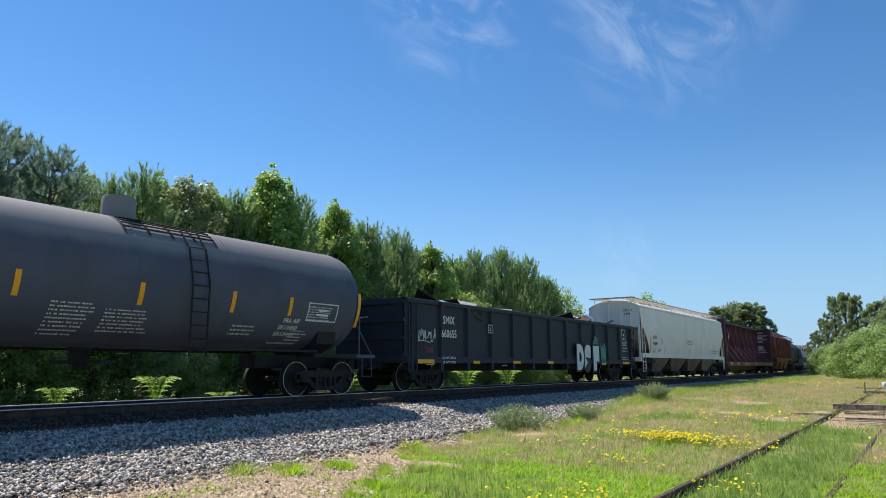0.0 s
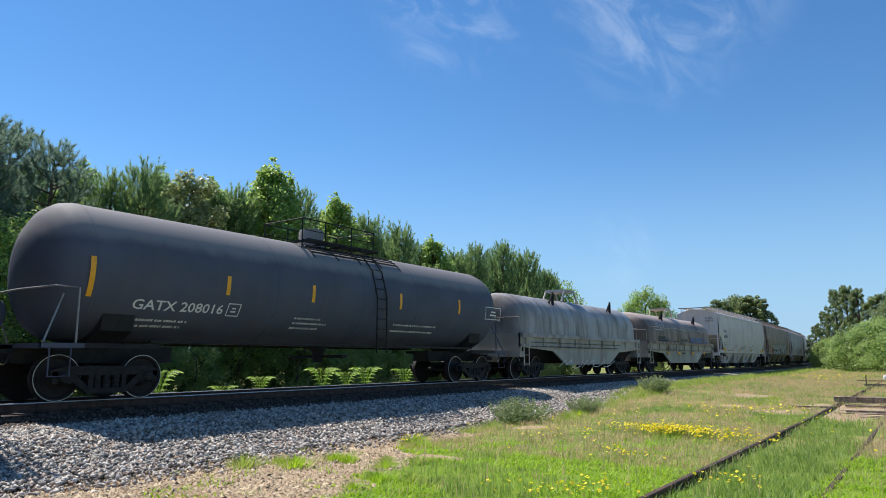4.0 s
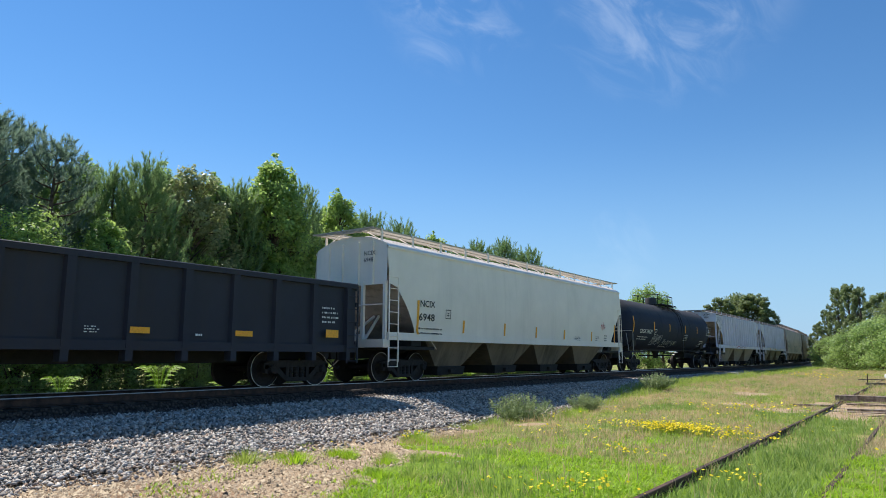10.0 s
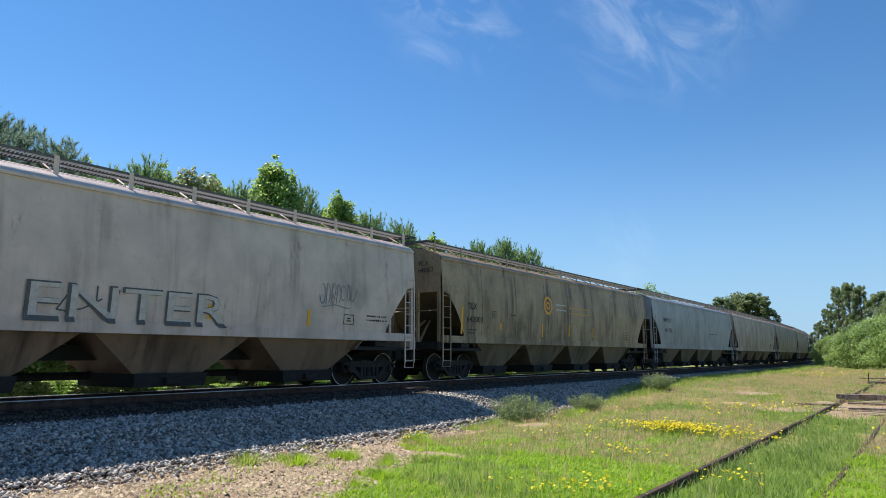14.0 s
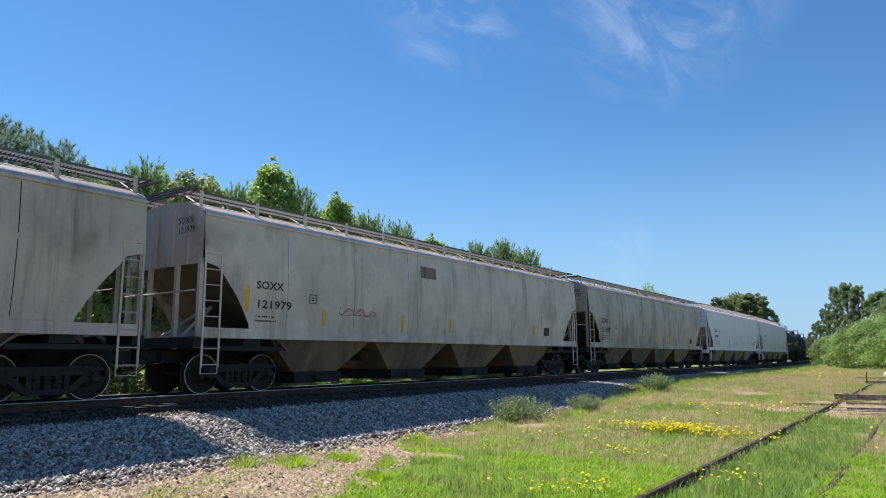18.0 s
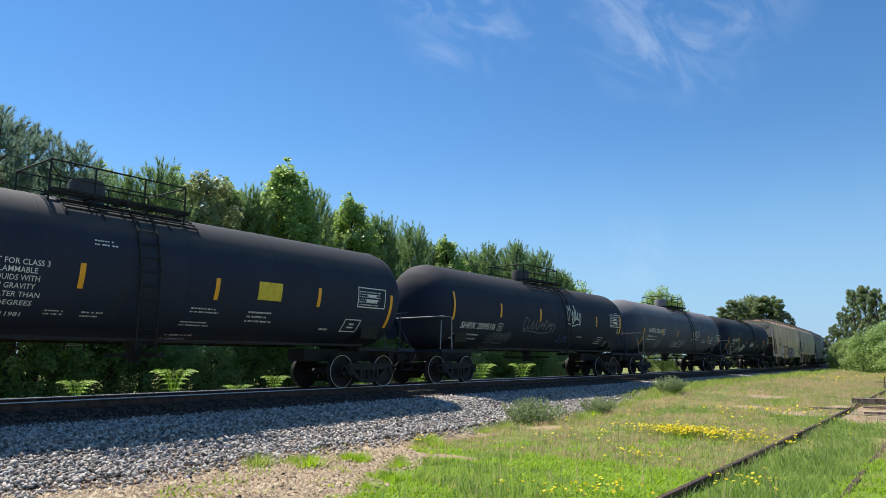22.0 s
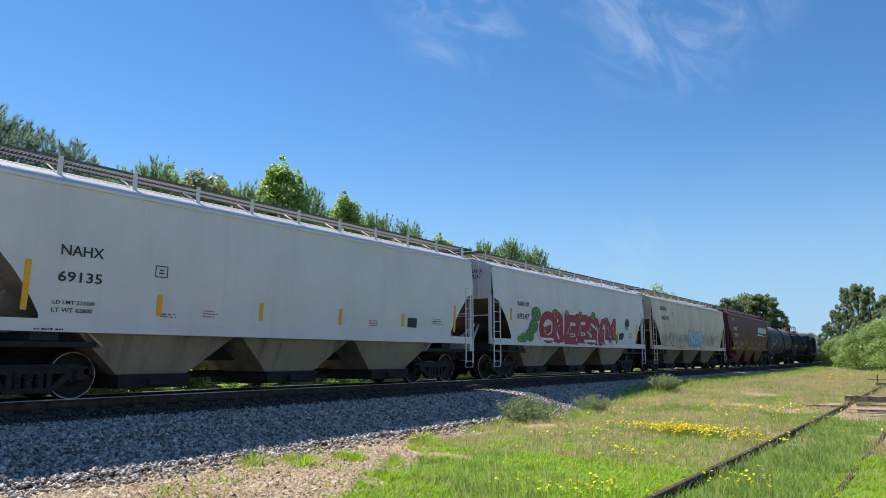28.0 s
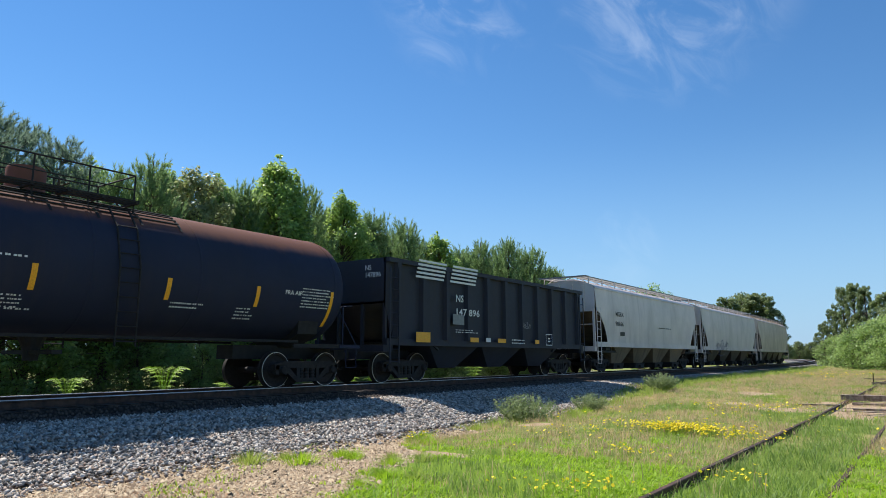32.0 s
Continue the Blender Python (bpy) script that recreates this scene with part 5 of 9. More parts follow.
def tank_car(left, right, label, mat, r=1.47, zc=2.66, dome=True, platform=True, dome_at=-0.4, treads=(-1.3, 2.5), ladder_at=1.12):
    """A tank car: shell with rounded heads, saddles, valve housing under a railed platform, ladders, end platforms."""
    car = start_car("tank_car", left, right, label, "tank car", (lambda z: math.sqrt(max(0.05, r * r - (z - zc) ** 2)), -0.62))
    h = (right - left) / 2
    t = h - 0.14
    prof = [(-t, 0.02), (-t + 0.01, r * 0.25), (-t + 0.06, r * 0.5), (-t + 0.16, r * 0.72), (-t + 0.32, r * 0.88), (-t + 0.52, r * 0.97), (-t + 0.75, r)]
    prof = prof + [(t * k / 3, r) for k in (-2, -1, 0, 1, 2)] + [(-w, q) for w, q in reversed(prof)]
    part("tank_shell", Shape().lathe(prof, "y", 48, (0, 0, zc)), mat, car, smooth=True)
    for y in (-t + 0.78, -t * 0.34, t * 0.05, t * 0.36, t - 0.80):
        s = Shape().lathe([(y - 0.03, r + 0.002), (y - 0.02, r + 0.008), (y + 0.02, r + 0.008), (y + 0.03, r + 0.002)], "y", 48, (0, 0, zc))
        part("weld_band", s, mat, car, smooth=True)
    for k in (-1, 1):
        e = k * h
        s = Shape()
        s.box(-0.33, 0.33, *sorted((e + k * 0.05, e - k * 3.4)), 0.74, 1.10)
        s.prism([(-1.15, 1.76), (-1.1, 1.40), (-0.4, 1.05), (0.4, 1.05), (1.1, 1.40), (1.15, 1.76), (0.8, 1.40), (-0.8, 1.40)], *sorted((e - k * 1.25, e - k * 1.95)), "y")
        part("stub_sill", s, SOOT, car)
        s = Shape()
        s.box(-1.50, 1.50, *sorted((e + k * 0.05, e - k * 0.75)), 1.03, 1.12)
        part("end_platform", s, mat, car)
        for x in (-1.45, 1.45):
            part("side_step", Shape().box(x - 0.03, x + 0.03, *sorted((e + k * 0.05, e - k * 2.4)), 1.03, 1.13), SOOT, car)
        s = Shape()
        s.tube([(1.45, e - k * 0.6, 1.12), (1.45, e - k * 0.6, 2.2), (1.40, e - k * 0.2, 2.22), (0.2, e - k * 0.02, 2.2), (-1.40, e - k * 0.2, 2.22), (-1.45, e - k * 0.6, 1.12)], 0.022, 6)
        s.tube([(1.42, e, 1.1), (1.1, e - k * 0.5, 2.2)], 0.02, 5)
        part("end_railing", s, GALV if k < 0 else mat, car)
        part("step", Shape().tube([(1.5, e - k * 0.1, 1.05), (1.5, e - k * 0.1, 0.5), (1.5, e - k * 0.5, 0.5), (1.5, e - k * 0.5, 1.05)], 0.018, 5), mat, car)
        part("handbrake", Shape().lathe([(0, 0.02), (0.02, 0.28), (0.05, 0.28), (0.07, 0.05)], "y", 14, (-0.8, e - k * 0.1 - 0.03, 1.75)), mat, car)
    if dome:
        part("valve_housing", Shape().lathe([(zc + r - 0.1, 0.37), (zc + r + 0.44, 0.37), (zc + r + 0.50, 0.34), (zc + r + 0.53, 0.1)], "z", 24, (0, dome_at, 0)), mat, car, smooth=True)
    if platform:
        top = zc + r
        s = Shape()
        d = dome_at + 0.4
        for x in (-1.0, -0.8, -0.6, 0.6, 0.8, 1.0):
            s.box(x - 0.03, x + 0.03, d - 1.5, d + 1.5, top - 0.02, top + 0.02)
        for y in (-1.45, -0.7, 0.0, 0.7, 1.45):
            s.box(-1.05, 1.05, d + y - 0.03, d + y + 0.03, top - 0.06, top - 0.02)
        tagged(part("dome_platform", s, SOOT, car), kind="stuff")
        s = Shape()
        for x in (-0.8, 0.8):
            for y in (-1.5, -0.6, 0.5, 1.5):
                s.tube([(x, d + y, top - 0.3), (x, d + y, top + 0.62)], 0.02, 5)
            s.tube([(x, d - 1.5, top + 0.62), (x, d + 1.5, top + 0.62)], 0.02, 5)
            s.tube([(x, d - 1.5, top + 0.3), (x, d + 1.5, top + 0.3)], 0.015, 5)
        for y in (-1.5, 1.5):
            s.tube([(-0.8, d + y, top + 0.62), (0.8, d + y, top + 0.62)], 0.02, 5)
        part("platform_railing", s, SOOT, car)
    for k in (1, -1):
        s = Shape()
        for y in (ladder_at - 0.22, ladder_at + 0.22):
            s.tube([(k * 1.52, y, 1.0), (k * (r + 0.06), y, zc), (k * (r + 0.03) * 0.87, y, zc + r * 0.55), (k * 0.9, y, zc + r * 0.86)], 0.022, 5)
        for j in range(9):
            z = 1.1 + 0.3 * j
            x = 1.54 if z < zc else math.sqrt(max(0.2, (r + 0.06) ** 2 - (z - zc) ** 2))
            s.tube([(k * x, ladder_at - 0.22, z), (k * x, ladder_at + 0.22, z)], 0.014, 4)
        part("ladder", s, SOOT, car)
        part("side_rail", Shape().box(*sorted((k * 1.34, k * 1.40)), -h + 2.2, h - 2.2, 1.16, 1.22), SOOT, car)
        s = Shape()
        y0, y1 = treads
        for q in range(5):
            y = y0 + (y1 - y0) * q / 4
            s.grid([[(k * (r + 0.012) * math.cos(a), y + d2, zc + (r + 0.012) * math.sin(a)) for a in (0.7 + 0.11 * w for w in range(8))] for d2 in (-0.03, 0.03)])
        for a in (0.86, 0.96, 1.06, 1.16):
            s.tube([(k * (r + 0.03) * math.cos(a), y0, zc + (r + 0.03) * math.sin(a)), (k * (r + 0.03) * math.cos(a), y1, zc + (r + 0.03) * math.sin(a))], 0.018, 4)
        part("tread_strip", s, SOOT, car)
    part("bottom_outlet", Shape().lathe([(0.72, 0.14), (1.0, 0.18), (1.25, 0.3)], "z", 14, (0, 0.0, 0)).box(-1.1, 1.1, -0.1, 0.1, 0.85, 0.93), SOOT, car)
    running_gear(car, h)
    return car, h


def gondola(left, right, label, mat, top=2.95, bottom=0.9, ribs=13, x=1.55):
    """An open gondola: ribbed sides with a top chord, ends, floor."""
    car = start_car("gondola_car", left, right, label, "gondola car", (lambda z: 1.575, 0.11))
    h = (right - left) / 2
    for k in (1, -1):
        part("side_wall", Shape().box(*sorted((k * 1.42, k * 1.47)), -h, h, bottom + 0.1, top - 0.1), mat, car)
        part("top_chord", Shape().prism([(k * 1.38, top - 0.14), (k * 1.58, top - 0.14), (k * 1.58, top - 0.02), (k * 1.55, top), (k * 1.38, top)], -h, h, "y"), mat, car)
        part("side_sill", Shape().box(*sorted((k * 1.40, k * 1.56)), -h, h, bottom, bottom + 0.2), mat, car)
        for r in range(ribs):
            y = -h + 0.35 + (2 * h - 0.7) * r / (ribs - 1)
            part("rib", Shape().prism([(k * 1.46, y - 0.13), (k * 1.57, y - 0.09), (k * 1.57, y + 0.09), (k * 1.46, y + 0.13)], bottom + 0.05, top - 0.13, "z").box(*sorted((k * 1.3, k * 1.55)), y - 0.08, y + 0.08, bottom - 0.22, bottom + 0.05), mat, car)
    for k in (-1, 1):
        e = k * h
        s = Shape().box(-1.45, 1.45, *sorted((e - k * 0.06, e)), bottom, top)
        wall = part("end_wall", s, mat, car)
        for z in (bottom + 0.25, bottom + 0.8, bottom + 1.35, top - 0.12):
            part("end_rib", Shape().box(-1.50, 1.50, *sorted((e, e + k * 0.10)), z - 0.06, z + 0.06), mat, wall)
        part("ladder", ladder_mesh(0.6, top - 0.2, 0.42), mat, car, at=pose(1.62, e - (0.47 if k > 0 else -0.05), 0))
        part("end_sill", Shape().box(-1.5, 1.5, *sorted((e - k * 0.3, e + k * 0.12)), 0.9, 1.12).box(-0.33, 0.33, *sorted((e - k * 2.5, e + k * 0.1)), 0.72, 1.0), mat, car)
    part("floor", Shape().box(-1.45, 1.45, -h, h, bottom, bottom + 0.1), SOOT, car)
    part("centre_sill", Shape().box(-0.28, 0.28, -h + 1.0, h - 1.0, 0.62, bottom), SOOT, car)
    running_gear(car, h, 1.75)
    return car, h


def centerbeam(left, right, label, mat):
    """An empty centre-beam flat car: bulkheads, deck, and an open truss along the middle."""
    car = start_car("centerbeam_flat_car", left, right, label, "flat car", (lambda z: 1.505, 0.01))
    h = (right - left) / 2
    part("deck", Shape().box(-1.45, 1.45, -h, h, 0.98, 1.12).box(1.36, 1.50, -h, h, 0.80, 1.14).box(-1.50, -1.36, -h, h, 0.80, 1.14), mat, car)
    for k in (-1, 1):
        e = k * h
        part("bulkhead", Shape().box(-1.34, 1.34, *sorted((e - k * 0.004, e - k * 0.10)), 1.13, 4.62).box(1.34, 1.50, *sorted((e, e - k * 0.42)), 1.145, 4.70).box(-1.50, -1.34, *sorted((e, e - k * 0.42)), 1.145, 4.70).box(-1.34, 1.34, *sorted((e, e - k * 0.42)), 4.62, 4.72), mat, car)
        part("end_sill", Shape().box(-1.5, 1.5, *sorted((e - k * 0.1, e + k * 0.15)), 0.86, 1.12).box(-0.33, 0.33, *sorted((e - k * 2.5, e + k * 0.1)), 0.70, 1.0), mat, car)
        part("ladder", ladder_mesh(0.6, 4.4, 0.42), mat, car, at=pose(1.56, e - (0.45 if k > 0 else -0.03), 0))
    part("top_chord", Shape().box(-0.38, 0.38, -h + 0.1, h - 0.1, 4.55, 4.72), mat, car)
    n = 18
    ys = [h - 1.10 - 1.22 * j for j in range(n)]
    for j, y in enumerate(ys):
        w = 0.10 if j % 2 else 0.07
        part("post", Shape().prism([(-0.34, 1.12), (0.34, 1.12), (0.20, 4.56), (-0.20, 4.56)], y - w, y - w + 0.02, "y").box(0.19, 0.22, y - w, y + w, 1.12, 4.56).box(-0.22, -0.19, y - w, y + w, 1.12, 4.56), mat, car)
        part("gusset", Shape().prism([(y - 0.28, 4.56), (y + 0.28, 4.56), (y + 0.12, 4.25), (y - 0.12, 4.25)], 0.10, 0.14), mat, car)
    for j in range(1, n - 2, 2):
        up = j > n / 2
        # lighter maroon than the car: the sunlit look of the braces is painted in
        part("brace", Shape().tube([(0.22, ys[j + 2 if up else j] + 0.05, 1.45), (0.22, ys[j if up else j + 2] - 0.05, 4.3)], 0.06, 4), MAROON, car)
        part("tie_down_strap", Shape().tube([(1.40, ys[j] + 0.4, 1.2), (0.36, ys[j] + (0.95 if up else -0.2), 2.6 if j % 4 else 2.9)], 0.012, 4), GALV, car)
    part("centre_panel", Shape().box(-0.05, 0.05, h - 1.1, h - 0.1, 1.12, 4.56), mat, car)
    part("cable_winch", Shape().lathe([(0, 0.05), (0.1, 0.05)], "x", 8, (1.42, h - 3.2, 1.05)), SOOT, car)

    def sign(at, lines):
        z = 4.25
        for size, text in lines:
            if text:
                me = word_mesh(text, WHITE_INK, 0.01)
                part("lettering", me, None, car, at=at(z) @ Matrix.Diagonal((size, size, 1, 1)))
                z -= size * 1.15
            else:
                s = Shape()
                for q in range(3):
                    s.face([at(z) @ Vector(c) for c in ((0, 0.06 * q, 0), (0.55, 0.06 * q, 0), (0.55, 0.06 * q + 0.035, 0), (0, 0.06 * q + 0.035, 0))])
                part("stencilled_data", s, WHITE_INK, car)
                z -= size

    inner = lambda x: lambda z: Matrix(((1, 0, 0, x), (0, 0, -1, h - 0.112), (0, 1, 0, z), (0, 0, 0, 1)))
    web = lambda z: Matrix(((0, 0, 1, 0.062), (1, 0, 0, h - 1.0), (0, 1, 0, z - 0.35), (0, 0, 0, 1)))
    sign(inner(0.15), ((0.20, ""), (0.13, "LOADING AND UNLOADING"), (0.13, "INSTRUCTION"), (0.2, ""), (0.2, "WARNING"), (0.55, ""), (0.2, ""), (0.2, ""), (0.16, "BETWEEN"), (0.16, "BULKHEADS")))
    sign(web, ((0.13, "LOADING AND"), (0.13, "UNLOADING"), (0.13, "INSTRUCTION"), (0.3, ""), (0.2, ""), (0.15, "EMPTY FIRST"), (0.2, ""), (0.2, ""), (0.25, ""), (0.2, "WARNING"), (0.2, ""), (0.2, "")))
    part("centre_sill", Shape().box(-0.3, 0.3, -h + 1.0, h - 1.0, 0.45, 1.0), mat, car)
    running_gear(car, h, 1.9)
    return car, h


def coil_car(left, right, label, mat, hood, rope=False):
    """A coil car: trough body with a deep belly and a rounded steel hood."""
    car = start_car("coil_car", left, right, label, "coil car", (lambda z: 1.53 if z < 1.9 else 1.455 if z < 2.36 else 1.437 * math.sqrt(max(0.02, 1 - ((z - 2.35) / 1.265) ** 2.35)), 0.02))
    h = (right - left) / 2
    for k in (1, -1):
        part("side_girder", Shape().prism([(-h, 1.75), (-h, 1.30), (-h + 2.9, 1.15), (-h + 4.2, 0.55), (h - 4.2, 0.55), (h - 2.9, 1.15), (h, 1.30), (h, 1.75)], *sorted((k * 1.38, k * 1.46))), mat, car)
        part("side_rail", Shape().box(*sorted((k * 1.36, k * 1.56)), -h, h, 1.70, 1.86).box(*sorted((k * 1.36, k * 1.50)), -h, h, 1.32, 1.40), hood, car)
        for j in range(9):
            y = -h + 0.4 + (2 * h - 0.8) * j / 8
            part("rib", Shape().box(*sorted((k * 1.44, k * 1.52)), y - 0.05, y + 0.05, 1.3, 1.75), mat, car)
    prof = []
    for j in range(15):
        a = math.pi * j / 14
        prof.append((1.42 * math.cos(a), 2.35 + 1.25 * max(0, math.sin(a)) ** 0.85))
    prof = [(1.44, 1.86)] + prof + [(-1.44, 1.86)]
    n = 12
    s = Shape()
    rows = [[(x * q, y, 1.86 + (z - 1.86) * q2) for x, z in prof] for y, q, q2 in [(-h + 0.1, 0.55, 0.5), (-h + 0.14, 0.82, 0.8), (-h + 0.3, 0.95, 0.95), (-h + 0.6, 1, 1)] + [(-h + 0.6 + (2 * h - 1.2) * j / n, 1, 1) for j in range(1, n)] + [(h - 0.6, 1, 1), (h - 0.3, 0.95, 0.95), (h - 0.14, 0.82, 0.8), (h - 0.1, 0.55, 0.5)]]
    s.grid(rows)
    s.face(rows[0][::-1]).face(rows[-1])
    part("hood", s, hood, car, smooth=True)
    for j in range(1, 10):
        y = -h + 0.2 + (2 * h - 0.4) * j / 10
        s = Shape().grid([[(x * 1.012, y + d, 1.86 + (z - 1.86) * 1.012) for x, z in prof] for d in (-0.035, 0.035)])
        part("hood_band", s, hood, car, smooth=True)
    if rope:
        pts = []
        for j in range(25):
            y = -h + 0.5 + (2 * h - 1.0) * j / 24
            z = 2.72 + 0.03 * math.sin(j * 0.8) - 0.012 * (j % 3)
            pts.append((SIDES[-1][0](z) + 0.035, y, z))
        part("tie_rope", Shape().tube(pts, 0.016, 5), DUSTY_ROPE, car, "pale rope stretched along the hood")
    s = Shape()
    for y in (-0.9, 0.9):
        s.tube([(-0.5, y, 3.55), (-0.5, y * 0.6, 4.1), (0.5, y * 0.6, 4.1), (0.5, y, 3.55)], 0.06, 5)
    s.box(-0.5, 0.5, -0.6, 0.6, 4.06, 4.18)
    part("lifting_bracket", s, hood, car)
    for y in (-h * 0.45, h * 0.55):
        part("stacking_post", Shape().tube([(0.95, y - 0.2, 3.2), (1.1, y, 3.75)], 0.05, 5).tube([(0.95, y + 0.2, 3.2), (1.1, y, 3.75)], 0.05, 5).tube([(1.1, y, 3.2), (1.1, y, 3.8)], 0.05, 5), SOOT, car)
    for k in (-1, 1):
        e = k * h
        part("end_wall", Shape().box(-1.45, 1.45, *sorted((e, e - k * 0.1)), 1.0, 1.86).box(-1.5, 1.5, *sorted((e - k * 0.2, e + k * 0.14)), 0.9, 1.12).box(-0.33, 0.33, *sorted((e - k * 2.5, e)), 0.7, 1.0), mat, car)
        part("ladder", ladder_mesh(0.55, 1.9, 0.42), mat, car, at=pose(1.58, e - (0.5 if k > 0 else -0.05), 0))
        part("railing", Shape().tube([(1.4, e - k * 0.05, 1.86), (1.4, e - k * 0.05, 2.5), (-1.4, e - k * 0.05, 2.5), (-1.4, e - k * 0.05, 1.86)], 0.02, 5), mat, car)
    part("trough", Shape().prism([(-1.4, 1.6), (-0.5, 0.8), (0.5, 0.8), (1.4, 1.6), (1.4, 1.5), (0.5, 0.62), (-0.5, 0.62), (-1.4, 1.5)], -h + 0.2, h - 0.2, "y"), SOOT, car)
    running_gear(car, h, 1.6)
    return car, h


def coal_hopper(left, right, label, mat, top=3.8, sill=1.24):
    """An open-top hopper with deep ribs and three bays."""
    car = start_car("open_top_hopper_car", left, right, label, "hopper car", (lambda z: 1.605, 0.01))
    h = (right - left) / 2
    for k in (1, -1):
        part("side_wall", Shape().prism([(-h, top - 0.1), (-h, 2.3), (-h + 0.4, sill), (h - 0.4, sill), (h, 2.3), (h, top - 0.1)], *sorted((k * 1.40, k * 1.46))), mat, car)
        part("top_chord", Shape().box(*sorted((k * 1.38, k * 1.60)), -h, h, top - 0.14, top), mat, car)
        part("side_sill", Shape().box(*sorted((k * 1.42, k * 1.54)), -h, h, sill - 0.1, sill + 0.1), mat, car)
        for r in range(11):
            y = -h + 0.5 + (2 * h - 1.0) * r / 10
            part("rib", Shape().prism([(k * 1.45, y - 0.14), (k * 1.60, y - 0.09), (k * 1.60, y + 0.09), (k * 1.45, y + 0.14)], sill + 0.1, top - 0.13, "z"), mat, car)
    for k in (-1, 1):
        e = k * h
        part("end_wall", Shape().box(-1.45, 1.45, *sorted((e, e - k * 0.06)), 2.4, top).hexa([(-1.4, e, 2.4), (1.4, e, 2.4), (1.4, e - k * 2.8, 1.0), (-1.4, e - k * 2.8, 1.0)], [(-1.4, e, 2.46), (1.4, e, 2.46), (1.4, e - k * 2.8, 1.06), (-1.4, e - k * 2.8, 1.06)]), mat, car)
        s = Shape().box(-1.5, 1.5, *sorted((e - k * 0.3, e + k * 0.12)), 0.95, 1.15).box(-0.33, 0.33, *sorted((e - k * 2.6, e + k * 0.1)), 0.72, 1.0)
        for x in (-1.4, -0.5, 0.5, 1.4):
            s.box(x - 0.05, x + 0.05, *sorted((e - k * 0.08, e)), 1.1, 2.5)
        part("end_frame", s, mat, car)
        part("ladder", ladder_mesh(0.6, top - 0.3, 0.42), mat, car, at=pose(1.62, e - (0.46 if k > 0 else -0.04), 0))
    pitch = (2 * h - 4.4) / 3
    for b in range(3):
        c = -h + 2.2 + pitch * (b + 0.5)
        part("discharge_bay", Shape().hexa([(-1.0, c - 0.5, 0.42), (1.0, c - 0.5, 0.42), (1.0, c + 0.5, 0.42), (-1.0, c + 0.5, 0.42)], [(-1.42, c - pitch / 2, sill), (1.42, c - pitch / 2, sill), (1.42, c + pitch / 2, sill), (-1.42, c + pitch / 2, sill)]), mat, car)
    part("floor", Shape().box(-1.42, 1.42, -h + 2.0, h - 2.0, sill, sill + 0.06), SOOT, car)
    part("centre_sill", Shape().box(-0.28, 0.28, -h + 1.0, h - 1.0, 0.74, 1.06), SOOT, car)
    running_gear(car, h)
    return car, h


# ---- paint on the sides: words, reflectors, placards, spray paint ----
def ink(name, rgb):
    return plain(name, rgb, 0.65, 0, 0.15, 9, bump=0)


RED_INK, BLUE_INK, NAVY_INK = ink("red_spray", (0.42, 0.025, 0.05)), ink("blue_spray", (0.10, 0.22, 0.55)), ink("navy_spray", (0.025, 0.035, 0.12))
TEAL_INK, PURPLE_INK, PINK_INK = ink("teal_spray", (0.12, 0.42, 0.38)), ink("purple_spray", (0.16, 0.06, 0.22)), ink("pink_spray", (0.62, 0.30, 0.42))
DUSTY_ROPE = ink("pale_rope", (0.55, 0.50, 0.44))
GREEN_INK, GREENISH_INK, FLAME_INK = ink("green_spray", (0.05, 0.20, 0.05)), ink("lime_spray", (0.30, 0.48, 0.12)), ink("orange_spray", (0.62, 0.22, 0.07))
PALE_INK, PALEBLUE_INK, MUTED = ink("pale_grey_spray", (0.50, 0.51, 0.54)), ink("pale_blue_spray", (0.42, 0.54, 0.62)), ink("muted_pink_stencil", (0.42, 0.30, 0.32))
HOODLOGO, TANPATCH, PATCHGREY = ink("dark_emblem_paint", (0.045, 0.045, 0.055)), ink("tan_primer", (0.50, 0.47, 0.40)), ink("grey_repaint", (0.36, 0.40, 0.43))
YPLATE, GREYSPOT, ORANGE_FILL = ink("yellow_placard", (0.70, 0.52, 0.04)), ink("grey_repaint_spot", (0.25, 0.26, 0.26)), ink("peach_spray", (0.78, 0.45, 0.22))
VIOLET_INK, LILAC_INK, PEACH_INK = ink("violet_spray", (0.11, 0.075, 0.24)), ink("lilac_white_spray", (0.80, 0.68, 0.74)), ink("pale_peach_spray", (0.86, 0.62, 0.40))
MOSS_INK = ink("moss_green_spray", (0.17, 0.24, 0.11))
DUSTY_INK = ink("dusty_white_spray", (0.56, 0.50, 0.46))
PALE_WHITE = ink("white_spray", (0.74, 0.72, 0.74))
AQUA_INK, PLUM_INK = ink("aqua_spray", (0.30, 0.50, 0.50)), ink("plum_spray", (0.34, 0.13, 0.28))
RUSTY = ink("rusty_orange_spray", (0.30, 0.085, 0.03))
CRIMSON_INK = ink("crimson_spray", (0.36, 0.035, 0.06))
GREYBLACK = ink("sooty_spray", (0.10, 0.10, 0.105))
LETTERS, PEN = {}, {}
ORDER = ("tank1 smix nclx beam itf gatx1 coil1 coil2 aokx tilx hkrx itf7 nsg ncix crgx atw at2 admx til2 mwcx x1 til3 soxa soxb equ1 equ2 cbtx shpx gatx crg7 "
         "prok cefx nah1 carg nah3 nah4 nah5 bnsf glnx gamx nsh mgrx y1 y2").split()


def on(key, back=0.0):
    """Choose the car that the next marks go on; back moves them towards its leading end."""
    i = ORDER.index(key)
    PEN["car"], PEN["half"] = TRAIN[i][0], TRAIN[i][2] / 2 + back
    PEN["side"], PEN["end"] = SIDES[i]


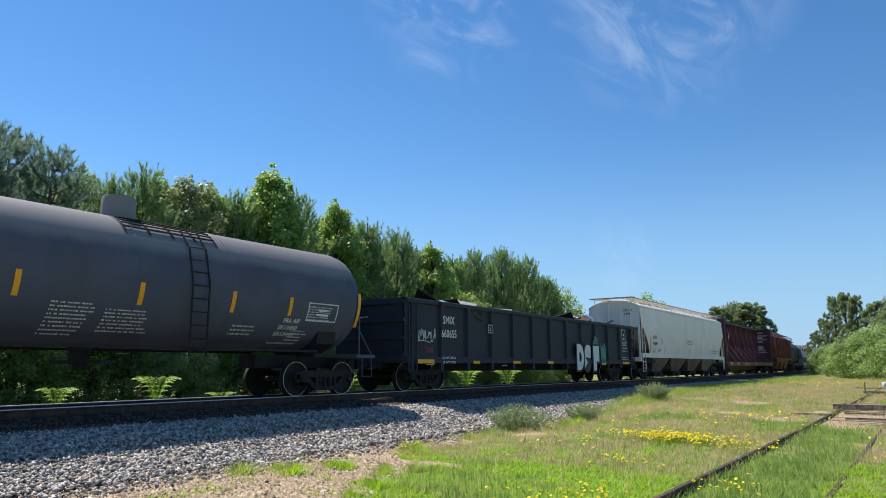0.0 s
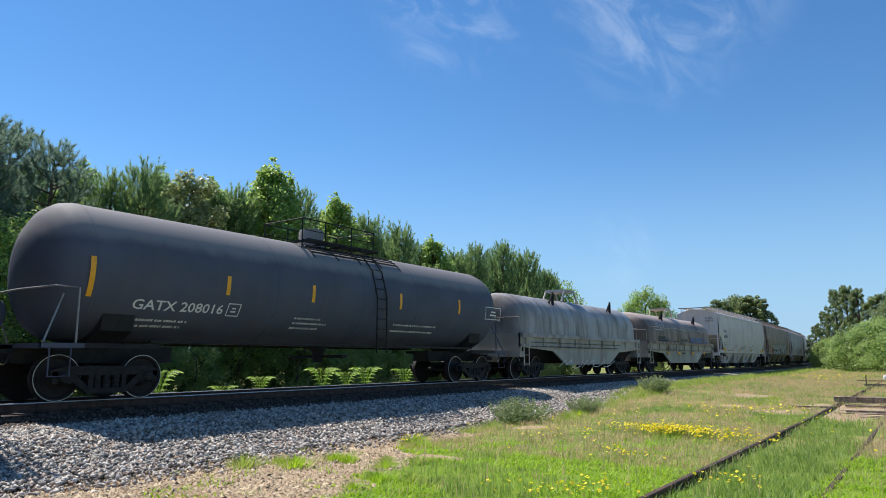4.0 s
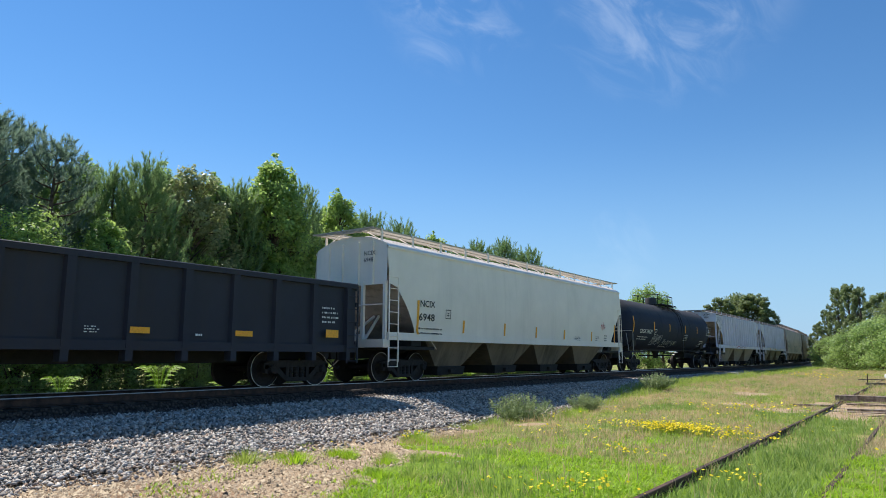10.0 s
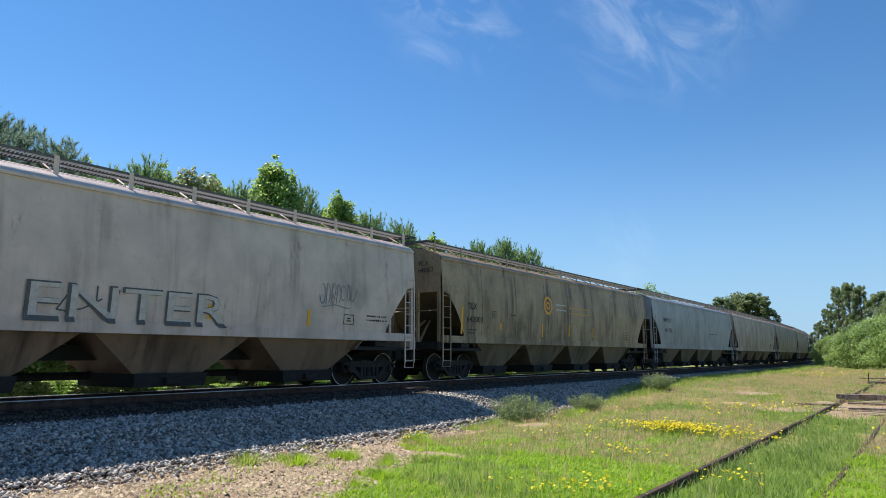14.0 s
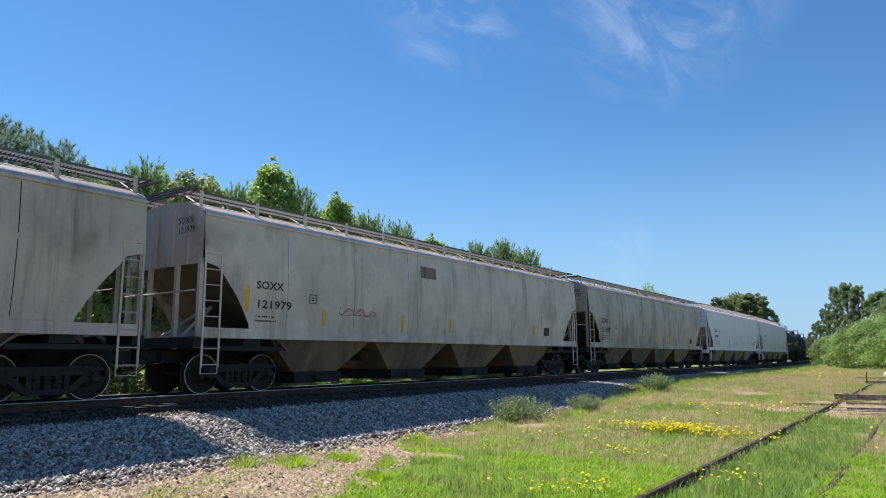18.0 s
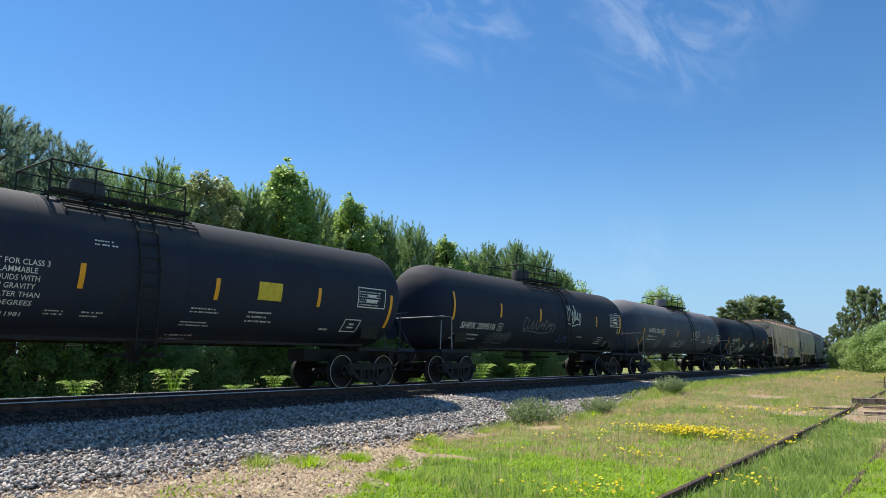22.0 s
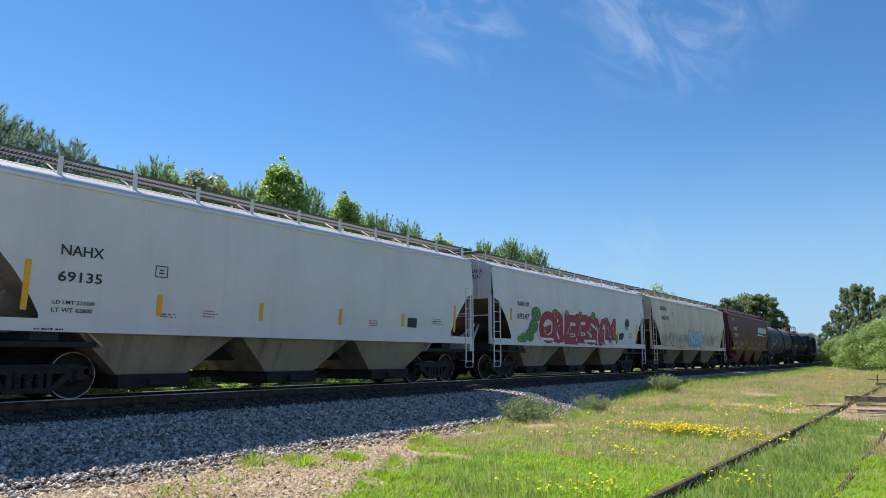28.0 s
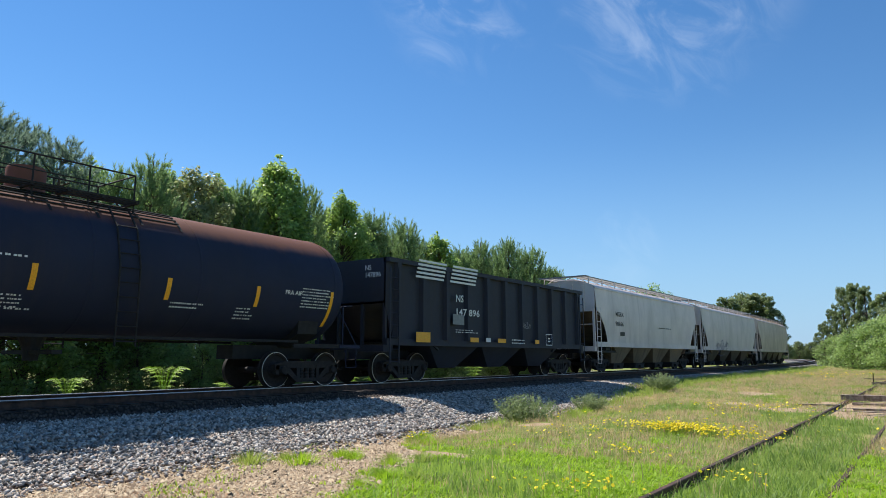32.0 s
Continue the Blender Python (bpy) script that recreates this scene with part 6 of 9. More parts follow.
def skin(y, z, lift=0.006):
    return PEN["side"](z) + lift, y - PEN["half"], z


def word_mesh(text, colour, bold=0.0):
    key = (text, bold, colour.name)
    if key not in LETTERS:
        cu = bpy.data.curves.new("words", "FONT")
        cu.body, cu.size, cu.resolution_u, cu.offset = text, 1.0, 5 if bold > 0.04 else 2, bold
        tmp = bpy.data.objects.new("words", cu)
        me = bpy.data.meshes.new_from_object(tmp)
        bpy.data.objects.remove(tmp)
        me.materials.clear()
        me.materials.append(colour)
        LETTERS[key] = me
    return LETTERS[key]


def bent(me, y, z, sy, sz, lift):
    """A copy of flat letters, cut into bands and laid on the bulging side."""
    bm = bmesh.new()
    bm.from_mesh(me)
    for j in range(-1, 9):
        bmesh.ops.bisect_plane(bm, geom=bm.verts[:] + bm.edges[:] + bm.faces[:], plane_co=(0, 0.09 * j, 0), plane_no=(0, 1, 0))
    for v in bm.verts:
        v.co = skin(y + v.co.x * sy, z + v.co.y * sz, lift)
    out = bpy.data.meshes.new("letters")
    bm.to_mesh(out)
    bm.free()
    out.materials.append(me.materials[0])
    return out


def word(text, y, z, width, cap, colour, bold=0.014, lift=0.012, name="lettering"):
    """Words on the side, lower left corner at y, z, as wide and high as given."""
    me = word_mesh(text, colour, bold)
    xs = [v.co.x for v in me.vertices]
    wide = max(xs) - min(xs)
    x0, yy, zz = skin(y, z, lift)
    x1 = skin(y, z + cap, lift)[0]
    up = Vector((x1 - x0, 0, cap)).normalized()
    if cap > 0.3:
        return part(name, bent(me, y, z, width / wide, cap / 0.70, lift + 0.012), None, PEN["car"])
    turn = Matrix(((0, up.x, up.z, x0), (1, 0, 0, yy), (0, up.z, -up.x, zz), (0, 0, 0, 1)))
    return part(name, me, None, PEN["car"], at=turn @ Matrix.Diagonal((width / wide, cap / 0.70, 1, 1)))


def sheet(shape, y, z, w, t, lift=0.006):
    n = max(1, int(t / 0.12))
    shape.grid([[skin(y + e, z + t * j / n, lift) for j in range(n + 1)] for e in (0, w)])
    return shape


def plate(name, y, z, w, t, colour):
    if t > 2 * w or (t > w and name == "reflector"):
        w = min(w, 0.11)
    part(name, sheet(Shape(), y, z, w, t, 0.012), colour, PEN["car"])


def outlined(y, z, w, t, colour):
    s = Shape()
    b = min(0.03, t * 0.08)
    for a, c, d, e in ((y, z, w, b), (y, z + t - b, w, b), (y, z, b, t), (y + w - b, z, b, t)):
        sheet(s, a, c, d, e, 0.008)
    sheet(s, y + w * 0.3, z + t * 0.3, w * 0.4, t * 0.12, 0.008)
    sheet(s, y + w * 0.35, z + t * 0.55, w * 0.3, t * 0.12, 0.008)
    part("stencilled_box", s, colour, PEN["car"])


def print_lines(y, z, w, t, rows, colour):
    """Fine print, as lines of short bars."""
    rng = random.Random(int(1000 * (y + z)))
    s = Shape()
    rows = max(rows, int(t / 0.17))
    p = t / rows
    for k in range(rows):
        a = y
        end = y + w * rng.uniform(0.7, 1.0)
        while a < end - 0.02:
            e = min(a + rng.uniform(0.02, 0.06), end)
            sheet(s, a, z + k * p, e - a, min(0.055, p * (0.42 if rows > 1 else 0.7)) * rng.uniform(0.8, 1.0), 0.008)
            a = e + rng.choice((0.012, 0.016, 0.02, 0.05))
    tagged(part("stencilled_data", s, colour, PEN["car"]), kind="stuff")


def on_end(size, z, colour, *lines):
    for i, t in enumerate(lines):
        at = Matrix(((1, 0, 0, 0.62), (0, 0, -1, -PEN["half"] - PEN["end"] - 0.012), (0, 1, 0, z - i * size * 1.05), (0, 0, 0, 1)))
        part("lettering", word_mesh(t, colour, 0.006), None, PEN["car"], at=at @ Matrix.Diagonal((size, size, 1, 1)))


def ribbon(s, pts, wide, lift):
    cut = [max(1, int(math.hypot(q[0] - p[0], q[1] - p[1]) / 0.13)) for p, q in zip(pts, pts[1:])]
    pts = [(p[0] + (q[0] - p[0]) * i / n, p[1] + (q[1] - p[1]) * i / n) for p, q, n in zip(pts, pts[1:], cut) for i in range(n)] + [pts[-1]]
    for (a, b), (c, d) in zip(pts, pts[1:]):
        n = math.hypot(c - a, d - b) or 1
        u, v = -(d - b) / n * wide / 2, (c - a) / n * wide / 2
        s.face([skin(a - u, b - v, lift), skin(c - u, d - v, lift), skin(c + u, d + v, lift), skin(a + u, b + v, lift)])


def scribble(y, z, w, t, colour, strokes, seed):
    """Hand-sprayed tag: slanted letter-like strokes, hooks and loops of uneven height, with a flourish below."""
    rng = random.Random(seed)
    s = Shape()
    wide = max(0.014, min(0.04, t * 0.04))
    n = max(2, strokes)
    for k in range(n):
        c, r = y + w * (k + 0.5) / n, w / n * rng.uniform(0.45, 0.8)
        lo, hi = z + t * rng.uniform(0.0, 0.3), z + t * rng.uniform(0.65, 1.0)
        lean, kind = r * rng.uniform(0.1, 0.6), rng.randrange(4)
        if kind == 0:      # zigzag
            pts = [(c - r, lo), (c - r * 0.4 + lean, hi), (c, lo + (hi - lo) * rng.uniform(0.1, 0.5)), (c + r * 0.5 + lean, hi * 0.97 + lo * 0.03), (c + r * 0.8, lo)]
        elif kind == 1:    # bowl on a stem
            pts = [(c - r * 0.5, lo), (c - r * 0.3 + lean * 0.5, hi)] + [(c - r * 0.3 + r * math.sin(a), (lo + hi) / 2 + (hi - lo) / 2 * math.cos(a)) for a in (0.3, 0.8, 1.4, 2.0, 2.6)]
        elif kind == 2:    # open loop
            a0 = rng.uniform(0, 6.28)
            pts = [(c + r * 0.7 * math.cos(a0 + a), (lo + hi) / 2 + (hi - lo) * 0.48 * math.sin(a0 + a)) for a in (0.7 * q for q in range(8))]
        else:              # hook
            pts = [(c - r * 0.8 + lean, hi), (c - r * 0.6, lo + 0.1 * (hi - lo)), (c - r * 0.1, lo), (c + r * 0.5, lo + 0.25 * (hi - lo)), (c + r * 0.7 + lean, hi * 0.9 + lo * 0.1)]
        ribbon(s, pts, wide, 0.012 + 0.0006 * (k % 4))
    if strokes > 5:
        ribbon(s, [(y + w * (0.05 + 0.1 * q), z + t * (0.06 + 0.05 * math.sin(q * 0.9 + seed))) for q in range(9)], wide, 0.0145)
    tagged(part("graffiti", s, colour, PEN["car"], "hand-sprayed graffiti tag"), kind="stuff")


def fat_word(text, y, z, w, t, fill, line, fat=0.035):
    """Fat sprayed letters: a dark soft outline behind a pale fill."""
    word(text, y - 0.05, z - 0.03, w + 0.12, t * 1.05, line, fat + 0.04, 0.014, "graffiti")
    word(text, y, z, w, t, fill, fat, 0.018, "graffiti")


def emblem_bars(y, z, w, t):
    """Railway emblem reduced to plain shapes: two groups of slanted bars and a swept tail."""
    s = Shape()
    for k in range(5):
        a = z + t * (0.12 + 0.17 * k)
        for u, v in ((0.0, 0.42), (0.52, 0.95)):
            sheet(s, y + w * (u + 0.012 * k), a, w * (v - u), t * 0.09, 0.012)
    part("emblem", s, WHITE_INK, PEN["car"], "white striped emblem")


def blob(rng, cy, cz, ry, rz, n=18, jag=0.12):
    ph = rng.uniform(0, 6.28)
    out = []
    for j in range(n):
        a = 6.283 * j / n
        c, q = math.cos(a), math.sin(a)
        k = (abs(c) ** 3 + abs(q) ** 3) ** (-1 / 3)
        k *= 1 + jag * math.sin(3 * a + ph) + jag * 0.7 * math.sin(5 * a + 2 * ph)
        out.append((cy + ry * c * k, cz + rz * q * k))
    return out


def fan(s, outline, lift, mat=0):
    cy = sum(p[0] for p in outline) / len(outline)
    cz = sum(p[1] for p in outline) / len(outline)
    near = lambda p, k: skin(cy + (p[0] - cy) * k, cz + (p[1] - cz) * k, lift)
    for a, b in zip(outline, outline[1:] + outline[:1]):
        s.face([near(a, 0), near(a, 0.35), near(b, 0.35)], mat)
        s.face([near(a, 0.35), near(a, 0.7), near(b, 0.7), near(b, 0.35)], mat)
        s.face([near(a, 0.7), near(a, 1), near(b, 1), near(b, 0.7)], mat)


def throw_up(y, z, w, t, count, fill, line, seed, jag=0.12):
    """Fat outlined spray letters, each with its bites and inner strokes."""
    rng = random.Random(seed)
    for k in range(count):
        cy, cz = y + w * (k + 0.5) / count, z + t * rng.uniform(0.46, 0.54)
        ry, rz = w / count * rng.uniform(0.44, 0.56), t * rng.uniform(0.40, 0.50)
        out = blob(rng, cy, cz, ry, rz, jag=jag)
        s = Shape()
        lift = 0.010 + 0.0012 * (k % 3)
        fan(s, [(cy + (a - cy) * 1.10 + 0.01, cz + (b - cz) * 1.09 - 0.01) for a, b in out], lift, 1)
        fan(s, out, lift + 0.004, 0)
        edge = 0.045 if t > 0.7 else 0.03
        up = rng.choice((-1, 1))
        bite = cy + ry * rng.uniform(-0.35, 0.35)
        s.face([skin(bite - ry * 0.10, cz + up * rz * 1.02, lift + 0.006), skin(bite + ry * 0.12, cz + up * rz * 1.02, lift + 0.006), skin(bite + ry * 0.03, cz + up * rz * 0.15, lift + 0.006)], 1)
        hole = blob(rng, cy + ry * rng.uniform(-0.4, 0.4), cz - up * rz * rng.uniform(0.2, 0.45), ry * 0.20, rz * 0.20, 9)
        fan(s, hole, lift + 0.006, 1)
        tmp = Shape()
        ribbon(tmp, [(cy + ry * (-0.7 + 0.14 * j), cz - up * rz * (0.02 + 0.3 * math.sin(j * 0.5 + seed))) for j in range(8)], edge * 0.7, lift + 0.007)
        off = len(s.v)
        s.v += tmp.v
        s.f += [tuple(off + i for i in f) for f in tmp.f]
        s.m += [1] * len(tmp.f)
        part("graffiti", s, [fill, line], PEN["car"], "outlined spray-painted letter")


def joined(s, other, mi):
    off = len(s.v)
    s.v += other.v
    s.f += [tuple(off + i for i in f) for f in other.f]
    s.m += [mi] * len(other.f)


def piece(y, z, w, t, count, fill, line, seed):
    """Angular sprayed lettering beyond reading: fat slanted strokes with spiked ends and small dark counters, outlined."""
    rng = random.Random(seed)
    forms = ([(0.0, 0.05), (0.25, 0.95), (0.7, 0.1), (1.0, 0.9)], [(0.95, 0.85), (0.2, 0.8), (0.15, 0.15), (0.95, 0.1)], [(0.05, 0.05), (0.45, 0.95), (0.95, 0.1), (0.4, 0.35)], [(0.0, 0.95), (0.35, 0.45), (0.25, 0.1), (0.9, 0.3), (0.8, 0.95)],
             [(0.9, 0.9), (0.15, 0.7), (0.85, 0.4), (0.1, 0.08)])
    step = w / count
    for k in range(count):
        form, wide = rng.choice(forms), min(step * rng.uniform(0.36, 0.46), t * 0.5)
        lean = step * rng.uniform(0.0, 0.2)
        pts = [(y + step * (k - 0.10 + 1.16 * u) + lean * v, z + t * (0.14 + 0.72 * v) + t * rng.uniform(-0.04, 0.04)) for u, v in form]
        s = Shape()
        lift = 0.010 + 0.0012 * (k % 3)
        edge = 0.055 if t > 0.7 else 0.032
        ends = []
        for (ax, az), (bx, bz) in ((pts[1], pts[0]), (pts[-2], pts[-1])):
            n = math.hypot(bx - ax, bz - az) or 1
            ends.append((bx, bz, (bx - ax) / n, (bz - az) / n, rng.uniform(0.5, 0.9)))
        for width, up, mi in ((wide + 2 * edge, 0, 1), (wide, 0.004, 0)):
            tmp = Shape()
            ribbon(tmp, pts, width, lift + up)
            for a, b in pts[1:-1]:
                fan(tmp, [(a + width / 2 * math.cos(q), b + width / 2 * math.sin(q)) for q in (0.785 * j for j in range(8))], lift + up)
            for bx, bz, dx, dz, far in ends:       # the stroke runs out in a spike
                far = far * width * 0.7 + (edge if mi else 0)
                tmp.face([skin(bx + dz * width / 2, bz - dx * width / 2, lift + up), skin(bx + dx * far + dz * width * 0.3, bz + dz * far - dx * width * 0.3, lift + up), skin(bx - dz * width / 2, bz + dx * width / 2, lift + up)])
            joined(s, tmp, mi)
        tmp = Shape()
        for _ in range(2):
            c, e = rng.choice(pts[1:-1]), wide * rng.uniform(0.18, 0.30)
            tmp.face([skin(c[0] - e, c[1] - e * 0.8, lift + 0.0065), skin(c[0] + e * 0.8, c[1] - e * 0.5, lift + 0.0065), skin(c[0] + e * 0.2, c[1] + e * 1.1, lift + 0.0065)])
        ribbon(tmp, [pts[0], ((pts[0][0] + pts[1][0]) / 2 + wide * 0.1, (pts[0][1] + pts[1][1]) / 2), pts[1]], edge * 0.5, lift + 0.0065)
        joined(s, tmp, 1)
        part("graffiti", s, [fill, line], PEN["car"], "angular outlined spray-painted lettering")


def ribbon_mark(y, z, w, t, colour, seed):
    """A thin highlight sprayed along a letter."""
    rng = random.Random(seed)
    s = Shape()
    ribbon(s, [(y + w * (0.1 + 0.8 * j / 7), z + t * (0.5 + 0.42 * math.sin(j * 0.9 + rng.uniform(-0.3, 0.3) + seed))) for j in range(8)], 0.03, 0.036)
    part("graffiti", s, colour, PEN["car"])


def halo(y, z, w, t, colour, seed):
    """A sprayed cloud of colour behind lettering."""
    rng = random.Random(seed)
    out = []
    for j in range(28):
        a = 6.283 * j / 28
        c, q = math.cos(a), math.sin(a)
        k = (abs(c) ** 5 + abs(q) ** 5) ** -0.2 * rng.uniform(0.93, 1.07)
        out.append((y + w / 2 + w / 2 * c * k, z + t / 2 + t / 2 * q * k))
    s = Shape()
    fan(s, out, 0.009)
    part("graffiti", s, colour, PEN["car"], "sprayed background of the lettering")


def ring(y, z, r, colour):
    s = Shape()
    ribbon(s, [(y + r * math.cos(a), z + r * math.sin(a)) for a in (6.283 * j / 24 for j in range(25))], r * 0.32, 0.012)
    ribbon(s, [(y + r * 0.4 * math.cos(a), z + r * 0.4 * math.sin(a)) for a in (6.283 * j / 16 for j in range(17))], r * 0.22, 0.012)
    part("emblem", s, colour, PEN["car"], "round golden emblem")


def disc(y, z, r, colour):
    s = Shape()
    fan(s, [(y + r * math.cos(a), z + r * math.sin(a)) for a in (6.283 * j / 24 for j in range(24))], 0.014)
    part("emblem", s, colour, PEN["car"], "round lime green emblem")


def dotted_blob(y, z, r):
    s = Shape()
    fan(s, [(y + r * math.cos(a), z + r * 0.8 * math.sin(a)) for a in (6.283 * j / 16 for j in range(16))], 0.026)
    for k in range(5):
        a = 1.2 * k
        fan(s, [(y + r * 0.5 * math.cos(a) + 0.04 * math.cos(b), z + r * 0.45 * math.sin(a) + 0.04 * math.sin(b)) for b in (6.283 * j / 8 for j in range(8))], 0.030, 1)
    part("graffiti", s, [GREEN_INK, GREENISH_INK], PEN["car"], "green spray blob with pale dots")


def block_letters(text, y, z, w, t):
    """Big sprayed block letters: a purple cloud, black outlines, and a pale fill of its own shade for each."""
    halo(y - 0.12, z, w + 0.22, t * 1.10, VIOLET_INK, 5)
    step = w / len(text)
    for k, (c, fill) in enumerate(zip(text, (LILAC_INK, ORANGE_FILL, PEACH_INK, ORANGE_FILL))):
        word(c, y + step * k - 0.03, z, step * 1.12, t * 1.02, BLACK_INK, 0.085, 0.016 + 0.002 * (k % 2), "graffiti")
        word(c, y + step * k + 0.01, z + t * 0.04, step * 1.04, t * 0.95, fill, 0.065, 0.022, "graffiti")


def swoosh(y, z, w, t):
    """A plain pale emblem: slanted bars over a wedge."""
    s = Shape()
    for k in range(4):
        a = y + w * (0.10 + 0.23 * k)
        b = a + w * 0.19
        s.face([skin(a, z + t * 0.32, 0.012), skin(b, z + t * 0.32, 0.012), skin(b + w * 0.05, z + t, 0.012), skin(a + w * 0.05, z + t, 0.012)])
    s.face([skin(y, z, 0.012), skin(y + w * 0.95, z - t * 0.05, 0.012), skin(y + w * 0.2, z + t * 0.2, 0.012), skin(y + w * 0.03, z + t * 0.2, 0.012)])
    part("emblem", s, WHITE_INK, PEN["car"], "white slanted emblem")


GREY = paint("light_grey_paint", (0.74, 0.65, 0.62), dirt=0.13)
WHITE = paint("white_paint", (0.85, 0.785, 0.83), dirt=0.035)
OFF_WHITE = paint("greyed_white_paint", (0.74, 0.675, 0.70), dirt=0.06)
CREAM_WHITE = paint("warm_white_paint", (0.89, 0.80, 0.72), dirt=0.05)
ASH = paint("ash_white_paint", (0.76, 0.73, 0.80), (0.24, 0.21, 0.19), dirt=0.16, shift=0.3)
STREAKED = paint("rain_streaked_white_paint", (0.68, 0.61, 0.65), (0.20, 0.18, 0.17), dirt=0.36, shift=0.3)
DIRTY = paint("dirty_grey_paint", (0.57, 0.455, 0.395), (0.12, 0.088, 0.065), dirt=0.46, shift=0.2)
DUSTY = paint("dusty_pale_grey_paint", (0.70, 0.55, 0.485), (0.20, 0.14, 0.10), dirt=0.34, rust=0.06, shift=0.35)
BROWNISH = paint("brown_stained_grey_paint", (0.48, 0.345, 0.30), (0.085, 0.056, 0.045), dirt=0.55, shift=0.4)
TANNISH = paint("tan_stained_paint", (0.45, 0.315, 0.19), (0.075, 0.048, 0.034), dirt=1.0, rust=0.3, shift=0.25)
MIDGREY = paint("mid_grey_paint", (0.44, 0.425, 0.44), dirt=0.3, shift=0.15)
BAYBROWN = paint("rusty_brown_bay", (0.25, 0.165, 0.115), (0.06, 0.04, 0.03), dirt=0.6)
CREAM = paint("cream_stained_paint", (0.95, 0.68, 0.49), (0.44, 0.20, 0.085), dirt=0.40, rust=0.35, shift=0.1)
PALE = paint("pale_cream_paint", (0.74, 0.605, 0.51), (0.26, 0.17, 0.10), dirt=0.22, rust=0.1, shift=0.1)
BLUEGREY = paint("blue_grey_paint", (0.33, 0.36, 0.43), dirt=0.25)
BLACK = paint("black_tank_paint", (0.029, 0.036, 0.060), (0.045, 0.038, 0.034), dirt=0.14, rough=0.72, gloss=0.14, worn_lit_top=(0.075, 0.07, 0.07))
GON = paint("black_gondola_paint", (0.032, 0.036, 0.052), (0.05, 0.04, 0.035), dirt=0.22, rough=0.55, gloss=0.2)
CHARCOAL = paint("charcoal_tank_paint", (0.098, 0.108, 0.148), (0.12, 0.11, 0.115), dirt=0.25, rough=0.72, gloss=0.14, worn_lit_top=(0.25, 0.23, 0.23), top_from=3.15)
BLACK2 = paint("rust_topped_black_paint", (0.024, 0.030, 0.056), (0.05, 0.045, 0.05), dirt=0.15, rough=0.72, gloss=0.14, worn_lit_top=(0.20, 0.08, 0.05), top_from=3.45)
CAR_RED = paint("oxide_red_paint", (0.26, 0.055, 0.042), (0.08, 0.03, 0.02), dirt=0.35)
DARK_MAROON = paint("dark_maroon_paint", (0.115, 0.034, 0.046), (0.055, 0.028, 0.03), dirt=0.35)
MAROON = paint("maroon_paint", (0.165, 0.036, 0.044), (0.05, 0.03, 0.03), dirt=0.35)
HOOD = paint("brown_weathered_hood", (0.36, 0.26, 0.215), (0.07, 0.045, 0.035), dirt=0.6, rust=0.25, worn_lit_top=(0.54, 0.42, 0.36), top_from=3.0)
COILGREY = paint("dull_grey_girder_paint", (0.45, 0.415, 0.37), (0.16, 0.11, 0.075), dirt=0.35, rust=0.12)
HOOD2 = paint("grey_weathered_hood", (0.42, 0.40, 0.40), (0.14, 0.10, 0.08), dirt=0.45, rust=0.1)
ROOF_SOOT = paint("sooty_roof", (0.16, 0.145, 0.135), (0.05, 0.045, 0.04), dirt=0.5)
BAYTAN = paint("dusty_tan_bay", (0.22, 0.165, 0.115), (0.06, 0.045, 0.03), dirt=0.6)
BAYGREY = paint("dusty_grey_bay", (0.33, 0.265, 0.205), (0.11, 0.08, 0.055), dirt=0.5)
SLOPE = paint("brown_dusty_slope_sheet", (0.20, 0.14, 0.09), (0.06, 0.045, 0.035), dirt=0.7)
DARKBAY = paint("dark_brown_dirty_bay", (0.085, 0.062, 0.045), (0.03, 0.024, 0.02), dirt=0.6)


def tank(l, r, label, mat=BLACK, **kw):
    return tank_car(l, r, label, mat, **kw)


def hopper(l, r, label, mat, **kw):
    return covered_hopper(l, r, label, mat, **kw)


tank(-380.0, -364.3, "dusty charcoal tank car with yellow reflector strips", CHARCOAL, platform=False, dome_at=0.6, treads=(0.2, 2.5), ladder_at=1.85)
scrap_car, scrap_half = gondola(-362.83, -342.68, "black gondola car heaped with scrap metal", GON)
hopper(-341.37, -322.39, "warm white covered hopper car", CREAM_WHITE, board=PALE_BOARD, bays=4, bay_mat=BAYTAN, platform_mat=CREAM_WHITE, slope_mat=DIRTY)
centerbeam(-321.26, -297.99, "empty maroon centre-beam flat car with bulkheads", DARK_MAROON)
hopper(-296.3, -279.48, "oxide red ribbed covered hopper with three bays", CAR_RED, bays=3, ribs=16, eave=4.24, sill=1.5, slope_mat=CAR_RED, open_end=True, cut=3.3, cut_wide=2.0)
tank(-278.1, -261.2, "dusty charcoal tank car with a railed platform", CHARCOAL)
coil_car(-259.9, -246.4, "grey coil car with a rounded grey hood", COILGREY, HOOD2)
coil_car(-244.8, -230.4, "grey coil car with a brown rusty hood", COILGREY, HOOD, rope=True)
hopper(-228.54, -208.96, "light grey covered hopper with four bays", GREY, board=GALV, eave=4.45, cut=2.65, top_rail=True, stains=True, bay_mat=GREY, platform_mat=GREY, slope_mat=GREY)
hopper(-207.44, -187.87, "brown-stained covered hopper with white graffiti", BROWNISH, stains=True, seam_mat=SOOT, bay_mat=BAYTAN, platform_mat=BROWNISH)
hopper(-185.8, -166.18, "rain-streaked white covered hopper with dark tags", STREAKED, bay_mat=BAYTAN, platform_mat=STREAKED)
hopper(-164.71, -144.97, "dusty grey covered hopper with outlined graffiti", DUSTY, bay_mat=BAYGREY, platform_mat=DUSTY)
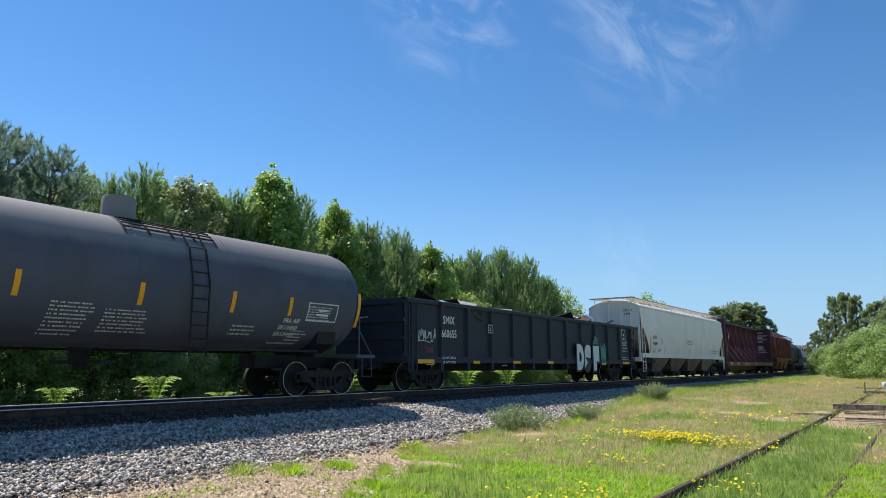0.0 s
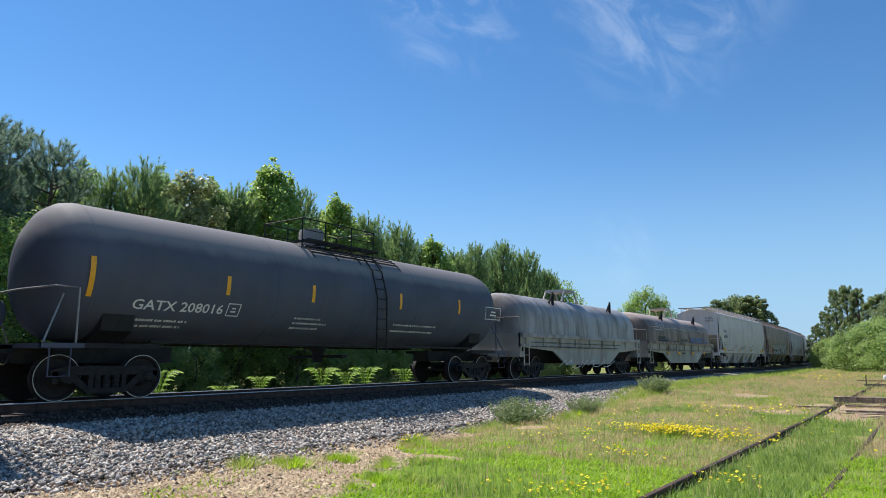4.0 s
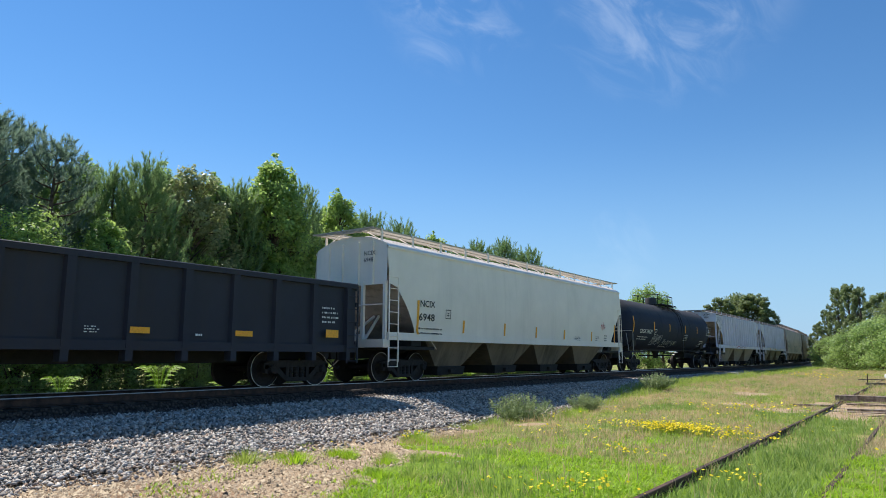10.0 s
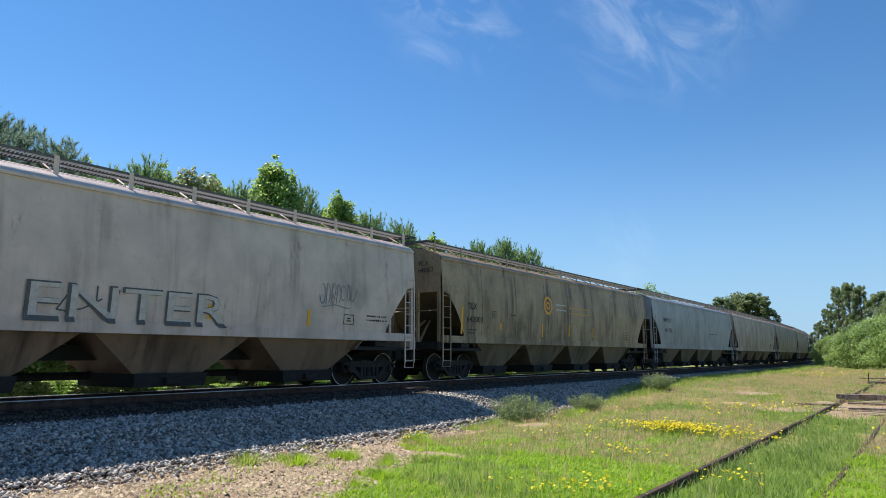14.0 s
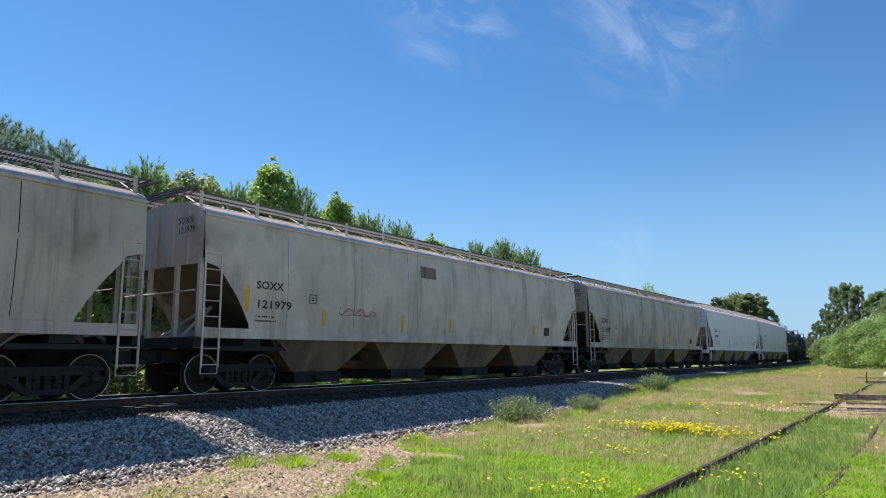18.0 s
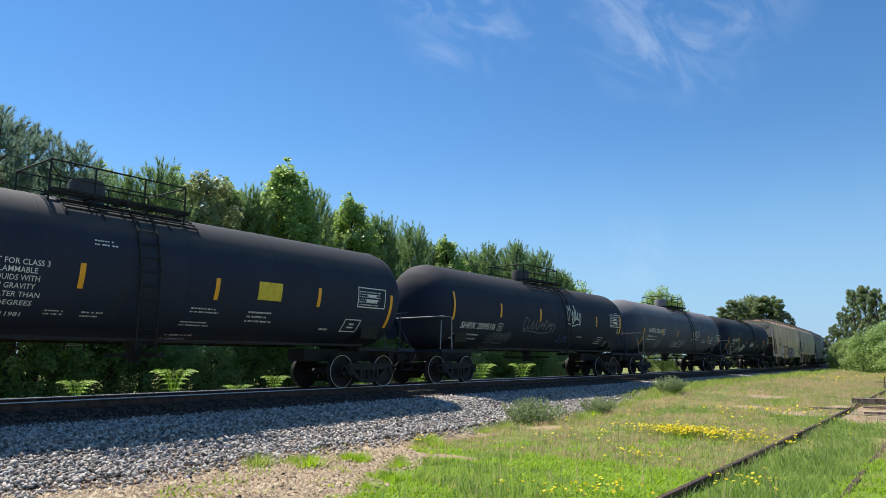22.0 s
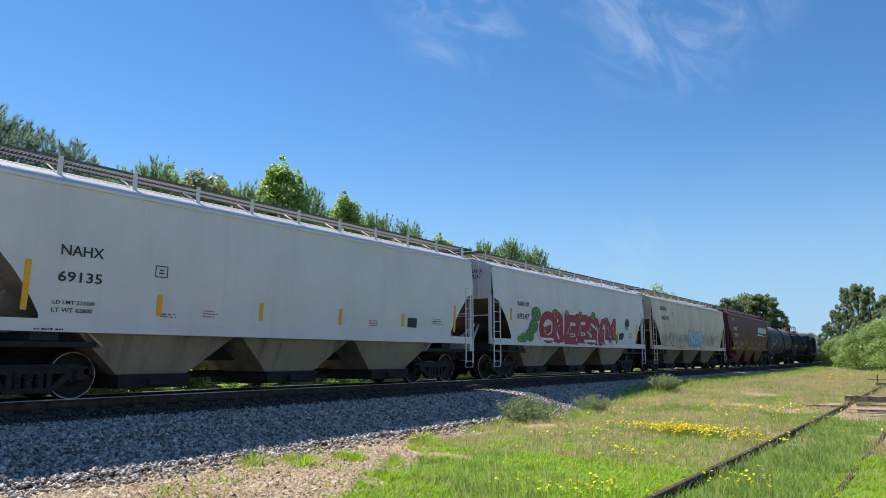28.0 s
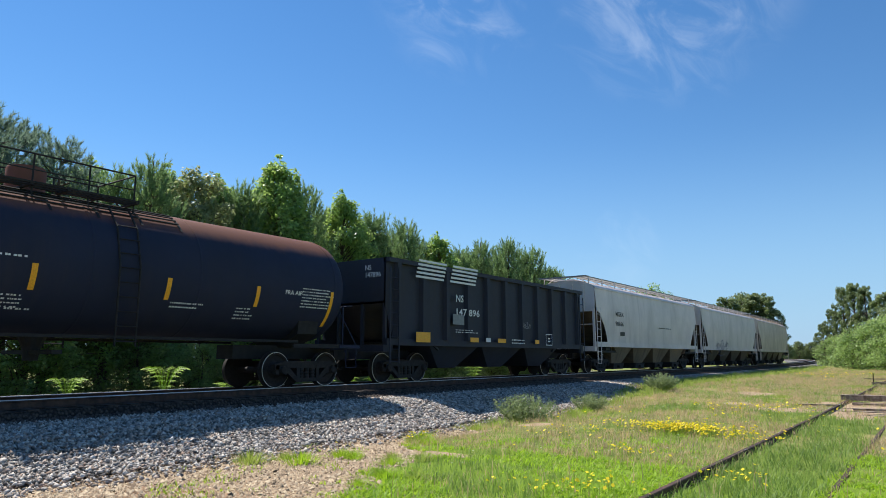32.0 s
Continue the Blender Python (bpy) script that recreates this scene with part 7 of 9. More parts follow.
gondola(-143.3, -127.17, "black gondola car with yellow reflectors", GON, top=2.84)
hopper(-125.84, -106.83, "warm white covered hopper with yellow reflectors", CREAM_WHITE, board=PALE_BOARD, bay_mat=BAYTAN, platform_mat=CREAM_WHITE, slope_mat=DIRTY)
tank(-105.4, -88.2, "black tank car with pale graffiti", BLACK)
hopper(-86.85, -70.04, "white ribbed covered hopper with three bays", ASH, bays=3, ribs=17, eave=4.27, sill=1.5, bay_mat=BAYGREY, open_end=True, cut=3.5, cut_wide=1.8, foot=0.75, flat=True, roof_mat=ROOF_SOOT, slope_mat=DIRTY)
hopper(-68.48, -51.64, "white ribbed covered hopper with grey graffiti", ASH, bays=3, ribs=17, eave=4.27, sill=1.5, bay_mat=BAYTAN, open_end=True, cut=3.5, cut_wide=1.8, foot=0.75, flat=True, roof_mat=ROOF_SOOT, slope_mat=DIRTY)
hopper(-50.38, -30.04, "dusty pale grey covered hopper with graffiti", DUSTY, bay_mat=BAYBROWN, platform_mat=DUSTY)
hopper(-28.53, -8.65, "tan-stained streaky covered hopper with emblem", TANNISH, bay_mat=BAYTAN, seam_mat=SOOT)
hopper(-7.36, 12.11, "plain mid grey covered hopper car", MIDGREY, bay_mat=BAYTAN)
hopper(13.01, 33.62, "dusty pale grey covered hopper car", DIRTY, bay_mat=BAYBROWN, seam_mat=GREY_INK)
hopper(35.1, 54.97, "grey covered hopper with dark and rusty stains", DIRTY, bay_mat=BAYBROWN, seam_mat=SOOT)
hopper(56.42, 76.37, "dusty pale grey hopper with rust patch", DUSTY, bay_mat=BAYBROWN, seam_mat=GREY_INK)
hopper(77.88, 97.41, "dusty grey covered hopper with patched lettering", DIRTY, bay_mat=BAYBROWN, seam_mat=SOOT)
hopper(99.28, 118.59, "clean white covered hopper with black lettering", WHITE, board=PALE_BOARD, bay_mat=BAYGREY, platform_mat=WHITE, slope_mat=DIRTY)
hopper(119.9, 139.57, "clean white covered hopper with yellow reflectors", WHITE, board=PALE_BOARD, bay_mat=BAYGREY, platform_mat=WHITE, slope_mat=DIRTY)
tank(141.0, 157.4, "black tank car with white stencilled warnings", BLACK, dome_at=-1.35, treads=(-2.2, 0.8), ladder_at=-0.6)
tank(158.9, 175.2, "black tank car with chalky graffiti", BLACK)
tank(176.7, 193.3, "dusty charcoal tank car with white graffiti", CHARCOAL)
tank(194.8, 211.2, "black tank car with scrawled white tags", BLACK, dome=False, platform=False)
hopper(212.62, 229.71, "rust-stained cream covered hopper with large graffiti", CREAM, bays=3, sill=1.1, bay_mat=DARKBAY)
hopper(231.15, 247.9, "pale cream covered hopper with small tags", PALE, bays=3, bay_mat=BAYTAN, sill=1.45)
hopper(249.39, 266.28, "blue-grey covered hopper with white graffiti", BLUEGREY, bays=3, bay_mat=DARKBAY, sill=1.0)
hopper(267.56, 283.82, "blue-grey covered hopper with a repainted patch", BLUEGREY, bays=3, bay_mat=DARKBAY, sill=1.1)
hopper(285.18, 300.85, "clean white covered hopper with three bays", OFF_WHITE, bays=3, bay_mat=BAYGREY, platform_mat=OFF_WHITE, slope_mat=DIRTY)
hopper(302.19, 317.9, "white covered hopper with red graffiti", OFF_WHITE, bays=3, bay_mat=BAYGREY)
hopper(319.32, 335.14, "pale cream covered hopper with faded graffiti", PALE, bays=3, bay_mat=BAYTAN)
hopper(336.58, 352.75, "maroon covered hopper with white lettering", MAROON, bays=3, slope_mat=MAROON, sill=1.4)
tank(354.55, 370.7, "charcoal tank car with white graffiti", CHARCOAL, dome_at=0.1, treads=(-0.8, 1.9), ladder_at=0.6)
tank(371.95, 388.05, "black tank car with a rusty top", BLACK2)
coal_hopper(389.25, 403.13, "black ribbed open-top hopper car", GON)
hopper(404.66, 421.33, "plain light grey covered hopper car", GREY, board=GALV, bay_mat=BAYTAN, platform_mat=GREY)
hopper(422.78, 441.0, "pale grey covered hopper with a dark tag", GREY, board=GALV, bay_mat=DARKBAY, platform_mat=GREY)
hopper(442.4, 461.0, "pale green-grey covered hopper at the rear", PALE, bay_mat=DARKBAY)

# scrap in the gondola: torn sheets and beams above the rim
rng = random.Random(17)
for k in range(46):
    y = rng.uniform(-scrap_half + 0.8, scrap_half - 0.8)
    x = rng.uniform(-1.1, 1.1)
    a, b = rng.uniform(0.3, 0.9), rng.uniform(0.2, 0.6)
    s = Shape().hexa([(-a, -b, 0), (a, -b * 0.7, 0.05), (a * 0.8, b, 0), (-a, b * 0.6, 0.1)], [(-a, -b, 0.03), (a, -b * 0.7, 0.08), (a * 0.8, b, 0.03), (-a, b * 0.6, 0.13)])
    part("scrap_piece", s, rng.choice((GALV, RAILSIDE, STEEL, GALV)), scrap_car, at=pose(x, y, rng.uniform(2.5, 2.95), rng.uniform(-35, 35), rng.uniform(-35, 35), rng.uniform(0, 360)))
for y, tall in ((4.9, 0.35), (5.4, 0.5), (-7.2, 0.25), (1.5, 0.2)):
    s = Shape().grid([[(0.7 + 0.1 * j, y + d, 2.85 + tall * math.sin(j * 0.8 + d)) for j in range(4)] for d in (-0.5, 0, 0.5, 0.9)]).grid([[(0.68 + 0.1 * j, y + d, 2.83 + tall * math.sin(j * 0.8 + d)) for j in range(4)] for d in (-0.5, 0, 0.5, 0.9)])
    part("scrap_piece", s, WHITE, scrap_car, "torn white sheet metal")


# ---- lettering, reflectors and spray paint ----
on("tank1")
plate("reflector", 5.82, 2.07, 0.11, 0.48, YELLOW)
plate("reflector", 8.26, 2.07, 0.13, 0.47, YELLOW)
plate("reflector", 10.62, 2.06, 0.15, 0.5, YELLOW)
plate("reflector", 12.42, 2.08, 0.17, 0.48, YELLOW)
plate("reflector", 15.01, 1.9, 0.22, 0.97, YELLOW)
print_lines(6.55, 1.41, 0.92, 0.67, 9, WHITE_INK)
print_lines(7.65, 1.5, 1.19, 0.5, 7, WHITE_INK)
print_lines(10.86, 1.56, 0.91, 0.28, 3, WHITE_INK)
print_lines(12.29, 1.38, 1.09, 0.06, 1, WHITE_INK)
word("FRA AIP", 12.36, 1.91, 0.55, 0.13, WHITE_INK)
word("SR13450", 12.27, 1.74, 0.65, 0.13, WHITE_INK)
word("SR13440", 12.24, 1.58, 0.68, 0.13, WHITE_INK)
print_lines(12.76, 1.47, 0.65, 0.31, 4, WHITE_INK)
outlined(13.1, 1.99, 1.12, 0.49, WHITE_INK)
print_lines(13.14, 2.02, 1.03, 0.4, 6, WHITE_INK)
on("smix")
word("SMIX", 1.94, 2.21, 0.69, 0.26, WHITE_INK)
word("660655", 1.85, 1.75, 0.89, 0.26, WHITE_INK)
word("LD LMT 208500", 1.91, 1.03, 0.78, 0.08, WHITE_INK)
word("LT WT 77500", 1.92, 0.88, 0.78, 0.08, WHITE_INK)
word("D18", 0.96, 1.23, 0.38, 0.18, RED_INK)
scribble(0.54, 1.56, 1.0, 0.48, WHITE_INK, 7, 31)
outlined(4.87, 2.0, 0.28, 0.31, WHITE_INK)
plate("reflector", 0.56, 0.88, 0.89, 0.13, YELLOW)
plate("reflector", 3.82, 0.88, 0.44, 0.1, YELLOW)
plate("reflector", 6.69, 0.89, 0.6, 0.1, YELLOW)
plate("reflector", 9.65, 0.89, 0.55, 0.11, YELLOW)
print_lines(1.02, 0.83, 0.46, 0.04, 1, WHITE_INK)
print_lines(5.82, 0.8, 0.55, 0.05, 1, WHITE_INK)
on("smix")
fat_word("D", 12.61, 0.73, 0.76, 0.96, WHITE_INK, BLACK_INK, 0.09)
fat_word("S", 13.53, 0.71, 0.74, 0.97, WHITE_INK, BLACK_INK, 0.09)
fat_word("F", 14.5, 0.7, 0.71, 0.96, WHITE_INK, BLACK_INK, 0.09)
scribble(15.45, 0.9, 0.65, 1.04, TEAL_INK, 9, 44)
scribble(14.51, 1.58, 0.63, 0.68, TEAL_INK, 4, 45)
outlined(18.38, 1.94, 0.51, 0.77, WHITE_INK)
print_lines(18.43, 1.55, 0.85, 0.63, 4, WHITE_INK)
plate("reflector", 15.51, 0.84, 0.57, 0.11, YELLOW)
plate("reflector", 18.37, 0.89, 0.94, 0.11, YELLOW)
print_lines(18.29, 1.11, 1.01, 0.19, 2, WHITE_INK)
on("nclx")
word("NCLX", 1.92, 2.39, 0.76, 0.19, BLACK_INK)
word("4288", 1.92, 2.02, 0.76, 0.19, BLACK_INK)
outlined(3.43, 2.15, 0.25, 0.28, BLACK_INK)
print_lines(1.87, 1.6, 0.67, 0.21, 2, BLACK_INK)
print_lines(2.89, 1.63, 0.54, 0.21, 3, BLACK_INK)
plate("reflector", 1.43, 1.58, 0.16, 0.85, YELLOW)
plate("reflector", 4.09, 1.58, 0.1, 0.37, YELLOW)
plate("reflector", 6.77, 1.57, 0.15, 0.39, YELLOW)
plate("reflector", 9.45, 1.56, 0.14, 0.4, YELLOW)
plate("reflector", 12.27, 1.55, 0.16, 0.41, YELLOW)
plate("reflector", 14.98, 1.52, 0.18, 0.44, YELLOW)
plate("reflector", 17.62, 1.48, 0.22, 0.64, YELLOW)
print_lines(8.77, 2.21, 1.71, 0.34, 3, BLACK_INK)
print_lines(15.55, 1.68, 2.01, 0.32, 2, BLACK_INK)
on_end(0.2, 3.9, BLACK_INK, "NCLX", "4288")
on("beam")
plate("reflector", 18.74, 0.94, 0.38, 0.13, YELLOW)
plate("reflector", 21.56, 0.89, 0.5, 0.23, YELLOW)
print_lines(20.41, 0.91, 0.28, 0.14, 1, WHITE_INK)
print_lines(21.2, 0.91, 0.35, 0.14, 1, WHITE_INK)
on("beam")
plate("reflector", 1.58, 0.88, 0.55, 0.22, YELLOW)
plate("reflector", 4.31, 0.9, 0.65, 0.21, YELLOW)
plate("reflector", 7.75, 0.9, 0.45, 0.21, YELLOW)
plate("reflector", 12.8, 0.91, 0.4, 0.2, YELLOW)
print_lines(2.21, 0.91, 0.33, 0.17, 1, WHITE_INK)
print_lines(3.33, 0.9, 0.55, 0.19, 1, WHITE_INK)
on("beam")
on_end(0.2, 4.05, WHITE_INK, "CN", "627057")
on_end(0.17, 4.60, WHITE_INK, "CAUTION")
word("CN", 8.3, 0.92, 0.26, 0.12, WHITE_INK)
word("627057", 9.0, 0.91, 0.79, 0.12, WHITE_INK)
outlined(6.9, 0.89, 0.2, 0.2, WHITE_INK)
on("itf")
word("IT FX", 3.08, 2.77, 1.26, 0.23, WHITE_INK)
word("366 279", 2.99, 2.42, 1.44, 0.23, WHITE_INK)
outlined(4.76, 2.54, 0.28, 0.3, WHITE_INK)
plate("reflector", 1.58, 1.98, 0.53, 0.26, YELLOW)
print_lines(3.17, 1.74, 1.07, 0.29, 2, WHITE_INK)
print_lines(5.45, 1.7, 0.44, 0.33, 3, YELLOW)
plate("reflector", 5.45, 1.6, 0.5, 0.12, YELLOW)
plate("reflector", 9.91, 1.59, 0.57, 0.15, YELLOW)
plate("reflector", 13.25, 1.61, 0.4, 0.14, YELLOW)
plate("reflector", 3.85, 1.61, 0.45, 0.11, YELLOW)
print_lines(3.47, 1.39, 1.18, 0.08, 1, WHITE_INK)
print_lines(7.38, 1.4, 1.23, 0.08, 1, WHITE_INK)
print_lines(10.56, 1.65, 0.86, 0.32, 2, WHITE_INK)
outlined(14.02, 1.8, 0.57, 0.38, WHITE_INK)
on_end(0.22, 3.9, WHITE_INK, "ITFX", "366279")
on("gatx1")
word("GATX 208016", 1.77, 1.87, 2.27, 0.23, WHITE_INK)
outlined(4.16, 1.83, 0.37, 0.3, WHITE_INK)
print_lines(1.66, 1.51, 1.81, 0.24, 2, WHITE_INK)
plate("reflector", 0.76, 2.05, 0.19, 0.8, YELLOW)
plate("reflector", 4.01, 2.31, 0.17, 0.45, YELLOW)
plate("reflector", 6.76, 2.32, 0.19, 0.46, YELLOW)
plate("reflector", 10.49, 2.35, 0.24, 0.49, YELLOW)
plate("reflector", 13.75, 2.37, 0.21, 0.5, YELLOW)
print_lines(6.34, 1.61, 1.26, 0.37, 3, WHITE_INK)
print_lines(10.43, 1.66, 2.5, 0.37, 2, WHITE_INK)
outlined(15.55, 2.27, 1.09, 0.47, WHITE_INK)
on("coil1")
print_lines(0.71, 1.3, 12.2, 0.34, 1, BLACK_INK)
scribble(3.32, 0.28, 6.02, 0.71, WHITE_INK, 5, 8)
on("coil2")
plate("emblem_bar", 2.09, 2.09, 1.37, 0.09, HOODLOGO)
plate("emblem_bar", 2.08, 1.98, 1.39, 0.08, HOODLOGO)
plate("emblem_bar", 2.07, 1.87, 1.41, 0.08, HOODLOGO)
plate("emblem_bar", 2.06, 1.77, 1.43, 0.07, HOODLOGO)
scribble(3.5, 1.71, 1.0, 0.47, HOODLOGO, 5, 77)
word("166752", 3.09, 1.33, 0.96, 0.24, BLACK_INK)
print_lines(4.49, 1.39, 0.86, 0.19, 2, BLACK_INK)
word("Thoroughbred", 6.65, 1.98, 1.55, 0.15, HOODLOGO)
scribble(4.79, 1.72, 0.98, 0.24, BLACK_INK, 4, 12)
word("PROTECT III", 8.87, 1.9, 3.9, 0.35, BLUE_INK)
plate("reflector", 1.58, 1.75, 0.32, 0.15, YELLOW)
plate("reflector", 3.36, 1.1, 0.44, 0.12, YELLOW)
plate("reflector", 5.57, 1.1, 0.51, 0.14, YELLOW)
plate("reflector", 8.66, 1.1, 0.52, 0.15, YELLOW)
plate("reflector", 11.58, 1.12, 0.33, 0.15, YELLOW)
outlined(9.73, 0.81, 0.48, 0.31, WHITE_INK)
scribble(1.53, 2.54, 1.82, 0.55, WHITE_INK, 6, 91)
plate("placard", 6.67, 1.11, 0.43, 0.11, BLACK_INK)
on("aokx")
word("AOKX", 1.57, 2.88, 0.9, 0.23, BLACK_INK)
word("602563", 1.57, 2.45, 1.23, 0.24, BLACK_INK)
print_lines(1.55, 1.78, 0.99, 0.39, 3, BLACK_INK)
plate("reflector", 1.11, 1.4, 0.97, 0.23, YELLOW)
plate("reflector", 4.42, 1.46, 0.52, 0.15, YELLOW)
plate("reflector", 7.08, 1.45, 0.62, 0.18, YELLOW)
plate("reflector", 9.85, 1.46, 0.47, 0.15, YELLOW)
plate("reflector", 12.04, 1.44, 0.7, 0.16, YELLOW)
plate("reflector", 15.18, 1.44, 0.48, 0.15, YELLOW)
plate("reflector", 17.17, 1.39, 1.55, 0.24, YELLOW)
print_lines(2.6, 1.46, 1.82, 0.14, 1, BLACK_INK)
print_lines(5.06, 1.69, 1.53, 0.17, 2, BLACK_INK)
print_lines(5.77, 1.83, 0.81, 0.28, 3, BLACK_INK)
print_lines(7.72, 1.66, 2.44, 0.28, 2, BLACK_INK)
print_lines(9.4, 1.8, 0.92, 0.26, 3, BLACK_INK)
print_lines(11.83, 1.66, 1.81, 0.25, 2, BLACK_INK)
print_lines(13.05, 1.89, 0.67, 0.21, 2, BLACK_INK)
scribble(3.33, 0.73, 0.45, 0.33, GREY_INK, 4, 5)
scribble(7.15, 0.79, 0.56, 0.36, GREY_INK, 4, 6)
scribble(11.14, 0.82, 0.75, 0.42, GREY_INK, 4, 7)
on_end(0.2, 3.9, BLACK_INK, "AOKX", "602563")
on("tilx")
word("TILX", 1.46, 2.49, 0.69, 0.18, BLACK_INK)
word("65500", 1.43, 2.0, 0.83, 0.2, BLACK_INK)
outlined(3.14, 2.23, 0.26, 0.26, BLACK_INK)
plate("reflector", 1.11, 1.66, 0.18, 0.89, YELLOW)
piece(3.58, 1.39, 1.03, 0.65, 2, RUSTY, RUSTY, 17)
piece(4.4, 1.3, 4.85, 1.03, 5, PALE_INK, BLACK_INK, 51)
piece(9.78, 1.44, 5.64, 1.02, 5, PALE_INK, BLACK_INK, 52)
piece(9.48, 1.62, 1.02, 0.41, 1, RUSTY, RUSTY, 18)
piece(15.38, 1.71, 0.89, 0.71, 1, RUSTY, RUSTY, 19)
scribble(9.59, 2.21, 1.03, 0.4, WHITE_INK, 5, 53)
word("OKI", 3.83, 1.47, 0.44, 0.11, BLACK_INK)
outlined(16.43, 1.74, 0.41, 0.29, BLACK_INK)
print_lines(2.55, 1.77, 0.38, 0.08, 1, BLACK_INK)
on("hkrx")
word("HKRX", 1.65, 2.65, 1.01, 0.17, BLACK_INK)
word("600114", 1.69, 2.21, 1.01, 0.17, BLACK_INK)
print_lines(1.9, 1.81, 0.75, 0.26, 2, BLACK_INK)
plate("reflector", 1.92, 1.6, 0.39, 0.14, YELLOW)
plate("reflector", 4.2, 1.59, 0.46, 0.15, YELLOW)
plate("reflector", 6.92, 1.58, 0.52, 0.15, YELLOW)
plate("reflector", 9.59, 1.6, 0.55, 0.18, YELLOW)
plate("reflector", 11.78, 1.6, 0.46, 0.18, YELLOW)
plate("reflector", 14.45, 1.62, 0.55, 0.22, YELLOW)
plate("reflector", 17.01, 1.6, 0.67, 0.26, YELLOW)
plate("placard", 3.25, 2.43, 0.22, 0.24, BAYTAN)
plate("placard", 5.7, 1.79, 0.49, 0.29, BAYTAN)
plate("placard", 12.94, 1.85, 0.56, 0.28, BAYTAN)
throw_up(7.84, 1.38, 2.11, 0.96, 3, STREAKED, BLACK_INK, 61)
throw_up(9.95, 1.51, 2.6, 0.88, 4, STREAKED, BLACK_INK, 62)
scribble(13.31, 1.58, 2.58, 0.87, BLACK_INK, 9, 63)
print_lines(15.49, 1.85, 1.02, 0.19, 2, BLACK_INK)
on("itf7")
word("ITFX", 1.75, 3.09, 0.91, 0.19, BLACK_INK)
word("78765", 1.51, 2.43, 1.39, 0.26, BLACK_INK)
print_lines(1.34, 2.03, 1.6, 0.29, 2, BLACK_INK)
on("itf7")
word("WARNING", 6.24, 2.13, 0.48, 0.06, RED_INK)
print_lines(6.26, 1.81, 0.48, 0.26, 4, RED_INK)
print_lines(9.76, 1.75, 0.85, 0.32, 4, RED_INK)
print_lines(13.4, 1.92, 0.51, 0.24, 3, RED_INK)
fat_word("HYPE", 7.09, 1.43, 2.27, 0.9, DUSTY_INK, GREYBLACK)
fat_word("HYPE", 10.83, 1.48, 2.22, 0.85, DUSTY_INK, GREYBLACK)
fat_word("ANNL", 13.98, 1.46, 3.2, 0.92, PATCHGREY, GREYSPOT)
scribble(16.71, 1.52, 1.57, 0.57, RED_INK, 5, 75)
plate("reflector", 12.28, 1.43, 0.73, 0.21, YELLOW)
plate("reflector", 14.92, 1.45, 0.52, 0.17, YELLOW)
plate("reflector", 18.21, 1.13, 0.51, 0.23, YELLOW)
plate("reflector", 7.46, 1.45, 0.39, 0.15, YELLOW)
print_lines(4.7, 1.53, 0.42, 0.11, 1, BLACK_INK)
print_lines(17.47, 1.75, 0.81, 0.15, 2, BLACK_INK)
on("nsg")
emblem_bars(0.72, 2.08, 2.39, 0.5)
word("NS 10981", 1.1, 1.66, 1.74, 0.2, WHITE_INK)
plate("reflector", 0.79, 1.27, 0.43, 0.24, YELLOW)
print_lines(1.99, 1.38, 0.94, 0.18, 2, WHITE_INK)
plate("reflector", 4.87, 1.26, 0.39, 0.17, WHITE_INK)
on("nsg")
plate("reflector", 9.31, 1.25, 0.44, 0.13, YELLOW)
plate("reflector", 11.92, 1.25, 0.5, 0.13, YELLOW)
plate("reflector", 14.87, 1.29, 0.48, 0.21, YELLOW)
print_lines(8.38, 1.24, 0.31, 0.16, 3, WHITE_INK)
print_lines(14.72, 1.68, 0.65, 0.5, 4, WHITE_INK)
print_lines(10.85, 1.23, 0.18, 0.07, 1, WHITE_INK)
on("ncix")
word("NCIX", 1.55, 2.37, 0.8, 0.21, BLACK_INK)
word("6948", 1.5, 1.93, 0.85, 0.23, BLACK_INK)
outlined(2.99, 2.04, 0.3, 0.31, BLACK_INK)
print_lines(1.5, 1.5, 1.46, 0.3, 2, BLACK_INK)
plate("reflector", 1.41, 1.48, 0.2, 1.08, YELLOW)
plate("reflector", 4.05, 1.59, 0.11, 0.44, YELLOW)
plate("reflector", 6.88, 1.57, 0.18, 0.47, YELLOW)
plate("reflector", 9.45, 1.56, 0.15, 0.44, YELLOW)
plate("reflector", 12.11, 1.55, 0.18, 0.42, YELLOW)
plate("reflector", 15.08, 1.53, 0.2, 0.43, YELLOW)
plate("reflector", 17.95, 1.47, 0.24, 0.93, YELLOW)
on_end(0.2, 3.9, BLACK_INK, "NCIX", "6948")
on("ncix")
scribble(16.24, 2.06, 0.54, 0.46, RED_INK, 5, 83)
print_lines(13.26, 1.54, 0.72, 0.2, 3, BLACK_INK)
print_lines(15.6, 1.57, 0.45, 0.24, 3, BLACK_INK)
print_lines(16.67, 1.56, 0.39, 0.36, 3, BLACK_INK)
on("crgx")
word("CRGX 29529", 1.85, 2.15, 2.1, 0.23, WHITE_INK)
outlined(4.41, 2.1, 0.35, 0.33, WHITE_INK)
print_lines(1.77, 1.78, 1.75, 0.25, 2, WHITE_INK)
plate("reflector", 0.74, 2.11, 0.17, 0.93, YELLOW)
plate("reflector", 4.18, 2.35, 0.14, 0.5, YELLOW)
plate("reflector", 7.15, 2.35, 0.17, 0.51, YELLOW)
plate("reflector", 10.47, 2.36, 0.21, 0.51, YELLOW)
plate("reflector", 13.24, 2.4, 0.16, 0.45, YELLOW)
print_lines(10.45, 1.87, 0.98, 0.44, 4, WHITE_INK)
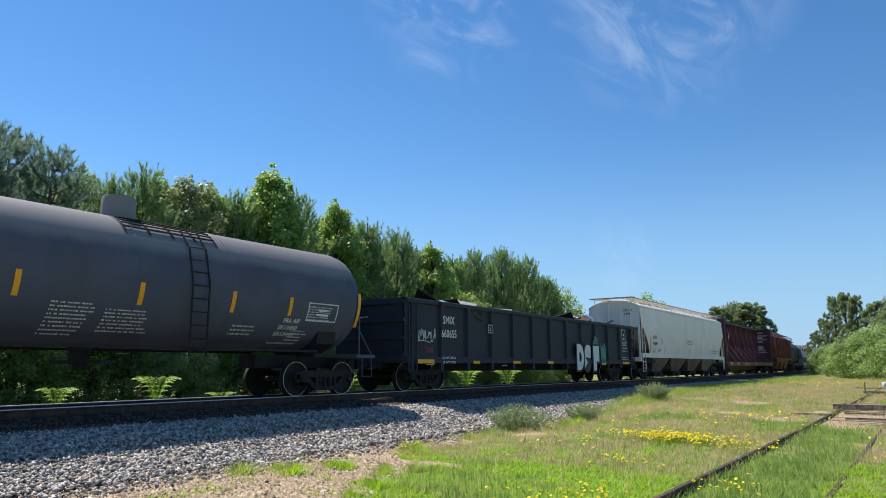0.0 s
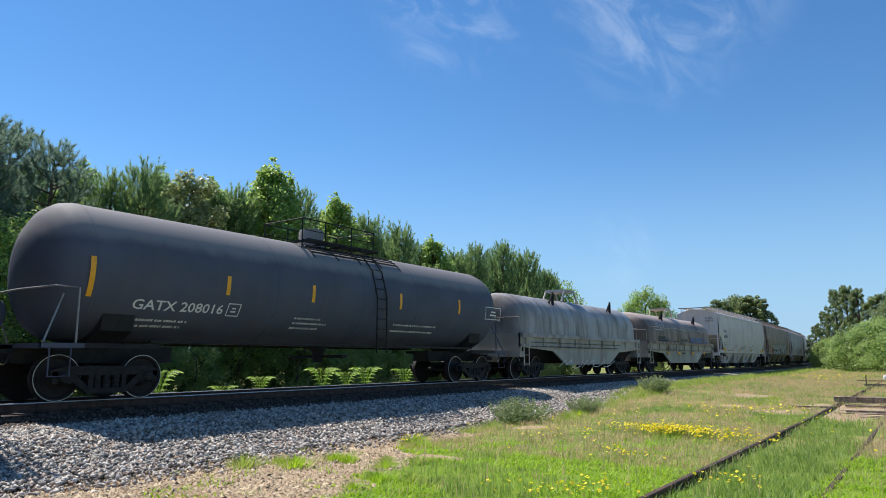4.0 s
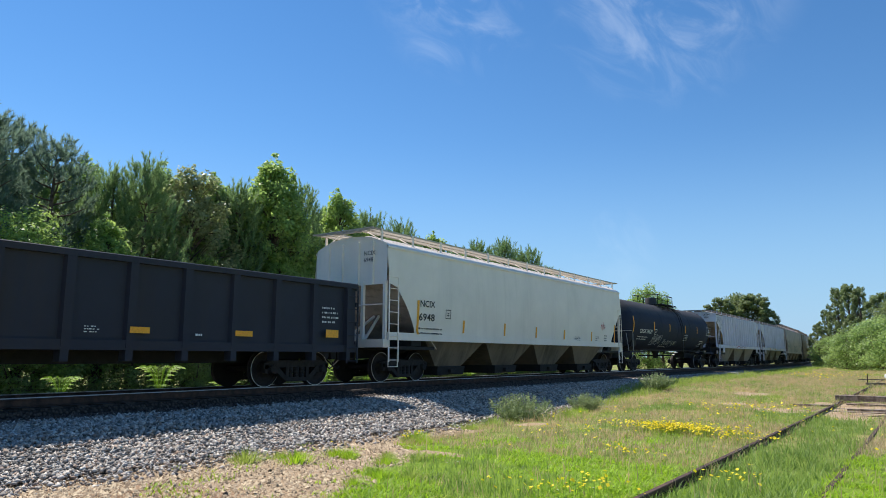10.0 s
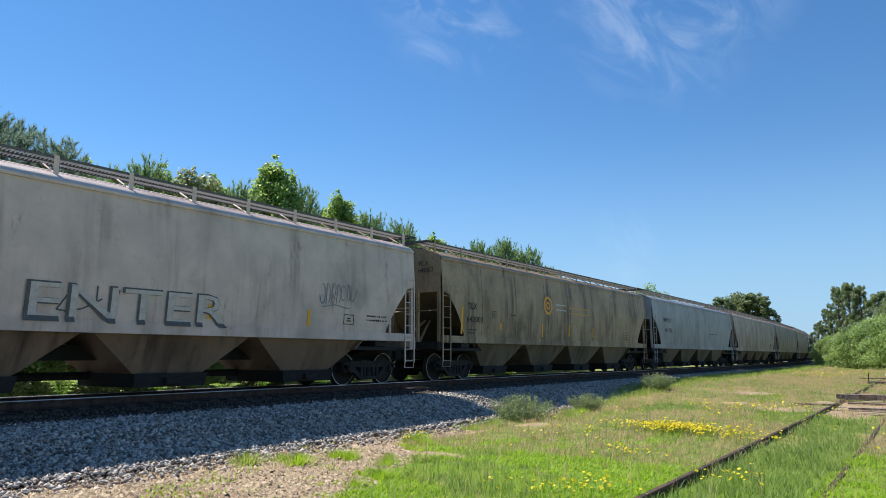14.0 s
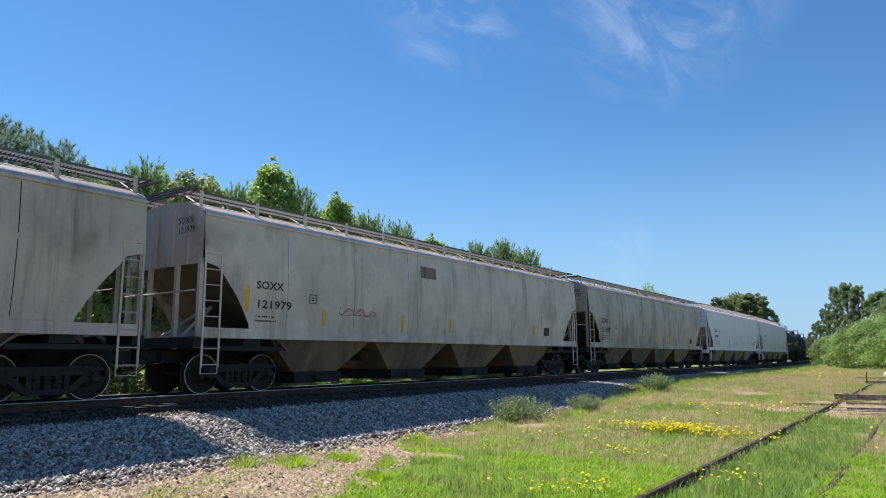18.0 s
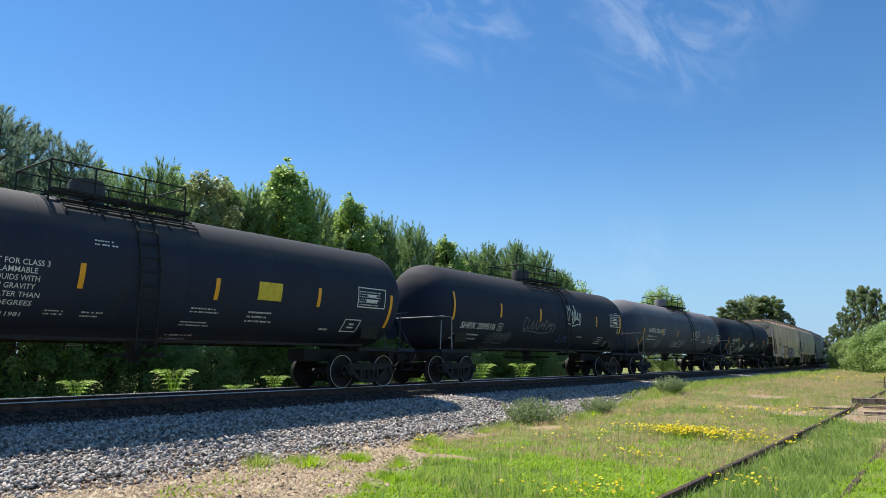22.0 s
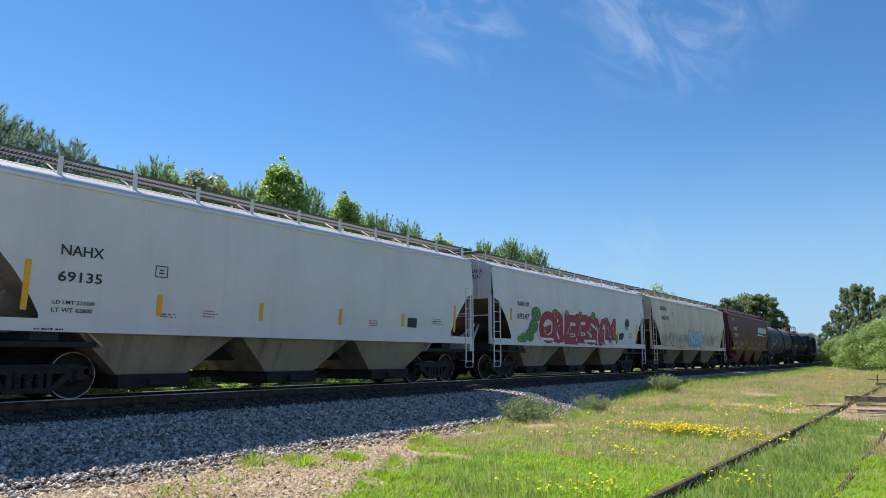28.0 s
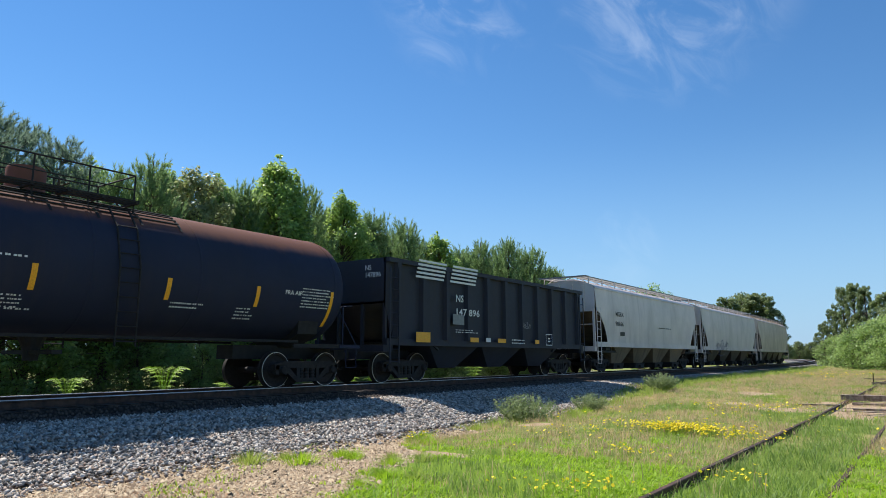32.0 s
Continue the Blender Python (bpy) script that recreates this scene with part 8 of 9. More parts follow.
outlined(15.7, 2.35, 1.27, 0.57, WHITE_INK)
scribble(4.3, 1.51, 1.76, 0.65, PALE_INK, 11, 85)
scribble(6.58, 1.41, 1.79, 0.54, WHITE_INK, 7, 86)
scribble(8.48, 1.44, 0.9, 0.41, WHITE_INK, 5, 87)
outlined(14.51, 1.55, 0.89, 0.35, WHITE_INK)
on_end(0.2, 2.75, WHITE_INK, "CRGX", "29529")
on("atw")
word("ATW", 2.98, 2.76, 0.58, 0.24, BLACK_INK, 0.032)
word("88", 2.29, 2.2, 0.38, 0.29, BLACK_INK)
word("00", 3.03, 2.2, 0.44, 0.25, BLACK_INK)
scribble(0.25, 3.45, 1.3, 0.45, NAVY_INK, 7, 91)
ribbon_mark(0.9, 2.85, 0.7, 0.6, NAVY_INK, 91)
scribble(6.23, 1.59, 2.23, 0.88, RED_INK, 8, 92)
scribble(8.1, 1.58, 2.53, 0.85, PURPLE_INK, 8, 93)
plate("reflector", 1.35, 1.83, 0.14, 0.72, YELLOW)
plate("reflector", 4.11, 1.64, 0.2, 0.34, YELLOW)
plate("reflector", 6.82, 1.64, 0.16, 0.29, YELLOW)
plate("reflector", 9.72, 1.67, 0.17, 0.28, YELLOW)
outlined(1.63, 1.74, 0.23, 0.2, BLACK_INK)
outlined(13.38, 1.83, 0.5, 0.28, BLACK_INK)
on_end(0.2, 3.95, BLACK_INK, "ATW", "8800")


def swollen_word():
    """Swollen grey letters run together, edged white and black, over the panels and the ribs between them."""
    edge = [(5.38, 2.70), (5.55, 2.42), (5.27, 2.12), (5.28, 1.66), (5.60, 1.62), (6.3, 1.58), (6.7, 1.55), (7.2, 1.58), (7.8, 1.56), (8.3, 1.58), (8.60, 1.56), (8.68, 1.95), (8.42, 2.18), (8.62, 2.38), (7.95, 2.44), (7.2, 2.50), (6.9, 2.60), (6.45, 2.58), (6.2, 2.66)]
    s = Shape()
    for grow, lift, mi in ((0.07, 0.008, 2), (0.0, 0.011, 1), (-0.06, 0.014, 0)):
        fan(s, [(7.0 + (a - 7.0) * (1 + grow / 1.7), 2.22 + (b - 2.12) * (0.82 + grow / 0.55)) for a, b in edge], lift, mi)
    tmp = Shape()
    for line in ([(6.25, 2.35), (5.95, 2.40), (5.60, 2.05), (5.75, 1.85), (6.05, 2.05), (6.25, 1.80)], [(6.25, 2.60), (6.28, 1.60)], [(6.42, 2.15), (6.55, 2.30), (6.68, 2.12), (6.55, 1.95), (6.42, 2.15)],
                 [(6.85, 2.55), (6.72, 2.2), (6.80, 1.60)], [(6.95, 2.10), (7.15, 2.25), (7.3, 2.1)], [(7.15, 1.62), (7.2, 1.95), (7.45, 1.9), (7.5, 1.62)], [(7.85, 2.35), (7.5, 2.2), (7.7, 1.95), (7.6, 1.6)], [(8.0, 2.4), (8.05, 1.6)], [(8.25, 2.3), (8.15, 1.95), (8.35, 1.75)]):
        ribbon(tmp, [(a, 2.22 + (b - 2.12) * 0.82) for a, b in line], 0.035, 0.017)
    joined(s, tmp, 1)
    part("graffiti", s, [GREYSPOT, PALE_WHITE, BLACK_INK], PEN["car"], "swollen grey sprayed letters edged white")
    step = (2 * PEN["half"] - 3.0) / 16
    for r in range(16):
        y = 1.5 + step * (r + 0.5)
        if 5.4 < y < 8.5:
            part("graffiti", sheet(sheet(Shape(), y - 0.045, 1.78, 0.09, 0.78, 0.172), y - 0.045, 2.56, 0.09, 0.04, 0.172), GREYSPOT, PEN["car"])


on("at2")
word("ATW", 2.92, 2.74, 0.58, 0.24, BLACK_INK, 0.032)
word("56", 2.99, 2.21, 0.44, 0.24, BLACK_INK)
swollen_word()
plate("primer_patch", 7.96, 2.57, 0.78, 0.99, TANPATCH)
plate("reflector", 4.6, 1.56, 0.49, 0.15, YELLOW)
plate("reflector", 8.01, 1.57, 0.62, 0.12, YELLOW)
plate("reflector", 11.59, 1.57, 0.57, 0.13, YELLOW)
plate("reflector", 14.87, 1.92, 0.35, 0.22, YELLOW)
plate("placard", 4.67, 2.03, 0.41, 0.24, BAYTAN)
scribble(8.99, 1.94, 0.63, 0.49, GREY_INK, 5, 96)
scribble(9.92, 1.62, 0.54, 0.66, GREY_INK, 6, 97)
outlined(13.26, 1.83, 0.44, 0.45, BLACK_INK)
word("ERCS", 4.54, 0.76, 0.62, 0.15, WHITE_INK, 0.0)
word("ERCS.SDC", 8.78, 0.76, 1.3, 0.17, WHITE_INK, 0.0)
on("admx")
word("ADMX", 1.67, 2.54, 1.02, 0.17, BLACK_INK)
word("676213", 1.62, 2.07, 1.09, 0.17, BLACK_INK)
scribble(3.08, 1.49, 2.12, 1.28, GREY_INK, 9, 101)
print_lines(1.65, 1.84, 1.23, 0.13, 2, BLACK_INK)
on("admx")
scribble(9.4, 1.45, 1.3, 0.80, GREYBLACK, 2, 106)
word("ENTER", 8.78, 1.48, 4.4, 0.74, GREYBLACK, 0.012, 0.012, "graffiti")
word("ENTER", 8.84, 1.52, 4.3, 0.68, DUSTY_INK, 0.0, 0.015, "graffiti")
scribble(16.19, 2.14, 1.39, 0.69, GREY_INK, 7, 105)
plate("reflector", 15.79, 1.61, 0.1, 0.43, YELLOW)
outlined(17.15, 1.7, 0.41, 0.28, BLACK_INK)
print_lines(18.11, 1.83, 1.01, 0.24, 2, BLACK_INK)
plate("reflector", 12.74, 1.66, 0.18, 0.32, YELLOW)
on("til2")
word("TILX", 1.5, 2.48, 0.62, 0.22, BLACK_INK)
word("642003", 1.45, 2.02, 1.07, 0.2, BLACK_INK)
outlined(3.18, 2.22, 0.27, 0.27, BLACK_INK)
print_lines(4.52, 2.37, 0.52, 0.1, 1, BLACK_INK)
ring(7.73, 2.95, 0.34, YELLOW)
plate("reflector", 1.12, 1.59, 0.22, 0.94, YELLOW)
plate("reflector", 3.75, 1.82, 0.12, 0.23, YELLOW)
plate("reflector", 7.15, 1.6, 0.18, 0.54, YELLOW)
plate("reflector", 9.73, 1.69, 0.17, 0.49, YELLOW)
plate("reflector", 12.37, 1.7, 0.17, 0.44, YELLOW)
print_lines(8.49, 2.79, 1.18, 0.45, 1, WHITE_INK)
print_lines(9.78, 2.69, 2.87, 0.5, 1, YELLOW)
outlined(16.4, 1.66, 0.72, 0.39, BLACK_INK)
print_lines(1.6, 1.62, 0.54, 0.22, 2, BLACK_INK)
on_end(0.22, 3.9, BLACK_INK, "TILX", "642003")
on("mwcx")
word("MWCX", 1.88, 2.89, 1.45, 0.24, BLACK_INK)
word("461176", 2.08, 2.27, 1.46, 0.26, BLACK_INK)
print_lines(12.41, 2.38, 2.34, 0.14, 1, BLACK_INK)
on("x1")
outlined(3.98, 2.23, 0.22, 0.26, BLACK_INK)
plate("reflector", 4.5, 1.64, 0.12, 0.47, YELLOW)
plate("reflector", 7.88, 1.66, 0.11, 0.47, YELLOW)
plate("reflector", 10.57, 1.69, 0.12, 0.43, YELLOW)
plate("reflector", 13.19, 1.71, 0.1, 0.4, YELLOW)
plate("placard", 17.36, 1.73, 0.4, 0.29, BLACK_INK)
print_lines(6.17, 1.69, 0.79, 0.05, 1, BLACK_INK)
on("x1")
plate("reflector", 19.28, 1.98, 0.11, 0.64, YELLOW)
plate("reflector", 16.62, 1.68, 0.15, 0.41, YELLOW)
print_lines(18.24, 1.82, 0.68, 0.23, 3, BLACK_INK)
outlined(17.36, 1.65, 0.41, 0.34, BLACK_INK)
on("til3")
word("TILX", 1.72, 2.74, 0.46, 0.18, BLACK_INK)
outlined(3.14, 2.47, 0.27, 0.23, BLACK_INK)
plate("reflector", 1.11, 1.62, 0.31, 0.93, YELLOW)
plate("reflector", 3.75, 1.57, 0.25, 0.53, YELLOW)
plate("reflector", 6.43, 1.64, 0.13, 0.44, YELLOW)
plate("reflector", 9.23, 1.68, 0.15, 0.32, YELLOW)
print_lines(7.9, 1.74, 1.26, 0.07, 1, BLACK_INK)
on_end(0.22, 3.95, BLACK_INK, "TILX", "640523")
on("soxa")
word("SOXX", 1.48, 2.5, 0.86, 0.19, BLACK_INK)
word("121979", 1.48, 2.03, 1.08, 0.2, BLACK_INK)
outlined(3.24, 2.24, 0.26, 0.24, BLACK_INK)
plate("reflector", 1.17, 1.92, 0.27, 0.64, YELLOW)
plate("reflector", 3.77, 1.67, 0.13, 0.44, YELLOW)
plate("reflector", 7.16, 1.6, 0.17, 0.49, YELLOW)
plate("reflector", 9.76, 1.63, 0.17, 0.46, YELLOW)
plate("reflector", 15.78, 1.7, 0.25, 0.39, YELLOW)
plate("placard", 16.69, 1.7, 0.47, 0.33, BLACK_INK)
scribble(4.37, 1.99, 1.54, 0.23, RED_INK, 6, 111)
plate("primer_patch", 8.12, 3.37, 0.84, 0.38, BAYBROWN)
print_lines(1.51, 1.7, 0.75, 0.21, 2, BLACK_INK)
on_end(0.22, 3.95, BLACK_INK, "SOXX", "121979")
on("soxb")
word("SOXX", 1.43, 2.48, 0.8, 0.25, BLACK_INK)
word("121897", 1.4, 2.03, 1.08, 0.24, BLACK_INK)
outlined(3.18, 2.24, 0.23, 0.26, BLACK_INK)
plate("reflector", 1.12, 1.68, 0.19, 0.46, YELLOW)
plate("reflector", 3.7, 1.67, 0.21, 0.41, YELLOW)
plate("reflector", 9.71, 1.64, 0.23, 0.47, YELLOW)
plate("reflector", 12.35, 1.69, 0.21, 0.43, YELLOW)
plate("reflector", 15.79, 1.67, 0.26, 0.44, YELLOW)
plate("placard", 16.54, 1.65, 0.46, 0.29, BLACK_INK)
print_lines(1.41, 1.65, 0.8, 0.31, 3, BLACK_INK)
print_lines(2.63, 1.65, 0.32, 0.13, 2, BLACK_INK)
on_end(0.22, 3.95, BLACK_INK, "SOXX", "121897")
on("equ1")
word("EQUX", 1.83, 2.66, 0.81, 0.21, BLACK_INK)
word("641094", 1.83, 2.24, 1.06, 0.2, BLACK_INK)
outlined(3.32, 2.55, 0.25, 0.27, BLACK_INK)
plate("reflector", 1.21, 1.61, 0.15, 0.94, YELLOW)
plate("reflector", 3.32, 1.62, 0.11, 0.46, YELLOW)
plate("reflector", 6.69, 1.62, 0.11, 0.49, YELLOW)
plate("reflector", 9.57, 1.63, 0.12, 0.47, YELLOW)
plate("reflector", 12.32, 1.66, 0.12, 0.46, YELLOW)
plate("reflector", 15.59, 1.68, 0.19, 0.43, YELLOW)
plate("placard", 16.29, 1.77, 0.36, 0.29, BLACK_INK)
word("LD LMT 220600 LB", 1.81, 1.9, 1.11, 0.08, BLACK_INK)
word("LT WT 65400 LB", 1.8, 1.72, 1.11, 0.07, BLACK_INK)
print_lines(8.9, 1.81, 0.69, 0.26, 3, BLACK_INK)
outlined(1.48, 1.33, 0.22, 0.14, BLACK_INK)
print_lines(16.73, 2.06, 1.14, 0.17, 1, BLACK_INK)
on_end(0.2, 3.9, BLACK_INK, "EQUX", "641094")
on("equ2")
word("EQUX", 2.12, 2.73, 0.68, 0.18, BLACK_INK)
word("18257", 2.17, 2.27, 0.66, 0.18, BLACK_INK)
outlined(3.56, 2.52, 0.27, 0.27, BLACK_INK)
plate("reflector", 3.97, 1.63, 0.13, 0.47, YELLOW)
plate("reflector", 6.75, 1.63, 0.12, 0.46, YELLOW)
plate("reflector", 9.61, 1.67, 0.09, 0.44, YELLOW)
plate("reflector", 12.42, 1.66, 0.15, 0.45, YELLOW)
plate("reflector", 15.15, 1.7, 0.12, 0.43, YELLOW)
plate("reflector", 17.95, 1.7, 0.15, 0.88, YELLOW)
print_lines(2.39, 1.86, 0.38, 0.24, 2, BLACK_INK)
print_lines(16.15, 2.22, 0.6, 1.09, 6, GREY_INK)
print_lines(7.68, 1.71, 0.33, 0.19, 2, BLACK_INK)
scribble(16.35, 1.59, 1.16, 0.3, GREY_INK, 8, 121)
on("cbtx")
word("CBTX 728769", 1.28, 2.17, 2.22, 0.25, WHITE_INK)
outlined(4.05, 2.02, 0.30, 0.33, WHITE_INK)
for k, (line, wide) in enumerate((("NOT FOR CLASS 3", 1.12), ("FLAMMABLE", 0.72), ("LIQUIDS WITH", 0.84), ("API GRAVITY", 0.76), ("GREATER THAN", 0.98), ("50 DEGREES", 0.80), ("SR 11981", 0.58))):
    word(line, 5.05 - wide / 2, 2.50 - 0.145 * k - 0.05 * (k == 6), wide, 0.105, WHITE_INK, 0.006)
word("LD LMT", 1.75, 1.96, 0.5, 0.08, WHITE_INK)
word("LT WT", 1.70, 1.80, 0.42, 0.08, WHITE_INK)
print_lines(2.4, 1.96, 1.1, 0.07, 1, WHITE_INK)
print_lines(2.4, 1.80, 1.1, 0.07, 1, WHITE_INK)
plate("reflector", 0.7, 1.79, 0.33, 0.93, YELLOW)
plate("reflector", 3.62, 2.15, 0.16, 0.47, YELLOW)
plate("reflector", 6.17, 2.15, 0.11, 0.49, YELLOW)
plate("reflector", 9.24, 2.14, 0.14, 0.5, YELLOW)
plate("reflector", 12.41, 2.18, 0.14, 0.49, YELLOW)
plate("reflector", 15.32, 1.74, 0.28, 0.95, YELLOW)
plate("placard", 10.46, 2.23, 0.73, 0.44, YPLATE)
outlined(13.94, 2.26, 1.17, 0.58, WHITE_INK)
print_lines(13.99, 2.33, 1.07, 0.44, 6, WHITE_INK)
outlined(13.65, 1.57, 0.64, 0.35, WHITE_INK)
print_lines(5.73, 1.64, 0.39, 0.12, 2, WHITE_INK)
print_lines(6.42, 1.63, 0.47, 0.14, 2, WHITE_INK)
print_lines(8.75, 1.84, 0.79, 0.15, 2, WHITE_INK)
print_lines(8.65, 1.55, 0.82, 0.13, 2, WHITE_INK)
print_lines(8.53, 1.25, 0.72, 0.16, 2, WHITE_INK)
print_lines(10.32, 1.7, 0.87, 0.31, 3, WHITE_INK)
print_lines(12.85, 1.59, 0.32, 0.07, 1, WHITE_INK)
print_lines(6.44, 3.04, 0.48, 0.16, 2, WHITE_INK)
on("shpx")
word("SHPX 209510", 1.33, 1.88, 2.2, 0.24, WHITE_INK)
outlined(3.73, 1.87, 0.33, 0.26, WHITE_INK)
plate("reflector", 0.7, 2.13, 0.27, 0.96, YELLOW)
plate("reflector", 3.71, 2.35, 0.2, 0.51, YELLOW)
plate("reflector", 6.77, 2.32, 0.25, 0.53, YELLOW)
print_lines(1.09, 1.51, 1.9, 0.28, 2, WHITE_INK)
scribble(3.36, 1.4, 1.64, 0.48, GREY_INK, 8, 131)
scribble(5.54, 1.86, 2.64, 0.62, GREY_INK, 8, 132)
scribble(9.27, 2.25, 1.31, 0.99, WHITE_INK, 8, 133)
scribble(8.84, 1.55, 1.34, 0.29, BLUE_INK, 6, 134)
on("shpx")
outlined(13.96, 2.38, 1.15, 0.62, WHITE_INK)
print_lines(14.03, 2.44, 1.0, 0.51, 6, WHITE_INK)
outlined(12.86, 1.56, 0.63, 0.29, WHITE_INK)
plate("reflector", 15.14, 2.07, 0.16, 0.94, YELLOW)
plate("reflector", 12.26, 2.33, 0.15, 0.47, YELLOW)
outlined(14.85, 2.1, 0.17, 0.2, WHITE_INK)
print_lines(10.62, 1.79, 0.6, 0.08, 2, WHITE_INK)
print_lines(14.03, 1.46, 0.5, 0.27, 3, WHITE_INK)
print_lines(14.59, 3.05, 0.45, 0.05, 1, WHITE_INK)
on("gatx")
word("GATX 55210", 1.56, 2.31, 2.15, 0.22, WHITE_INK)
outlined(3.96, 2.22, 0.28, 0.34, WHITE_INK)
print_lines(1.52, 1.9, 1.74, 0.34, 2, WHITE_INK)
plate("reflector", 0.75, 1.58, 0.19, 0.93, YELLOW)
plate("reflector", 3.79, 2.21, 0.14, 0.33, YELLOW)
plate("reflector", 6.48, 2.16, 0.17, 0.35, YELLOW)
plate("reflector", 9.56, 2.01, 0.17, 0.47, YELLOW)
plate("reflector", 13.08, 2.01, 0.15, 0.47, YELLOW)
scribble(3.14, 1.46, 0.86, 0.56, GREY_INK, 9, 141)
scribble(5.89, 1.56, 2.64, 0.49, WHITE_INK, 10, 142)
scribble(9.48, 2.06, 1.65, 0.74, WHITE_INK, 6, 143)
scribble(10.84, 2.63, 1.72, 0.44, BLUE_INK, 7, 144)
outlined(13.62, 1.89, 0.69, 0.41, WHITE_INK)
outlined(14.92, 2.09, 1.2, 0.42, WHITE_INK)
print_lines(11.81, 1.93, 1.06, 0.21, 2, WHITE_INK)
on("gatx")
plate("reflector", 15.97, 1.88, 0.08, 0.55, YELLOW)
on("crg7")
word("CRGX 7541", 1.62, 2.19, 1.59, 0.21, WHITE_INK)
outlined(3.37, 2.15, 0.27, 0.31, WHITE_INK)
word("LD LMT 188500 LB", 1.6, 1.97, 1.07, 0.08, WHITE_INK)
word("LT WT 74500 LB", 1.56, 1.78, 1.27, 0.08, WHITE_INK)
plate("reflector", 0.42, 1.57, 0.22, 0.92, YELLOW)
plate("reflector", 3.87, 2.03, 0.14, 0.49, YELLOW)
plate("reflector", 6.46, 2.07, 0.14, 0.47, YELLOW)
plate("reflector", 9.73, 2.06, 0.14, 0.47, YELLOW)
plate("reflector", 13.13, 2.06, 0.15, 0.49, YELLOW)
scribble(3.66, 1.25, 1.46, 0.64, WHITE_INK, 12, 151)
scribble(5.42, 1.36, 1.07, 0.72, WHITE_INK, 12, 152)
word("BUANA", 8.14, 1.85, 1.11, 0.37, WHITE_INK)
outlined(14.63, 2.12, 1.21, 0.59, WHITE_INK)
outlined(13.38, 1.82, 0.57, 0.32, WHITE_INK)
print_lines(10.71, 1.71, 0.7, 0.45, 4, WHITE_INK)
print_lines(4.14, 2.87, 0.49, 0.09, 1, WHITE_INK)
print_lines(4.11, 1.89, 0.41, 0.2, 2, WHITE_INK)
on_end(0.22, 2.95, WHITE_INK, "CRGX", "7541")
on("prok")
word("SHPX", 2.46, 2.67, 0.8, 0.23, BLACK_INK)
word("454389", 2.42, 2.15, 1.21, 0.25, BLACK_INK)
on_end(0.2, 3.95, BLACK_INK, "SHPX", "454389")
on("prok")
word("9", 3.31, 2.17, 0.14, 0.18, BLACK_INK)
outlined(3.64, 2.37, 0.24, 0.27, BLACK_INK)
block_letters("PROK", 4.13, 0.99, 3.79, 1.08)
halo(8.0, 1.0, 4.0, 1.08, MOSS_INK, 6)
for k, tint in enumerate((PLUM_INK, AQUA_INK, PLUM_INK, PINK_INK, AQUA_INK)):
    piece(8.12 + 0.78 * k, 1.0, 0.80, 1.06, 1, tint, BLACK_INK, 162 + k)
scribble(3.43, 1.04, 0.4, 0.24, BLACK_INK, 6, 163)
scribble(12.44, 1.27, 0.56, 0.28, BLACK_INK, 5, 164)
plate("reflector", 3.96, 1.48, 0.13, 0.52, YELLOW)
plate("reflector", 13.29, 1.55, 0.15, 0.39, YELLOW)
outlined(14.7, 1.68, 0.5, 0.3, BLACK_INK)
on("prok")
plate("reflector", 15.65, 1.51, 0.16, 0.91, YELLOW)
plate("placard", 15.01, 1.65, 0.17, 0.32, BLACK_INK)
print_lines(15.25, 1.09, 0.43, 0.18, 2, BLACK_INK)
on("cefx")
word("CEFX", 2.14, 2.74, 0.84, 0.18, BLACK_INK)
word("398641", 2.13, 2.22, 1.15, 0.19, BLACK_INK)
outlined(2.06, 2.2, 1.29, 0.31, BLACK_INK)
outlined(3.81, 2.57, 0.24, 0.24, BLACK_INK)
word("DO NOT HUMP", 6.78, 2.56, 1.84, 0.08, RED_INK)
print_lines(2.11, 1.89, 0.83, 0.18, 2, BLACK_INK)
plate("reflector", 1.58, 1.4, 0.85, 0.14, YELLOW)
plate("reflector", 11.71, 1.43, 0.48, 0.1, YELLOW)
plate("reflector", 14.05, 1.37, 0.56, 0.17, YELLOW)
scribble(1.27, 1.84, 0.68, 0.5, PURPLE_INK, 9, 171)
scribble(3.41, 1.91, 1.56, 0.22, TEAL_INK, 6, 172)
scribble(6.82, 1.83, 1.11, 0.36, GREY_INK, 7, 173)
scribble(8.97, 1.73, 0.94, 0.51, BLACK_INK, 8, 174)
plate("placard", 12.43, 1.83, 0.46, 0.29, BLACK_INK)
print_lines(13.73, 2.81, 1.48, 0.13, 2, BLACK_INK)
on("nah1")
word("NAHX", 1.76, 2.41, 1.03, 0.2, WHITE_INK)
word("62328", 1.72, 1.92, 0.84, 0.21, WHITE_INK)
scribble(2.66, 0.98, 4.85, 1.3, WHITE_INK, 10, 181)
scribble(7.35, 0.94, 3.51, 1.31, WHITE_INK, 8, 182)
scribble(11.4, 0.95, 4.43, 1.2, RED_INK, 8, 183)
on("carg")
scribble(3.11, 0.91, 5.2, 1.29, WHITE_INK, 8, 184)
on("carg")
plate("repaint_patch", 8.23, 2.09, 1.72, 0.9, PATCHGREY)
disc(9.11, 2.49, 0.42, GREENISH_INK)
print_lines(8.7, 2.34, 0.47, 0.14, 1, BLACK_INK)
throw_up(6.74, 0.94, 1.64, 1.12, 3, PALE_INK, BLACK_INK, 185)
throw_up(8.37, 0.98, 3.35, 1.28, 4, PALE_INK, FLAME_INK, 186)
throw_up(11.56, 1.02, 3.49, 1.27, 3, PALE_INK, GREY_INK, 187)
piece(10.27, 1.71, 0.72, 0.67, 1, PINK_INK, PINK_INK, 188)
plate("reflector", 14.91, 1.43, 0.11, 0.89, YELLOW)
